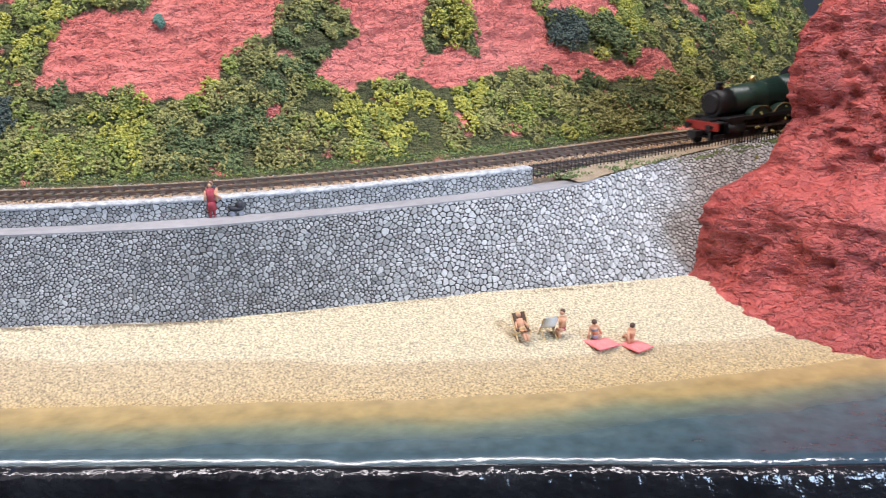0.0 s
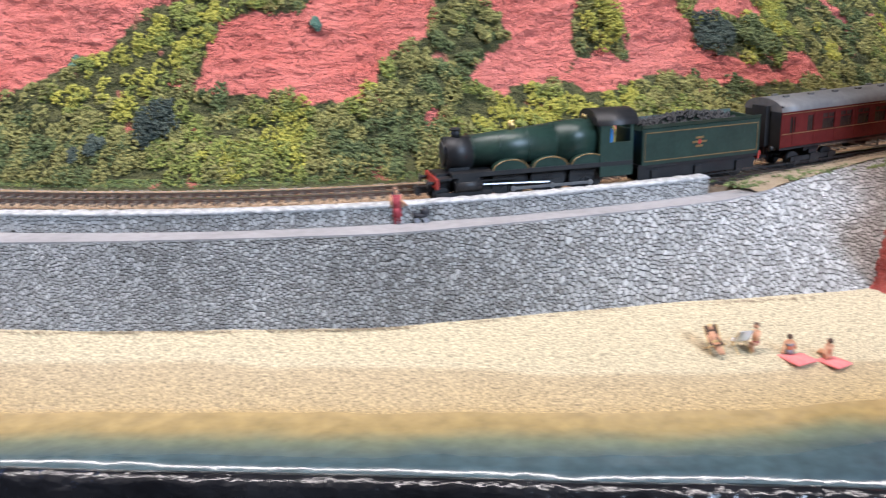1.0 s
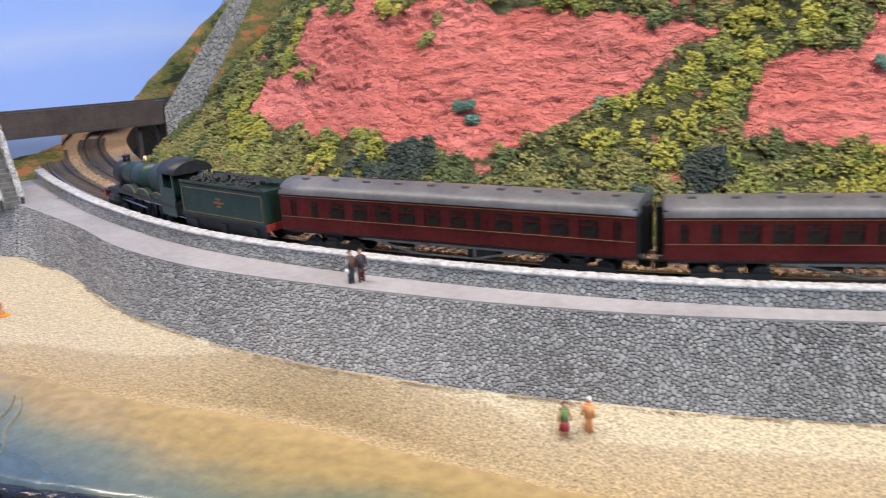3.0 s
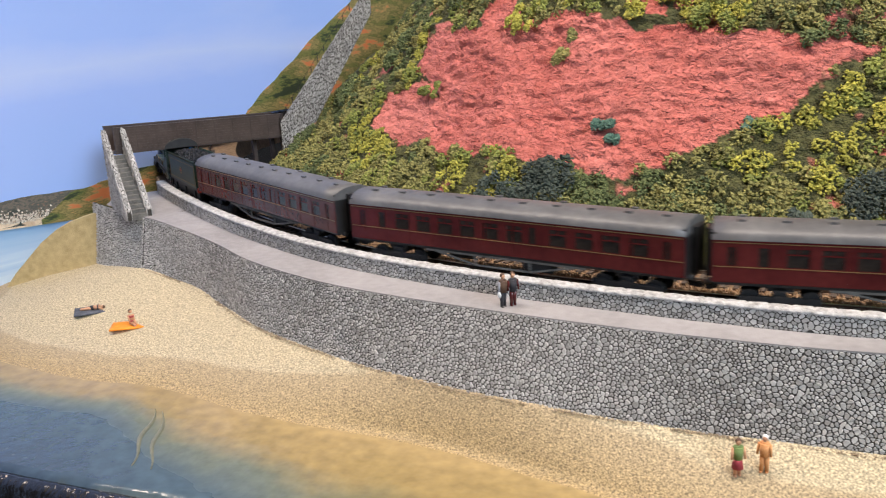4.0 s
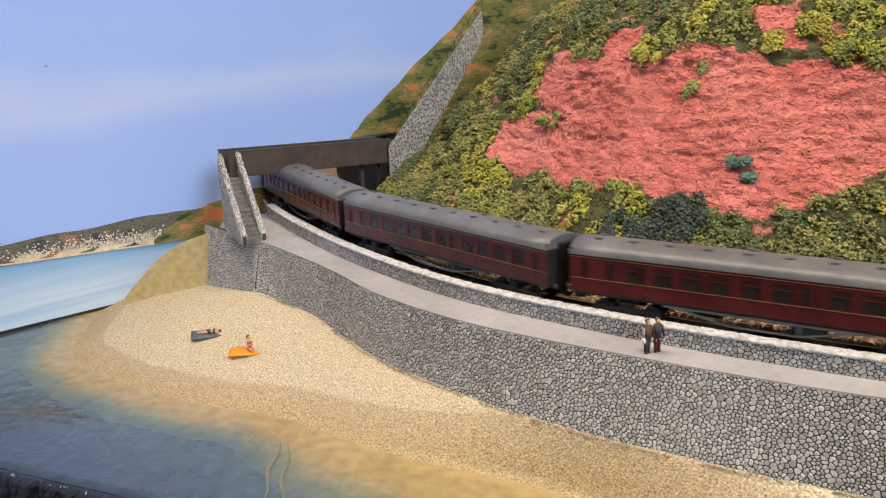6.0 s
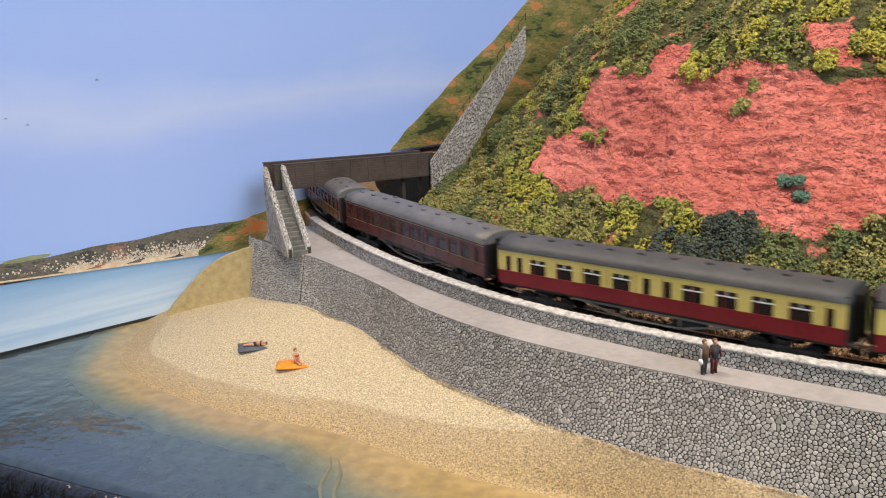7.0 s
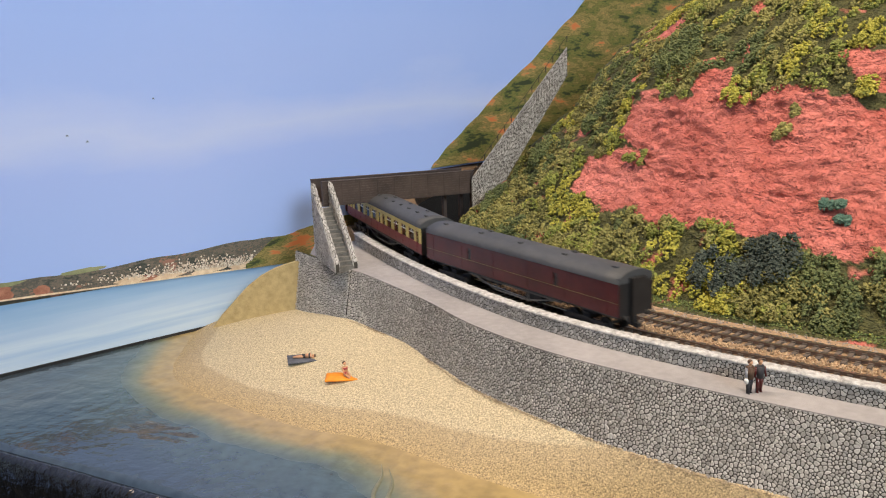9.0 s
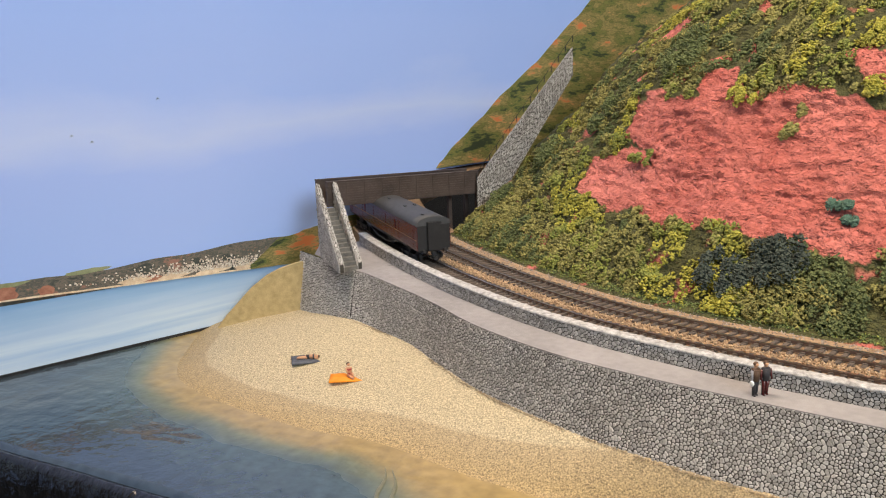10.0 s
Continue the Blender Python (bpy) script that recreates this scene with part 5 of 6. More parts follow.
def coach(label, lower, upper, roof, van=False, windows=None, lining=True):
    ob = empty("railway_coach", label, "coach", "coaches of the train")
    L, W = COACH_HALF, 0.0092
    z0, z1, z2, z3 = 0.0091, 0.0140, 0.0194, 0.0215
    windows = windows or []
    low, up, pane = bmesh.new(), bmesh.new(), []
    for s in (-1, 1):
        y0, y1 = (W - 0.0007, W) if s > 0 else (-W, -W + 0.0007)
        box(low, -L, L, y0, y1, z0, z1)
        box(up, -L, L, y0, y1, z2, z3)
        x = -L
        for c, w in sorted(windows):
            box(up, x, c - w / 2, y0, y1, z1, z2)
            pane.append((c, w, s))
            x = c + w / 2
        box(up, x, L, y0, y1, z1, z2)
    for x0, x1 in ((-L - 0.0001, -L + 0.0008), (L - 0.0008, L + 0.0001)):
        bm = bmesh.new()
        box(bm, x0, x1, -W + 0.0003, W - 0.0003, z0, z3 + 0.002)
        part("end_wall", bm, "loco_black", ob, "black coach end")
    body = part("body", low, lower, ob)
    part("upper_body", up, upper, ob)
    meshes = {}
    for c, w, s in pane:
        if w not in meshes:
            bm = bmesh.new()
            box(bm, -w / 2, w / 2, -0.0001, 0.0001, z1, z2)
            meshes[w] = finish("window", bm, "pane")
        wo = new("window", meshes[w])
        wo.parent = ob
        wo.matrix_basis = pose(c, s * (W - 0.00045), 0)
        if w > 0.005:
            key = ("bar", w)
            if key not in meshes:
                bm = bmesh.new()
                box(bm, -w / 2, w / 2, -0.00012, 0.00012, z2 - 0.0018, z2 - 0.0014)
                box(bm, -0.00015, 0.00015, -0.00012, 0.00012, z2 - 0.0016, z2)
                meshes[key] = finish("glazing_bar", bm, "white" if upper == "cream" else upper)
            gb = new("glazing_bar", meshes[key])
            gb.parent = wo
            gb.matrix_basis = pose(0, s * 0.00025, 0)
    if lining:
        for z in ((z1 - 0.0004, z3 - 0.0009) if not van else (z1,)):
            bm = bmesh.new()
            for s in (-1, 1):
                box(bm, -L + 0.0005, L - 0.0005, s * W - 0.0001, s * W + 0.0001, z, z + 0.0002)
            part("lining_stripe", bm, "lining", ob)
    # doors: shallow uprights and handles along the side
    bm = bmesh.new()
    k = 12 if not van else 6
    for i in range(k):
        x = -L + 0.006 + (2 * L - 0.012) * i / (k - 1)
        for s in (-1, 1):
            box(bm, x - 0.00012, x + 0.00012, s * W - 0.00012, s * W + 0.00012, z0 + 0.0006, z2 + 0.0008)
    part("door_line", bm, lower, ob)
    bm = bmesh.new()
    rows = []
    for x in np.linspace(-L - 0.0002, L + 0.0002, 14):
        rows.append([(x, (W + 0.0002) * math.cos(a), z3 - 0.0001 + 0.0043 * math.sin(a) ** 0.85) for a in np.linspace(0, math.pi, 15)])
    vs = strip(bm, rows, smooth=True)
    bm.faces.new(vs[0])
    bm.faces.new(vs[-1])
    rf = part("roof", bm, roof, ob)
    bm = bmesh.new()
    box(bm, -0.0012, 0.0012, -0.0006, 0.0006, z3 + 0.0030, z3 + 0.0046)
    vent = finish("roof_vent", bm, roof)
    for i in range(10 if not van else 5):
        x = -L + 0.008 + (2 * L - 0.016) * i / (9 if not van else 4)
        for y in ((-0.0028, 0.0028) if i % 2 else (0.0028,)):
            vo = new("roof_vent", vent)
            vo.parent = rf
            vo.matrix_basis = pose(x, y, 0)
    for s in (-1, 1):
        bm = bmesh.new()
        box(bm, s * L - 0.0001 if s > 0 else -L - 0.0022, s * L + 0.0022 if s > 0 else -L + 0.0001, -0.0036, 0.0036, 0.0092, 0.0232)
        part("gangway", bm, "loco_black", ob, "black corridor connection")
        bm = bmesh.new()
        box(bm, min(s * L, s * (L + 0.0026)), max(s * L, s * (L + 0.0026)), -0.0009, 0.0009, 0.0040, 0.0056)
        for y in (-0.0058, 0.0058):
            tube(bm, (s * (L - 0.001), y, 0.0086), (s * (L + 0.0018), y, 0.0086), 0.0009, 0.0009, 8)
        box(bm, min(s * L, s * (L - 0.0016)), max(s * L, s * (L - 0.0016)), -0.0012, 0.0012, 0.0044, 0.0084)
        part("coupling", bm, "dark_metal", ob)
    bm = bmesh.new()
    box(bm, -L + 0.001, L - 0.001, -W + 0.001, W - 0.001, 0.0080, 0.0092)
    for x in (-0.046, 0.046):
        box(bm, x - 0.004, x + 0.004, -0.006, 0.006, 0.0060, 0.0082)
    part("underframe", bm, "dark_metal", ob)
    bm = bmesh.new()
    for y in (-0.0078, 0.0078):
        box(bm, -0.032, 0.032, y - 0.0003, y + 0.0003, 0.0072, 0.0082)
        tube(bm, (-0.029, y, 0.0076), (-0.011, y, 0.0038), 0.0004, 0.0004, 5)
        tube(bm, (-0.011, y, 0.0038), (0.011, y, 0.0038), 0.0004, 0.0004, 5)
        tube(bm, (0.011, y, 0.0038), (0.029, y, 0.0076), 0.0004, 0.0004, 5)
        for x in (-0.011, 0.011):
            tube(bm, (x, y, 0.0038), (x, y, 0.0082), 0.0004, 0.0004, 5)
    # lighter grey than the underframe: highlights on the rods put into the colour
    part("truss_rod", bm, "step", ob, "truss rods in a lighter grey for the highlights on them")
    for x0, x1, y0, y1 in ((-0.019, -0.008, 0.0022, 0.0070), (0.003, 0.013, -0.0070, -0.0022), (-0.006, 0.001, -0.0068, -0.003)):
        bm = bmesh.new()
        box(bm, x0, x1, y0, y1, 0.0040, 0.0082)
        part("battery_box", bm, "dark_metal", ob)
    bm = bmesh.new()
    tube(bm, (0.014, 0.003, 0.0062), (0.024, 0.003, 0.0062), 0.0019, 0.0019, 10)
    part("vacuum_cylinder", bm, "dark_metal", ob)
    for x in (-0.046, 0.046):
        bogie(ob, x, 0.0088)
    return ob


def locomotive():
    ob = empty("steam_locomotive", "green and black steam locomotive with a tapered boiler", "locomotive")
    # boiler, smokebox, firebox; front towards +x
    bm = bmesh.new()
    tube(bm, (-0.008, 0, 0.0178), (0.0215, 0, 0.0167), 0.0067, 0.0055, 24)
    for x, r in ((-0.0078, 0.0068), (0.002, 0.0064), (0.012, 0.0060), (0.0215, 0.0056)):
        zc = 0.0178 - 0.0011 * (x + 0.008) / 0.0295
        tube(bm, (x - 0.0002, 0, zc), (x + 0.0002, 0, zc), r, r, 24)
    part("boiler", bm, "loco_green", ob)
    bm = bmesh.new()
    tube(bm, (0.0215, 0, 0.0165), (0.0305, 0, 0.0165), 0.0056, 0.0056, 24)
    tube(bm, (0.0305, 0, 0.0165), (0.0314, 0, 0.0165), 0.0048, 0.0038, 20)
    box(bm, 0.0225, 0.0295, -0.0034, 0.0034, 0.0080, 0.0120)
    part("smokebox", bm, "loco_black", ob, "black smokebox")
    bm = bmesh.new()
    rows = []
    for x, r, zc in ((-0.0225, 0.0073, 0.0182), (-0.0080, 0.0069, 0.0178)):
        rows.append([(x, r * math.cos(a) * (1.0 if math.sin(a) > 0 else 0.95), zc + r * (math.sin(a) if math.sin(a) > 0 else 1.15 * math.sin(a))) for a in np.linspace(0, math.tau, 25)[:-1]])
    vs = strip(bm, rows, closed=True, smooth=True)
    bm.faces.new(vs[0])
    bm.faces.new(vs[-1])
    part("firebox", bm, "loco_green", ob)
    bm = bmesh.new()
    tube(bm, (0.0262, 0, 0.0215), (0.0262, 0, 0.0246), 0.0018, 0.0015, 14)
    tube(bm, (0.0262, 0, 0.0243), (0.0262, 0, 0.0249), 0.0019, 0.0019, 14)
    part("chimney", bm, "loco_black", ob)
    bm = bmesh.new()
    tube(bm, (0.0065, 0, 0.0228), (0.0065, 0, 0.0262), 0.0015, 0.0009, 12)
    part("safety_valve", bm, "brass", ob, "brass safety valve cover")
    bm = bmesh.new()
    tube(bm, (-0.0200, 0.0012, 0.0250), (-0.0200, 0.0012, 0.0266), 0.0004, 0.0004, 8)
    tube(bm, (-0.0200, -0.0012, 0.0250), (-0.0200, -0.0012, 0.0266), 0.0004, 0.0004, 8)
    part("whistle", bm, "brass", ob)
    # running plate, splashers
    bm = bmesh.new()
    box(bm, -0.0345, 0.0300, -0.0088, 0.0088, 0.0104, 0.0111)
    box(bm, 0.0300, 0.0345, -0.0088, 0.0088, 0.0090, 0.0096)
    box(bm, -0.0345, 0.0345, -0.0040, 0.0040, 0.0046, 0.0104)
    for s in (-1, 1):
        box(bm, -0.0345, 0.0300, s * 0.0088 - 0.0002, s * 0.0088 + 0.0002, 0.0096, 0.0111)
    part("running_plate", bm, "loco_black", ob)
    for x in (0.0095, -0.0045, -0.0185):
        for s in (-1, 1):
            bm = bmesh.new()
            arc = [(x + 0.0062 * math.cos(a), 0.0108 + 0.0036 * math.sin(a)) for a in np.linspace(0, math.pi, 13)]
            strip(bm, [[(px, s * 0.0052, pz) for px, pz in arc], [(px, s * 0.0086, pz) for px, pz in arc]])
            f = [bm.verts.new((px, s * 0.0086, pz)) for px, pz in arc]
            bm.faces.new(f)
            sp = part("splasher", bm, "loco_green", ob)
            bm = bmesh.new()
            for a0, a1 in zip(arc, arc[1:]):
                tube(bm, (a0[0], s * 0.0087, a0[1]), (a1[0], s * 0.0087, a1[1]), 0.00022, 0.00022, 5)
            part("splasher_beading", bm, "lining", sp, "dull brass edge beading")
    # cab
    bm = bmesh.new()
    for s in (-1, 1):
        y0, y1 = s * 0.0086 - 0.0003, s * 0.0086 + 0.0003
        box(bm, -0.0345, -0.0225, y0, y1, 0.0060, 0.0165)
        box(bm, -0.0260, -0.0225, y0, y1, 0.0165, 0.0218)
        box(bm, -0.0345, -0.0335, y0, y1, 0.0165, 0.0218)
    box(bm, -0.0231, -0.0225, -0.0083, 0.0083, 0.0106, 0.0222)
    part("cab", bm, "loco_green", ob)
    bm = bmesh.new()
    rows = [[(x, 0.0090 * math.cos(a), 0.0216 + 0.0042 * math.sin(a)) for a in np.linspace(0, math.pi, 13)] for x in (-0.0365, -0.0215)]
    vs = strip(bm, rows, smooth=True)
    bm.faces.new(vs[0])
    bm.faces.new(vs[-1])
    part("cab_roof", bm, "loco_black", ob)
    # cylinders, bogie, buffer beam
    bm = bmesh.new()
    for s in (-1, 1):
        tube(bm, (0.0195, s * 0.0075, 0.0066), (0.0290, s * 0.0075, 0.0066), 0.0021, 0.0021, 14)
        box(bm, 0.0205, 0.0282, s * 0.0075 - 0.0014, s * 0.0075 + 0.0014, 0.0066, 0.0104)
        box(bm, 0.0070, 0.0195, s * 0.0078 - 0.0002, s * 0.0078 + 0.0002, 0.0076, 0.0081)
    part("cylinder", bm, "loco_black", ob)
    bm = bmesh.new()
    box(bm, 0.0345, 0.0353, -0.0088, 0.0088, 0.0062, 0.0096)
    bb = part("buffer_beam", bm, "red_beam", ob, "dull red buffer beam")
    for y in (-0.0058, 0.0058):
        bm = bmesh.new()
        tube(bm, (0.0353, y, 0.0078), (0.0378, y, 0.0078), 0.0007, 0.0007, 10)
        tube(bm, (0.0375, y, 0.0078), (0.0380, y, 0.0078), 0.0014, 0.0014, 12)
        part("buffer", bm, "loco_black", bb)
    bm = bmesh.new()
    box(bm, 0.0353, 0.0405, -0.0012, 0.0012, 0.0040, 0.0060)
    box(bm, 0.0395, 0.0410, -0.0022, 0.0022, 0.0036, 0.0064)
    part("coupling", bm, "dark_metal", ob)
    bogie(ob, 0.0255, 0.0072, r=0.0031)
    wm = wheel_mesh(0.0061, 0.0012)
    wheels = []
    for x in (0.0095, -0.0045, -0.0185):
        for y in (-0.0052, 0.0052):
            w = new("driving_wheel", wm)
            w.parent = ob
            w.matrix_basis = pose(x, y, 0.0061)
            wheels.append((w, x, y))
    rods = []
    for s in (-1, 1):
        bm = bmesh.new()
        box(bm, -0.0190, 0.0100, -0.0002, 0.0002, -0.0005, 0.0005)
        for x in (0.0095, -0.0045, -0.0185):
            tube(bm, (x, -0.0003, 0), (x, 0.0003, 0), 0.0010, 0.0010, 10)
        rod = part("coupling_rod", bm, "steel", ob, "bright steel coupling rod")
        rods.append((rod, s))
        bm = bmesh.new()
        tube(bm, (-0.0045, s * 0.0074, 0.0056), (0.0195, s * 0.0074, 0.0066), 0.0004, 0.0004, 6)
        part("piston_rod", bm, "steel", ob, "bright steel piston rod")
    # driver in blue, one plain shape in the cab
    bm = bmesh.new()
    tube(bm, (-0.0320, -0.0050, 0.0100), (-0.0318, -0.0055, 0.0178), 0.0013, 0.0016, 10)
    ball(bm, (-0.0318, -0.0055, 0.0178), 0.0016, 0, (1, 1, 0.6))
    ball(bm, (-0.0316, -0.0056, 0.0196), 0.0010, 1)
    tube(bm, (-0.0316, -0.0056, 0.0200), (-0.0316, -0.0056, 0.0207), 0.0011, 0.0010, 10, 0)
    part("driver_figure", bm, ["cloth_blue", "skin"], ob, "miniature driver in blue overalls")
    return ob, wheels, rods


def tender():
    ob = empty("locomotive_tender", "green tender heaped with coal, straw and red crest on its side", "tender")
    bm = bmesh.new()
    for s in (-1, 1):
        y = s * 0.0084
        rows = [[(-0.0262, y - 0.0003, 0.0084), (-0.0262, y - 0.0003, 0.0180), (-0.0262, y - 0.0003 + s * 0.0006, 0.0196)], [(0.0235, y - 0.0003, 0.0084), (0.0235, y - 0.0003, 0.0180), (0.0235, y - 0.0003 + s * 0.0006, 0.0196)]]
        box(bm, -0.0262, 0.0235, y - 0.0004, y + 0.0004, 0.0084, 0.0185)
        strip(bm, [[(-0.0262, y, 0.0184), (0.0235, y, 0.0184)], [(-0.0262, y + s * 0.0008, 0.0198), (0.0235, y + s * 0.0008, 0.0198)], [(-0.0262, y + s * 0.0004, 0.0198), (0.0235, y + s * 0.0004, 0.0198)], [(-0.0262, y - s * 0.0004, 0.0184), (0.0235, y - s * 0.0004, 0.0184)]])
    box(bm, -0.0262, -0.0255, -0.0080, 0.0080, 0.0084, 0.0190)
    box(bm, 0.0228, 0.0235, -0.0080, 0.0080, 0.0084, 0.0180)
    box(bm, -0.0255, 0.0228, -0.0080, 0.0080, 0.0165, 0.0172)
    part("tank", bm, "loco_green", ob)
    bm = bmesh.new()
    for s in (-1, 1):
        y = s * 0.0089
        for z in (0.0094, 0.0174):
            box(bm, -0.0252, 0.0226, y - 0.0001, y + 0.0001, z, z + 0.00022)
        for x in (-0.0252, 0.0224):
            box(bm, x, x + 0.0002, y - 0.0001, y + 0.0001, 0.0094, 0.0176)
    part("lining_stripe", bm, "lining", ob)
    bm = bmesh.new()
    for s in (-1, 1):
        y = s * 0.0090
        tube(bm, (0.0, y - 0.0001, 0.0137), (0.0, y + 0.0001, 0.0137), 0.0007, 0.0007, 14, 1)
        for x0, x1, z in ((-0.0030, 0.0030, 0.0134), (-0.0016, 0.0016, 0.0146), (-0.0014, 0.0014, 0.0122)):
            box(bm, x0, x1, y - 0.00006, y + 0.00006, z, z + 0.0006, 0)
    part("crest", bm, ["lining", "red_beam"], ob, "straw and red crest")
    rnd = random.Random(6)
    verts, faces = [], []
    for _ in range(420):
        x, y = rnd.uniform(-0.017, 0.021), rnd.uniform(-0.0072, 0.0072)
        z = 0.0180 + 0.0030 * (1 - (y / 0.0085) ** 2) * (1 - 0.5 * abs(x) / 0.02) + rnd.uniform(-0.0003, 0.0006)
        r = rnd.uniform(0.0005, 0.0010)
        b = len(verts)
        verts += [(x + r, y, z), (x, y + r * 0.9, z), (x - r, y, z), (x, y - r * 0.8, z), (x, y, z + r * 0.9), (x, y, z - r)]
        for k in range(4):
            faces += [(b + k, b + (k + 1) % 4, b + 4), (b + (k + 1) % 4, b + k, b + 5)]
    c = new("coal_load", raw("coal_load", verts, faces, "coal"))
    c.parent = ob
    bm = bmesh.new()
    box(bm, -0.0262, 0.0245, -0.0082, 0.0082, 0.0072, 0.0085)
    for s in (-1, 1):
        box(bm, -0.0255, 0.0240, s * 0.0070 - 0.0004, s * 0.0070 + 0.0004, 0.0030, 0.0074)
        for x in (-0.0185, -0.0005, 0.0175):
            box(bm, x - 0.0014, x + 0.0014, s * 0.0074 - 0.0008, s * 0.0074 + 0.0008, 0.0022, 0.0062)
    part("tender_frame", bm, "loco_black", ob)
    for x in (-0.0185, -0.0005, 0.0175):
        bm = bmesh.new()
        for y in (-0.0047, 0.0047):
            tube(bm, (x, y - 0.0008, 0.0042), (x, y + 0.0008, 0.0042), 0.0042, 0.0042, 18)
        part("wheelset", bm, "dark_metal", ob)
    bm = bmesh.new()
    box(bm, -0.0270, -0.0262, -0.0085, 0.0085, 0.0062, 0.0088)
    for y in (-0.0058, 0.0058):
        tube(bm, (-0.0290, y, 0.0076), (-0.0270, y, 0.0076), 0.0011, 0.0009, 10)
    part("buffer_beam", bm, "red_beam", ob, "dull red rear buffer beam")
    bm = bmesh.new()
    box(bm, -0.0315, -0.0262, -0.0009, 0.0009, 0.0038, 0.0056)
    box(bm, 0.0235, 0.0285, -0.0009, 0.0009, 0.0050, 0.0066)
    part("coupling", bm, "dark_metal", ob)
    return ob


SIDE_A = [(-0.060, 0.0026), (-0.051, 0.0062), (-0.0415, 0.0062), (-0.032, 0.0062), (-0.0225, 0.0062), (-0.013, 0.0026), (-0.006, 0.0062), (0.0035, 0.0062), (0.013, 0.0062), (0.0225, 0.0062), (0.032, 0.0062), (0.0415, 0.0062), (0.051, 0.0030), (0.060, 0.0026)]
SIDE_B = [(-0.061, 0.0024), (-0.052, 0.0072), (-0.040, 0.0072), (-0.028, 0.0072), (-0.016, 0.0072), (-0.007, 0.0030), (0.001, 0.0030), (0.011, 0.0072), (0.023, 0.0072), (0.035, 0.0072), (0.047, 0.0072), (0.0555, 0.0026), (0.061, 0.0024)]
LOCO_LEN = 0.138
PITCH = 0.1375


def heighten(ob, k, names, z0=0.0085):
    """Makes the named parts of a vehicle taller above its floor."""
    seen = set()
    for c in ob.children_recursive:
        if c.type == "MESH" and c.name.split(".")[0] in names and c.data.name not in seen:
            seen.add(c.data.name)
            for v in c.data.vertices:
                if v.co.z > z0:
                    v.co.z = z0 + (v.co.z - z0) * k


COACH_BODY = ("end_wall", "body", "upper_body", "window", "glazing_bar", "lining_stripe", "door_line", "roof", "roof_vent", "gangway")


def build_train():
    loco, wheels, rods = locomotive()
    heighten(loco, 1.15, ("cab", "cab_roof", "driver_figure"))
    tend = tender()
    heighten(tend, 1.24, ("tank", "lining_stripe", "crest", "coal_load"))
    first = coach("maroon corridor coach with a grey roof and straw lining", "maroon", "maroon", "roof", windows=SIDE_A)
    heighten(first, 1.07, COACH_BODY)
    cars = [first] + [copy_thing(first, Matrix()) for _ in range(4)]
    c6 = coach("crimson and cream coach with a dark grey roof", "crimson", "cream", "roof_dark", windows=SIDE_B, lining=False)
    heighten(c6, 1.07, COACH_BODY)
    cars += [c6, copy_thing(c6, Matrix())]
    cars.append(coach("windowless maroon parcels van at the train's end", "maroon", "maroon", "roof_dark", van=True, windows=[(-0.03, 0.0026), (0.03, 0.0026)]))
    heighten(cars[-1], 1.04, COACH_BODY)
    return loco, tend, cars, wheels, rods


# ---- figures and beach things ----
def figure(name, label, limbs, where, turn, group=""):
    """A painted miniature figure, one plain mesh of tapered limbs; sizes in millimetres."""
    bm = bmesh.new()
    mats = []
    for kind, mat, *v in limbs:
        if mat not in mats:
            mats.append(mat)
        k = mats.index(mat)
        if kind == "b":
            ball(bm, [c / 1000 for c in v[0]], v[1] / 1000, k, v[2] if len(v) > 2 else (1, 1, 1), 2)
        else:
            tube(bm, [c / 1000 for c in v[0]], [c / 1000 for c in v[1]], v[2] / 1000, v[3] / 1000, 9, k)
    ob = thing(name, bm, mats, label, "figure", group)
    ob.matrix_basis = pose(*where, 0, 0, turn)
    return ob


def standing(top, legs, head="hair", arm="skin", skirt=None, hat=None):
    out = [("t", legs, (-0.7, 0, 0.1), (-0.55, 0, 5.6), 0.5, 0.8), ("t", legs, (0.7, 0.5, 0.1), (0.55, 0, 5.6), 0.5, 0.8), ("b", legs, (-0.7, -0.4, 0.3), 0.5, (0.8, 1.5, 0.6)), ("b", legs, (0.7, 0.1, 0.3), 0.5, (0.8, 1.5, 0.6)),
           ("t", top, (0, 0, 5.2), (0, 0, 9.2), 1.25, 1.5), ("b", top, (0, 0, 9.1), 1.5, (1.05, 0.7, 0.5)), ("t", arm, (-1.5, 0, 9.0), (-1.9, -0.5, 5.6), 0.45, 0.35), ("t", arm, (1.5, 0, 9.0), (1.9, -0.6, 5.6), 0.45, 0.35),
           ("t", "skin", (0, 0, 9.2), (0, 0, 10.2), 0.5, 0.5), ("b", "skin", (0, -0.05, 10.7), 0.85, (0.9, 0.95, 1.1)), ("b", head, (0, 0.15, 10.95), 0.88, (1, 1, 0.95))]
    if skirt:
        out.append(("t", skirt, (0, 0, 2.6), (0, 0, 5.8), 1.7, 1.2))
    if hat:
        out += [("t", hat, (0, 0, 11.3), (0, 0, 11.5), 1.35, 1.3), ("t", hat, (0, 0, 11.4), (0, 0, 12.2), 0.85, 0.7)]
    return out


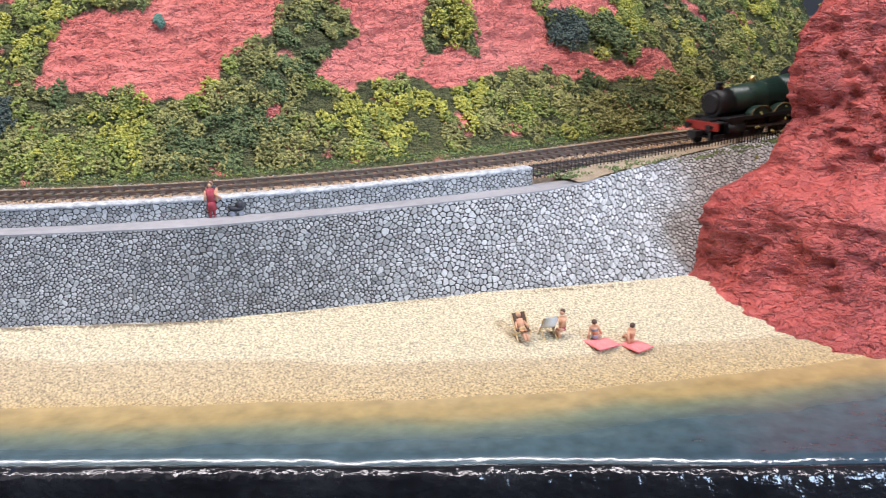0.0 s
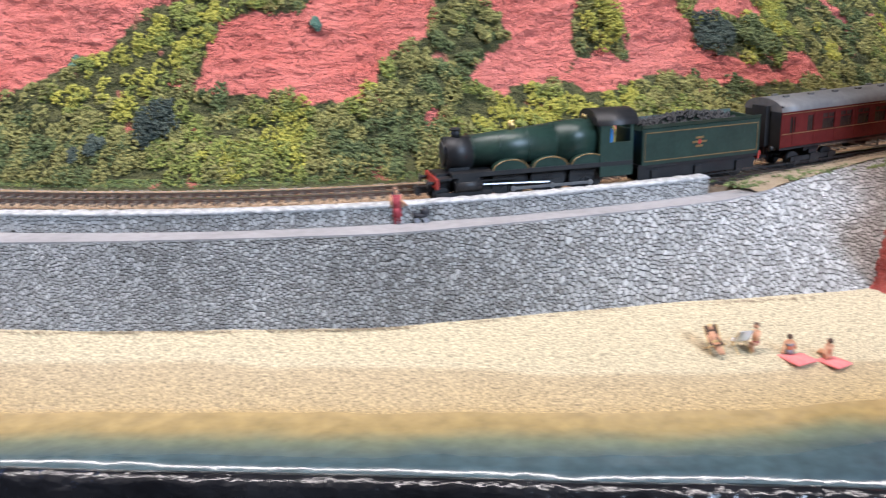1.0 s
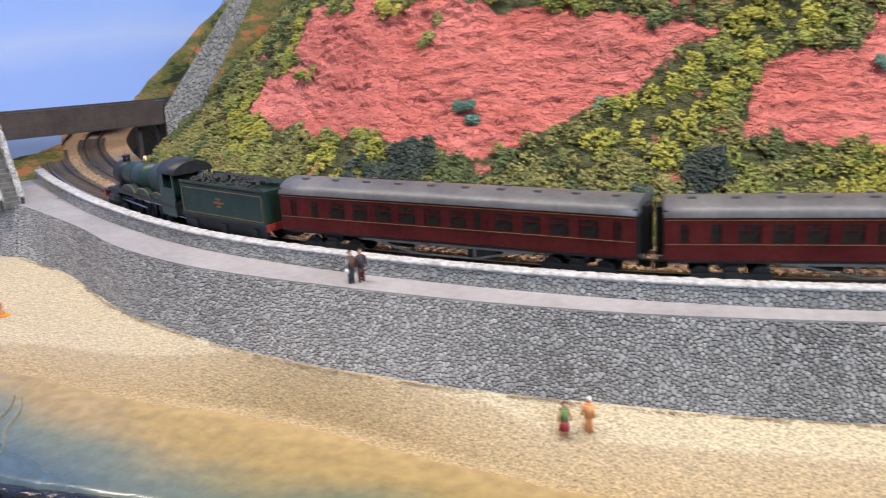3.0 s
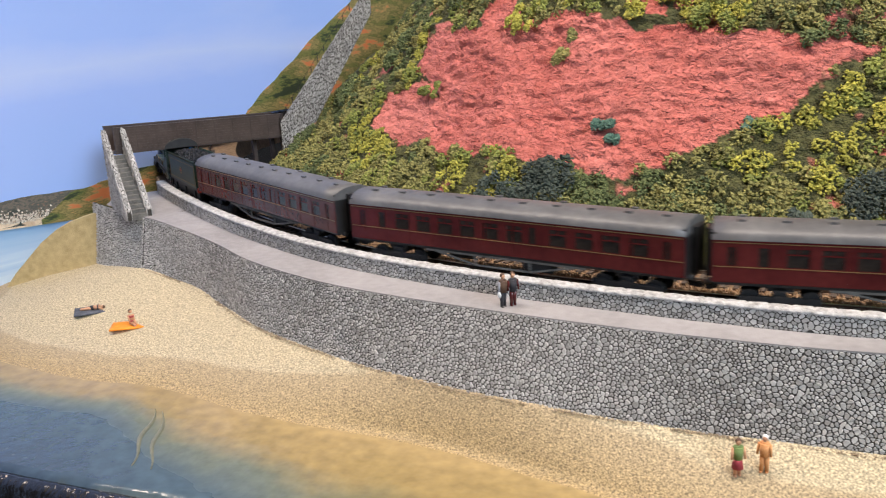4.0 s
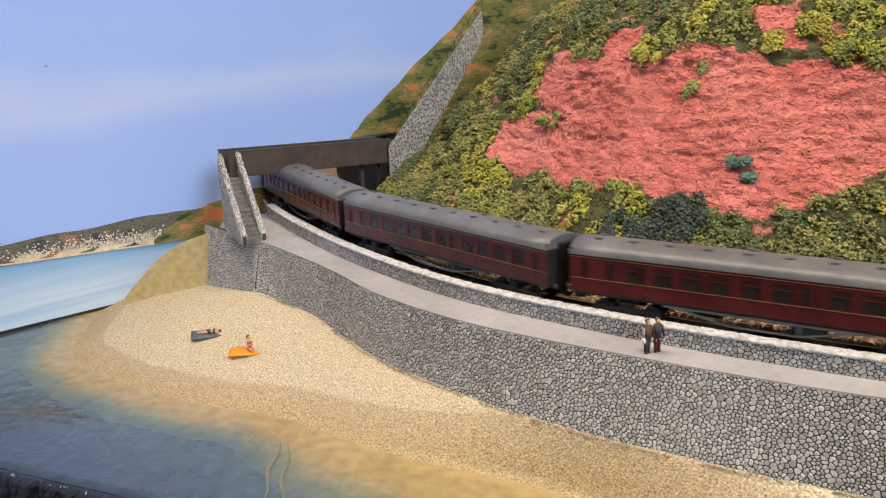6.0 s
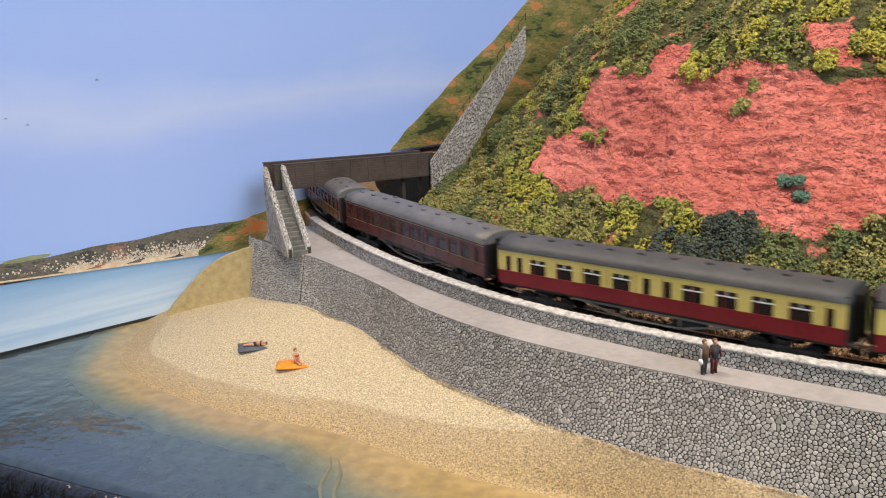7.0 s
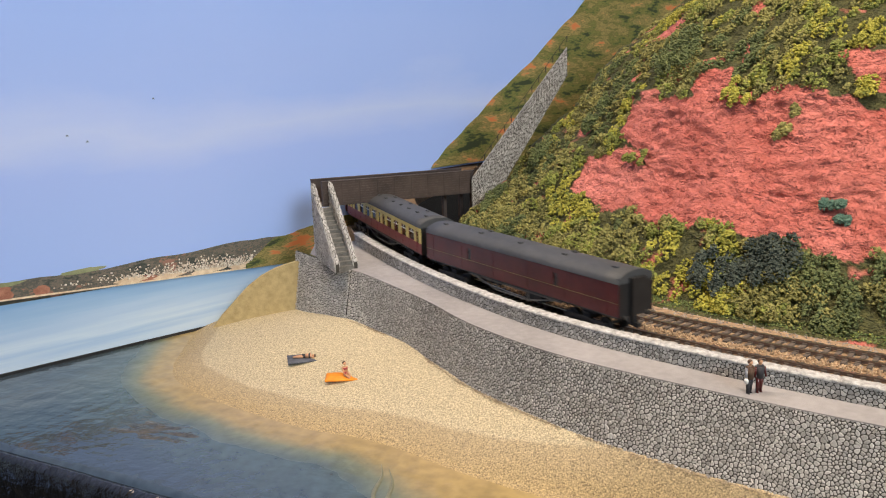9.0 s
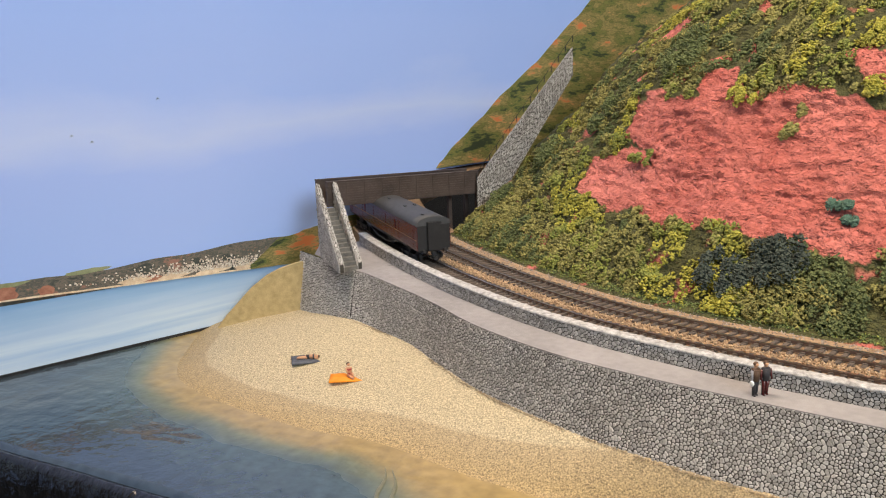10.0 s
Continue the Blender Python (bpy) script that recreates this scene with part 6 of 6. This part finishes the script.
def lying(suit):
    return [("t", "skin", (0.5, -5.6, 0.6), (0.5, -0.5, 0.9), 0.4, 0.75), ("t", "skin", (-0.5, -5.4, 0.6), (-0.5, -0.5, 0.9), 0.4, 0.75), ("t", suit, (0, -1.0, 0.95), (0, 0.6, 1.0), 1.15, 1.1), ("t", "skin", (0, 0.5, 1.0), (0, 3.4, 1.0), 1.05, 1.3),
            ("t", suit, (0, 2.2, 1.05), (0, 3.0, 1.05), 1.3, 1.35), ("b", "skin", (0, 4.6, 1.0), 0.85), ("b", "hair", (0, 4.9, 0.95), 0.85), ("t", "skin", (1.3, 3.1, 0.9), (2.0, 5.0, 0.6), 0.4, 0.35), ("t", "skin", (-1.3, 3.1, 0.9), (-1.9, 0.4, 0.5), 0.4, 0.35)]


def sitting(suit, head="hair"):
    return [("t", "skin", (0.5, -3.6, 0.5), (0.5, -2.0, 2.2), 0.4, 0.55), ("t", "skin", (0.5, -2.0, 2.2), (0.5, 0, 0.9), 0.55, 0.75), ("t", "skin", (-0.5, -4.6, 0.5), (-0.5, 0, 0.9), 0.42, 0.75), ("t", suit, (0, 0, 0.6), (0, 0.3, 2.0), 1.2, 1.1),
            ("t", "skin", (0, 0.25, 1.9), (0, 0.6, 4.6), 1.05, 1.35), ("t", suit, (0, 0.4, 3.3), (0, 0.5, 4.2), 1.3, 1.35), ("b", "skin", (0, 0.6, 6.0), 0.85), ("b", head, (0, 0.9, 6.2), 0.9), ("t", "skin", (1.3, 0.6, 4.4), (1.7, 1.8, 0.5), 0.4, 0.35), ("t", "skin", (-1.3, 0.6, 4.4), (-1.5, -1.4, 1.8), 0.4, 0.35)]


def towel(label, mat, where, turn, sx=0.0072, sy=0.0130, tilt=0):
    bm = bmesh.new()
    rows = [[(sx * (i / 6 - 0.5), sy * (j / 10 - 0.5), 0.00035 + 0.00012 * noise.noise((i * 0.9, j * 0.7, turn))) for i in range(7)] for j in range(11)]
    strip(bm, rows, smooth=True)
    ob = thing("beach_towel", bm, mat, label, "towel", "towels on the beach")
    mod = ob.modifiers.new("cloth", "SOLIDIFY")
    mod.thickness, mod.offset = 0.0006, -1
    ob.matrix_basis = pose(*where, 0, tilt, turn)
    return ob


def deck_chair(where, turn, cloth):
    ob = empty("deck_chair", "wooden deck chair with a %s cloth sling on the sand" % ("white" if cloth == "white" else "brown"), "deck chair", "deck chairs on the beach")
    for s in (-1, 1):
        bm = bmesh.new()
        tube(bm, (s * 0.0024, -0.0026, 0.0002), (s * 0.0024, 0.0026, 0.0078), 0.00022, 0.00022, 6)
        part("back_rail", bm, "straw", ob)
        bm = bmesh.new()
        tube(bm, (s * 0.0020, 0.0026, 0.0002), (s * 0.0020, -0.0032, 0.0034), 0.00022, 0.00022, 6)
        part("seat_rail", bm, "straw", ob)
    bm = bmesh.new()
    rows = []
    for k in range(9):
        f = k / 8
        y, z = 0.0026 - 0.0058 * f, 0.0078 - 0.0044 * f - 0.0020 * math.sin(math.pi * f)
        rows.append([(-0.0022, y, z), (0.0022, y, z), (0.0022, y + 0.0002, z - 0.0002), (-0.0022, y + 0.0002, z - 0.0002)])
    strip(bm, rows, closed=True, smooth=True)
    part("sling", bm, cloth, ob)
    ob.matrix_basis = pose(*where, 0, 0, turn)
    return ob


def beach_z_at(x, y):
    xy = np.array([[x, y]])
    d = max(0.0, float(signed(SHORE, xy)[0]))
    dw = abs(float(signed(WALL_FOOT, xy)[0]))
    return foot_z(x) * (d / (d + dw + 1e-4)) ** 0.85 + 0.0006 + 0.0006 * noise.noise((x * 40, y * 40, 0)) * min(1, d / 0.02)


def pram(where, turn):
    ob = empty("pram", "small black pram on the walkway", "pram")
    bm = bmesh.new()
    rows = []
    for k, (x, zz, r) in enumerate(((-2.6, 3.4, 0.6), (-2.2, 2.6, 1.1), (0, 2.2, 1.3), (2.0, 2.6, 1.2), (2.7, 3.6, 0.6))):
        rows.append([(x / 1000, r * math.cos(a) / 1000, (zz + 0.8 * math.sin(a)) / 1000) for a in np.linspace(0, math.tau, 11)[:-1]])
    vs = strip(bm, rows, closed=True, smooth=True)
    bm.faces.new(vs[0])
    bm.faces.new(vs[-1])
    part("tub", bm, "cloth_dark", ob)
    bm = bmesh.new()
    ball(bm, (0.0012, 0, 0.0036), 0.0015, 0, (1, 0.9, 1))
    part("hood", bm, "cloth_dark", ob)
    bm = bmesh.new()
    tube(bm, (-0.0022, 0, 0.0030), (-0.0046, 0, 0.0058), 0.0002, 0.0002, 6)
    part("handle", bm, "steel", ob)
    for x in (-0.0015, 0.0015):
        for y in (-0.0012, 0.0012):
            bm = bmesh.new()
            tube(bm, (x, y - 0.0001, 0.0009), (x, y + 0.0001, 0.0009), 0.0009, 0.0009, 12)
            part("wheel", bm, "cloth_grey", ob)
    ob.matrix_basis = pose(*where, 0, 0, turn)


def people_free_beach():
    def on(x, y):
        return (x, y, beach_z_at(x, y))
    x, y = SPOT["chair_a"]
    deck_chair(on(x, y), 20, "hair")
    figure("miniature_figure", "tan miniature sunbather reclining in a deck chair", [("t", "skin", (0.4, -5.0, 1.0), (0.5, -1.2, 3.0), 0.45, 0.75), ("t", "skin", (-0.6, -4.8, 1.0), (-0.5, -1.2, 3.0), 0.45, 0.75), ("t", "straw", (0, -1.4, 3.0), (0, -0.2, 3.2), 1.2, 1.15),
           ("t", "skin", (0, -0.3, 3.2), (0, 2.0, 5.4), 1.1, 1.35), ("b", "skin", (0, 2.5, 7.0), 0.95), ("b", "straw", (0, 2.7, 7.3), 0.95), ("t", "skin", (1.3, 1.7, 5.2), (2.0, -0.8, 3.6), 0.42, 0.36), ("t", "skin", (-1.3, 1.7, 5.2), (-2.0, -0.8, 3.6), 0.42, 0.36)], on(x, y), 20)
    x, y = SPOT["chair_b"]
    deck_chair(on(x, y), 195, "white")
    x, y = SPOT["chair_b2"]
    figure("miniature_figure", "tan miniature figure seated upright beside a white deck chair", [("t", "skin", (0.5, -0.6, 0.2), (0.5, -1.0, 2.6), 0.45, 0.6), ("t", "skin", (-0.5, -0.6, 0.2), (-0.5, -1.0, 2.6), 0.45, 0.6), ("t", "skin", (0.5, -1.0, 2.6), (0.4, 0.8, 2.8), 0.65, 0.8),
           ("t", "skin", (-0.5, -1.0, 2.6), (-0.4, 0.8, 2.8), 0.65, 0.8), ("t", "cloth_red", (0, 0.7, 2.4), (0, 0.9, 3.8), 1.15, 1.1), ("t", "skin", (0, 0.8, 3.7), (0, 0.9, 6.8), 1.1, 1.35), ("b", "skin", (0, 0.7, 8.4), 0.9), ("b", "hair", (0, 0.9, 8.7), 0.9), ("t", "skin", (1.4, 0.8, 6.6), (1.2, -0.8, 4.0), 0.42, 0.36)], on(x, y), -60)
    x, y = SPOT["towel_a"]
    towel("salmon pink beach towel spread on the sand", "towel_pink", on(x, y), 28, 0.0078, 0.0120)
    figure("miniature_figure", "miniature sunbather in grey sitting on a pink towel", sitting("cloth_grey"), (x - 0.0008, y + 0.0012, beach_z_at(x, y) + 0.0003), 150)
    x, y = SPOT["towel_b"]
    towel("salmon pink beach towel with a kneeling figure on it", "towel_pink", on(x, y), 35, 0.0066, 0.0115)
    figure("miniature_figure", "small tan miniature figure sitting on a pink towel", sitting("skin"), (x - 0.0004, y + 0.0006, beach_z_at(x, y) + 0.0003), 200)
    x, y = SPOT["slate"]
    towel("slate blue beach towel with a dark border", "towel_slate", on(x, y), -52, 0.0120, 0.0165)
    figure("miniature_figure", "miniature sunbather in dark swimwear lying on a slate towel", lying("cloth_dark"), (x, y, beach_z_at(x, y) + 0.0003), -62)
    x, y = SPOT["orange"]
    towel("bright orange beach towel spread on the sand", "towel_orange", on(x, y), -62, 0.0105, 0.0185)
    figure("miniature_figure", "miniature sunbather in red sitting up on an orange towel", sitting("cloth_red"), (x, y, beach_z_at(x, y) + 0.0003), 60)
    x, y = SPOT["walker_a"]
    figure("miniature_figure", "miniature walker in a green top on the sand", standing("cloth_green", "skin", skirt="cloth_red"), on(x, y), 20)
    x, y = SPOT["walker_b"]
    figure("miniature_figure", "miniature walker in orange with a white hat", standing("cloth_orange", "cloth_orange", head="white", arm="cloth_orange"), on(x, y), -15)
    x, y = SPOT["couple"]
    figure("miniature_figure", "miniature walker in a dark red coat on the walkway", standing("cloth_dark", "maroon", arm="maroon"), (x + 0.0012, y + 0.0012, PAVE_Z), 35)
    figure("miniature_figure", "miniature walker in grey and black carrying a white bag", standing("hair", "cloth_dark", arm="cloth_grey") + [("b", "white", (-2.0, -0.6, 4.8), 0.9, (0.7, 1, 1.2))], (x - 0.0016, y - 0.0008, PAVE_Z), 50)
    x, y = SPOT["lady"]
    figure("miniature_figure", "miniature lady in a red dress pushing a pram", standing("cloth_red", "cloth_red", arm="skin", skirt="cloth_red") + [("t", "skin", (1.2, -0.6, 8.0), (3.4, -0.4, 6.0), 0.42, 0.36)], (x, y, PAVE_Z), 10)
    figure("miniature_figure", "miniature figure in a dark jacket behind the lady", standing("cloth_dark", "cloth_dark"), (x - 0.0006, y + 0.0042, PAVE_Z), 0)
    pram((x + 0.0078, y + 0.0014, PAVE_Z), 8)


SPOT = {"chair_a": (0.0215, 0.2655), "chair_b": (0.0300, 0.2660), "chair_b2": (0.0338, 0.2660), "towel_a": (0.0455, 0.2640), "towel_b": (0.0560, 0.2630), "slate": (-0.514, 0.344), "orange": (-0.482, 0.331),
        "walker_a": (-0.2230, 0.2568), "walker_b": (-0.2160, 0.2578), "couple": (-0.2965, 0.2895), "lady": (-0.0775, 0.2855)}


def wall_stones():
    """The rubble face of the sea wall: single stones along one stretch, the rest joined."""
    ob = bpy.data.objects["sea_wall"]
    rnd = random.Random(12)
    length, tall = WALL_TOP.s[-1], 0.030
    frac = WALL_TOP.s / length

    table = np.interp(np.linspace(0, 1, 4001), frac, np.linspace(0, 1, len(frac))).tolist()

    def place(u, v, h):
        return wall_point(table[int(min(max(u / length, 0.0), 1.0) * 4000)], v / tall, h)
    # panels along the wall, each as high as its own slope
    polys, cuts = [], [0.0, 0.06, 0.13, 0.20, 0.34, 0.52, 0.76, 1.0]
    for k, (c0, c1) in enumerate(zip(cuts, cuts[1:])):
        mid = float(np.interp((c0 + c1) / 2, frac, np.linspace(0, 1, len(frac))))
        rise = float(np.linalg.norm(np.array(wall_point(mid, 1)) - np.array(wall_point(mid, 0))))
        for p in cells(length * (c1 - c0), rise, 0.00165 if c1 < 0.4 else 0.00140, 99 + k, 0.74 if c1 < 0.4 else 0.62):
            polys.append([(u + length * c0, v * tall / rise) for u, v in p])
    near, rest = [], []
    for p in polys:
        u = sum(q[0] for q in p) / len(p)
        (near if length * 0.48 < u < length * 0.52 and len(near) < 290 else rest).append(p)
    v, f = stone_mesh(rest, place, 0.00017, 0.0004, rnd)
    c0, c1 = np.array(wall_point(1, 0)), np.array(wall_point(1, 1))
    e0, e1 = np.array((-0.575, 0.4185, 0.006)), np.array((-0.570, 0.4215, PAVE_Z))
    w = float(np.linalg.norm(e1 - c1))
    nrm = np.array(((e1 - c1)[1], -(e1 - c1)[0], 0)) / w
    nrm = nrm if nrm[1] < 0 else -nrm

    def corner(a, b, h):
        lo, hi = c0 + (e0 - c0) * a / w, c1 + (e1 - c1) * a / w
        return tuple(lo + (hi - lo) * b / tall + nrm * (h + 0.0004))
    v2, f2 = stone_mesh(cells(w, tall, 0.0013, 55, 0.76), corner, 0.00019, 0.0004, rnd)
    k = len(v)
    st = new("rubble", raw("rubble", v + v2, f + [tuple(i + k for i in q) for q in f2], "stone"))
    st.parent = ob
    st["kind"] = "stuff"
    for p in near:
        v, f = stone_mesh([p], place, 0.00017, 0.0004, rnd)
        if v:
            one = new("stone", raw("stone", v, f, "stone_piece"))
            one.parent = ob


REFLECTIONS = [(-0.4135, 0.236, -0.432, 0.276), (-0.406, 0.2355, -0.4275, 0.275)]


def shallows():
    rnd = random.Random(44)
    bm = bmesh.new()
    rows = []
    for j in range(11):
        q = j / 10
        rows.append([(-0.540 + 0.042 * q * math.cos(a) * (1 + 0.3 * noise.noise((math.cos(a) * 2, math.sin(a) * 2, 1))) + 0.004 * math.sin(a), 0.268 + 0.017 * q * math.sin(a) * (1 + 0.4 * noise.noise((math.cos(a) * 2, math.sin(a) * 2, 5))),
                      0.0012 * (1 - q * q) * (0.8 + 0.6 * noise.noise((q * 5 * math.cos(a), q * 5 * math.sin(a), 2))) - 0.0003 * q - 0.0007) for a in np.linspace(0, math.tau, 49)[:-1]])
    strip(bm, rows[1:], closed=True, smooth=True)
    bm.faces.new([bm.verts.new(p) for p in rows[1]])
    M["wet_rock"] = material("wet_dark_rock", (0.02, 0.025, 0.025), (0.10, 0.085, 0.06), 150, 0.12, bump=0.0008, bump_scale=400)
    thing("wet_rock", bm, "wet_rock", "flat dark wet rock awash in the shallows", "rock")
    # two pale wavy strips paint reflections onto the water
    M["foam"] = material("pale_reflection_paint", (0.13, 0.135, 0.085), (0.21, 0.205, 0.13), 200, 0.3)
    for x0, y0, x1, y1 in REFLECTIONS:
        bm = bmesh.new()
        rows = []
        for k in range(33):
            f = k / 32
            cx, cy = x0 + (x1 - x0) * f + 0.0011 * math.sin(f * 9 + x0 * 90), y0 + (y1 - y0) * f
            w = 0.0008 * math.sin(math.pi * f) + 0.0001
            rows.append([(cx - w, cy, 0.0002), (cx, cy, 0.0006), (cx + w, cy, 0.0002)])
        strip(bm, rows, smooth=True)
        thing("foam_streak", bm, "foam", "pale wavy streak painted as a reflection on the shallow water", "foam", "foam streaks")


def parked_stock(pattern):
    for k, (s, o) in enumerate(((1.075, 0.0), (1.215, 0.0))):
        p, q = FAR.at(s - 0.046), FAR.at(s + 0.046)
        c = (p + q) / 2
        ob = copy_thing(pattern, pose(c[0], c[1], RAIL_Z, 0, 0, math.degrees(math.atan2(q[1] - p[1], q[0] - p[0]))))
        tagged(ob, "maroon van parked beyond the footbridge", group="parked vans")


def wall_foot_debris():
    rnd = random.Random(71)
    spots = []
    for _ in range(2600):
        f = rnd.uniform(0.16, 0.999)
        k = f * (len(WALL_FOOT.p) - 1)
        i = int(k)
        p = WALL_FOOT.p[i] + (WALL_FOOT.p[min(i + 1, len(WALL_FOOT.p) - 1)] - WALL_FOOT.p[i]) * (k - i)
        if noise.noise((f * 60, 0, 0)) < -0.25:
            continue
        p = p - WALL_FOOT.n[i] * abs(rnd.gauss(0.0004, 0.0008))
        spots.append((p[0], p[1], foot_z(p[0]) + 0.0004, rnd.uniform(0.00015, 0.0005)))
    crumbs("shingle", spots, "earth", "brown grit gathered along the foot of the sea wall", rnd, category="shingle")


# ---- motion of the train ----
RUN = [(0.0, 0.200), (0.5, 0.291), (1.0, 0.387), (1.5, 0.483), (2.0, 0.586), (2.5, 0.687), (3.0, 0.785), (3.2, 0.823), (4.3, 1.009), (4.5, 1.047), (5.0, 1.137), (5.5, 1.233), (6.8, 1.4875), (7.0, 1.525), (7.5, 1.623), (8.0, 1.715),
       (8.5, 1.806), (9.0, 1.894), (9.5, 1.970), (10.0, 2.040)]


def run_at(t):
    ts, ss = [r[0] for r in RUN], [r[1] for r in RUN]
    w = [(-0.3, 0.1), (-0.15, 0.2), (0, 0.4), (0.15, 0.2), (0.3, 0.1)]
    lead = (ss[1] - ss[0]) / (ts[1] - ts[0])
    tail_v = (ss[-1] - ss[-2]) / (ts[-1] - ts[-2])

    def one(q):
        return ss[0] + (q - ts[0]) * lead if q < ts[0] else ss[-1] + (q - ts[-1]) * tail_v if q > ts[-1] else float(np.interp(q, ts, ss))
    return sum(k * one(t + d) for d, k in w)


def vehicle_pose(front, centre, half):
    """Stands a vehicle with its two pivots on the near track."""
    a, b = NEAR.at(front - centre + half), NEAR.at(front - centre - half)
    m = (a + b) / 2
    return pose(m[0], m[1], RAIL_Z, 0, 0, math.degrees(math.atan2(a[1] - b[1], a[0] - b[0])))


def motions():
    loco, tend, cars, wheels, rods = TRAIN
    times = [k * 0.1 for k in range(101)]
    plan = [(loco, 0.0455, 0.018), (tend, 0.1065, 0.018)] + [(c, LOCO_LEN + PITCH * k + PITCH / 2, 0.046) for k, c in enumerate(cars)]
    for ob, centre, half in plan:
        walk(ob, [(t, vehicle_pose(run_at(t), centre, half)) for t in times])
    ticks = [k / 30 for k in range(301)]
    spins = [math.degrees(run_at(t) / 0.0061) for t in ticks]
    for ob, x, y in wheels:
        walk(ob, [(t, pose(x, y, 0.0061, 0, a, 0)) for t, a in zip(ticks, spins)])
    for ob, s in rods:
        walk(ob, [(t, pose(0.0026 * math.cos(radians(a + (90 if s > 0 else 0))), s * 0.0064, 0.0061 - 0.0026 * math.sin(radians(a + (90 if s > 0 else 0))))) for t, a in zip(ticks, spins)])


hall()
baseboard()
build_ground()
sea_wall()
pavement()
parapet()
trackbed()
track(NEAR, "brown sleepered railway track next to the parapet")
track(FAR, "brown sleepered railway track next to the cliff foot")
cliff()
headland()
earth_bank()
backdrop()
footbridge()
steps()
ramp_wall()
TRAIN = build_train()
parked_stock(TRAIN[2][-1])
fence()
shallows()
people_free_beach()
foliage()
wall_foot_debris()
wall_stones()
motions()
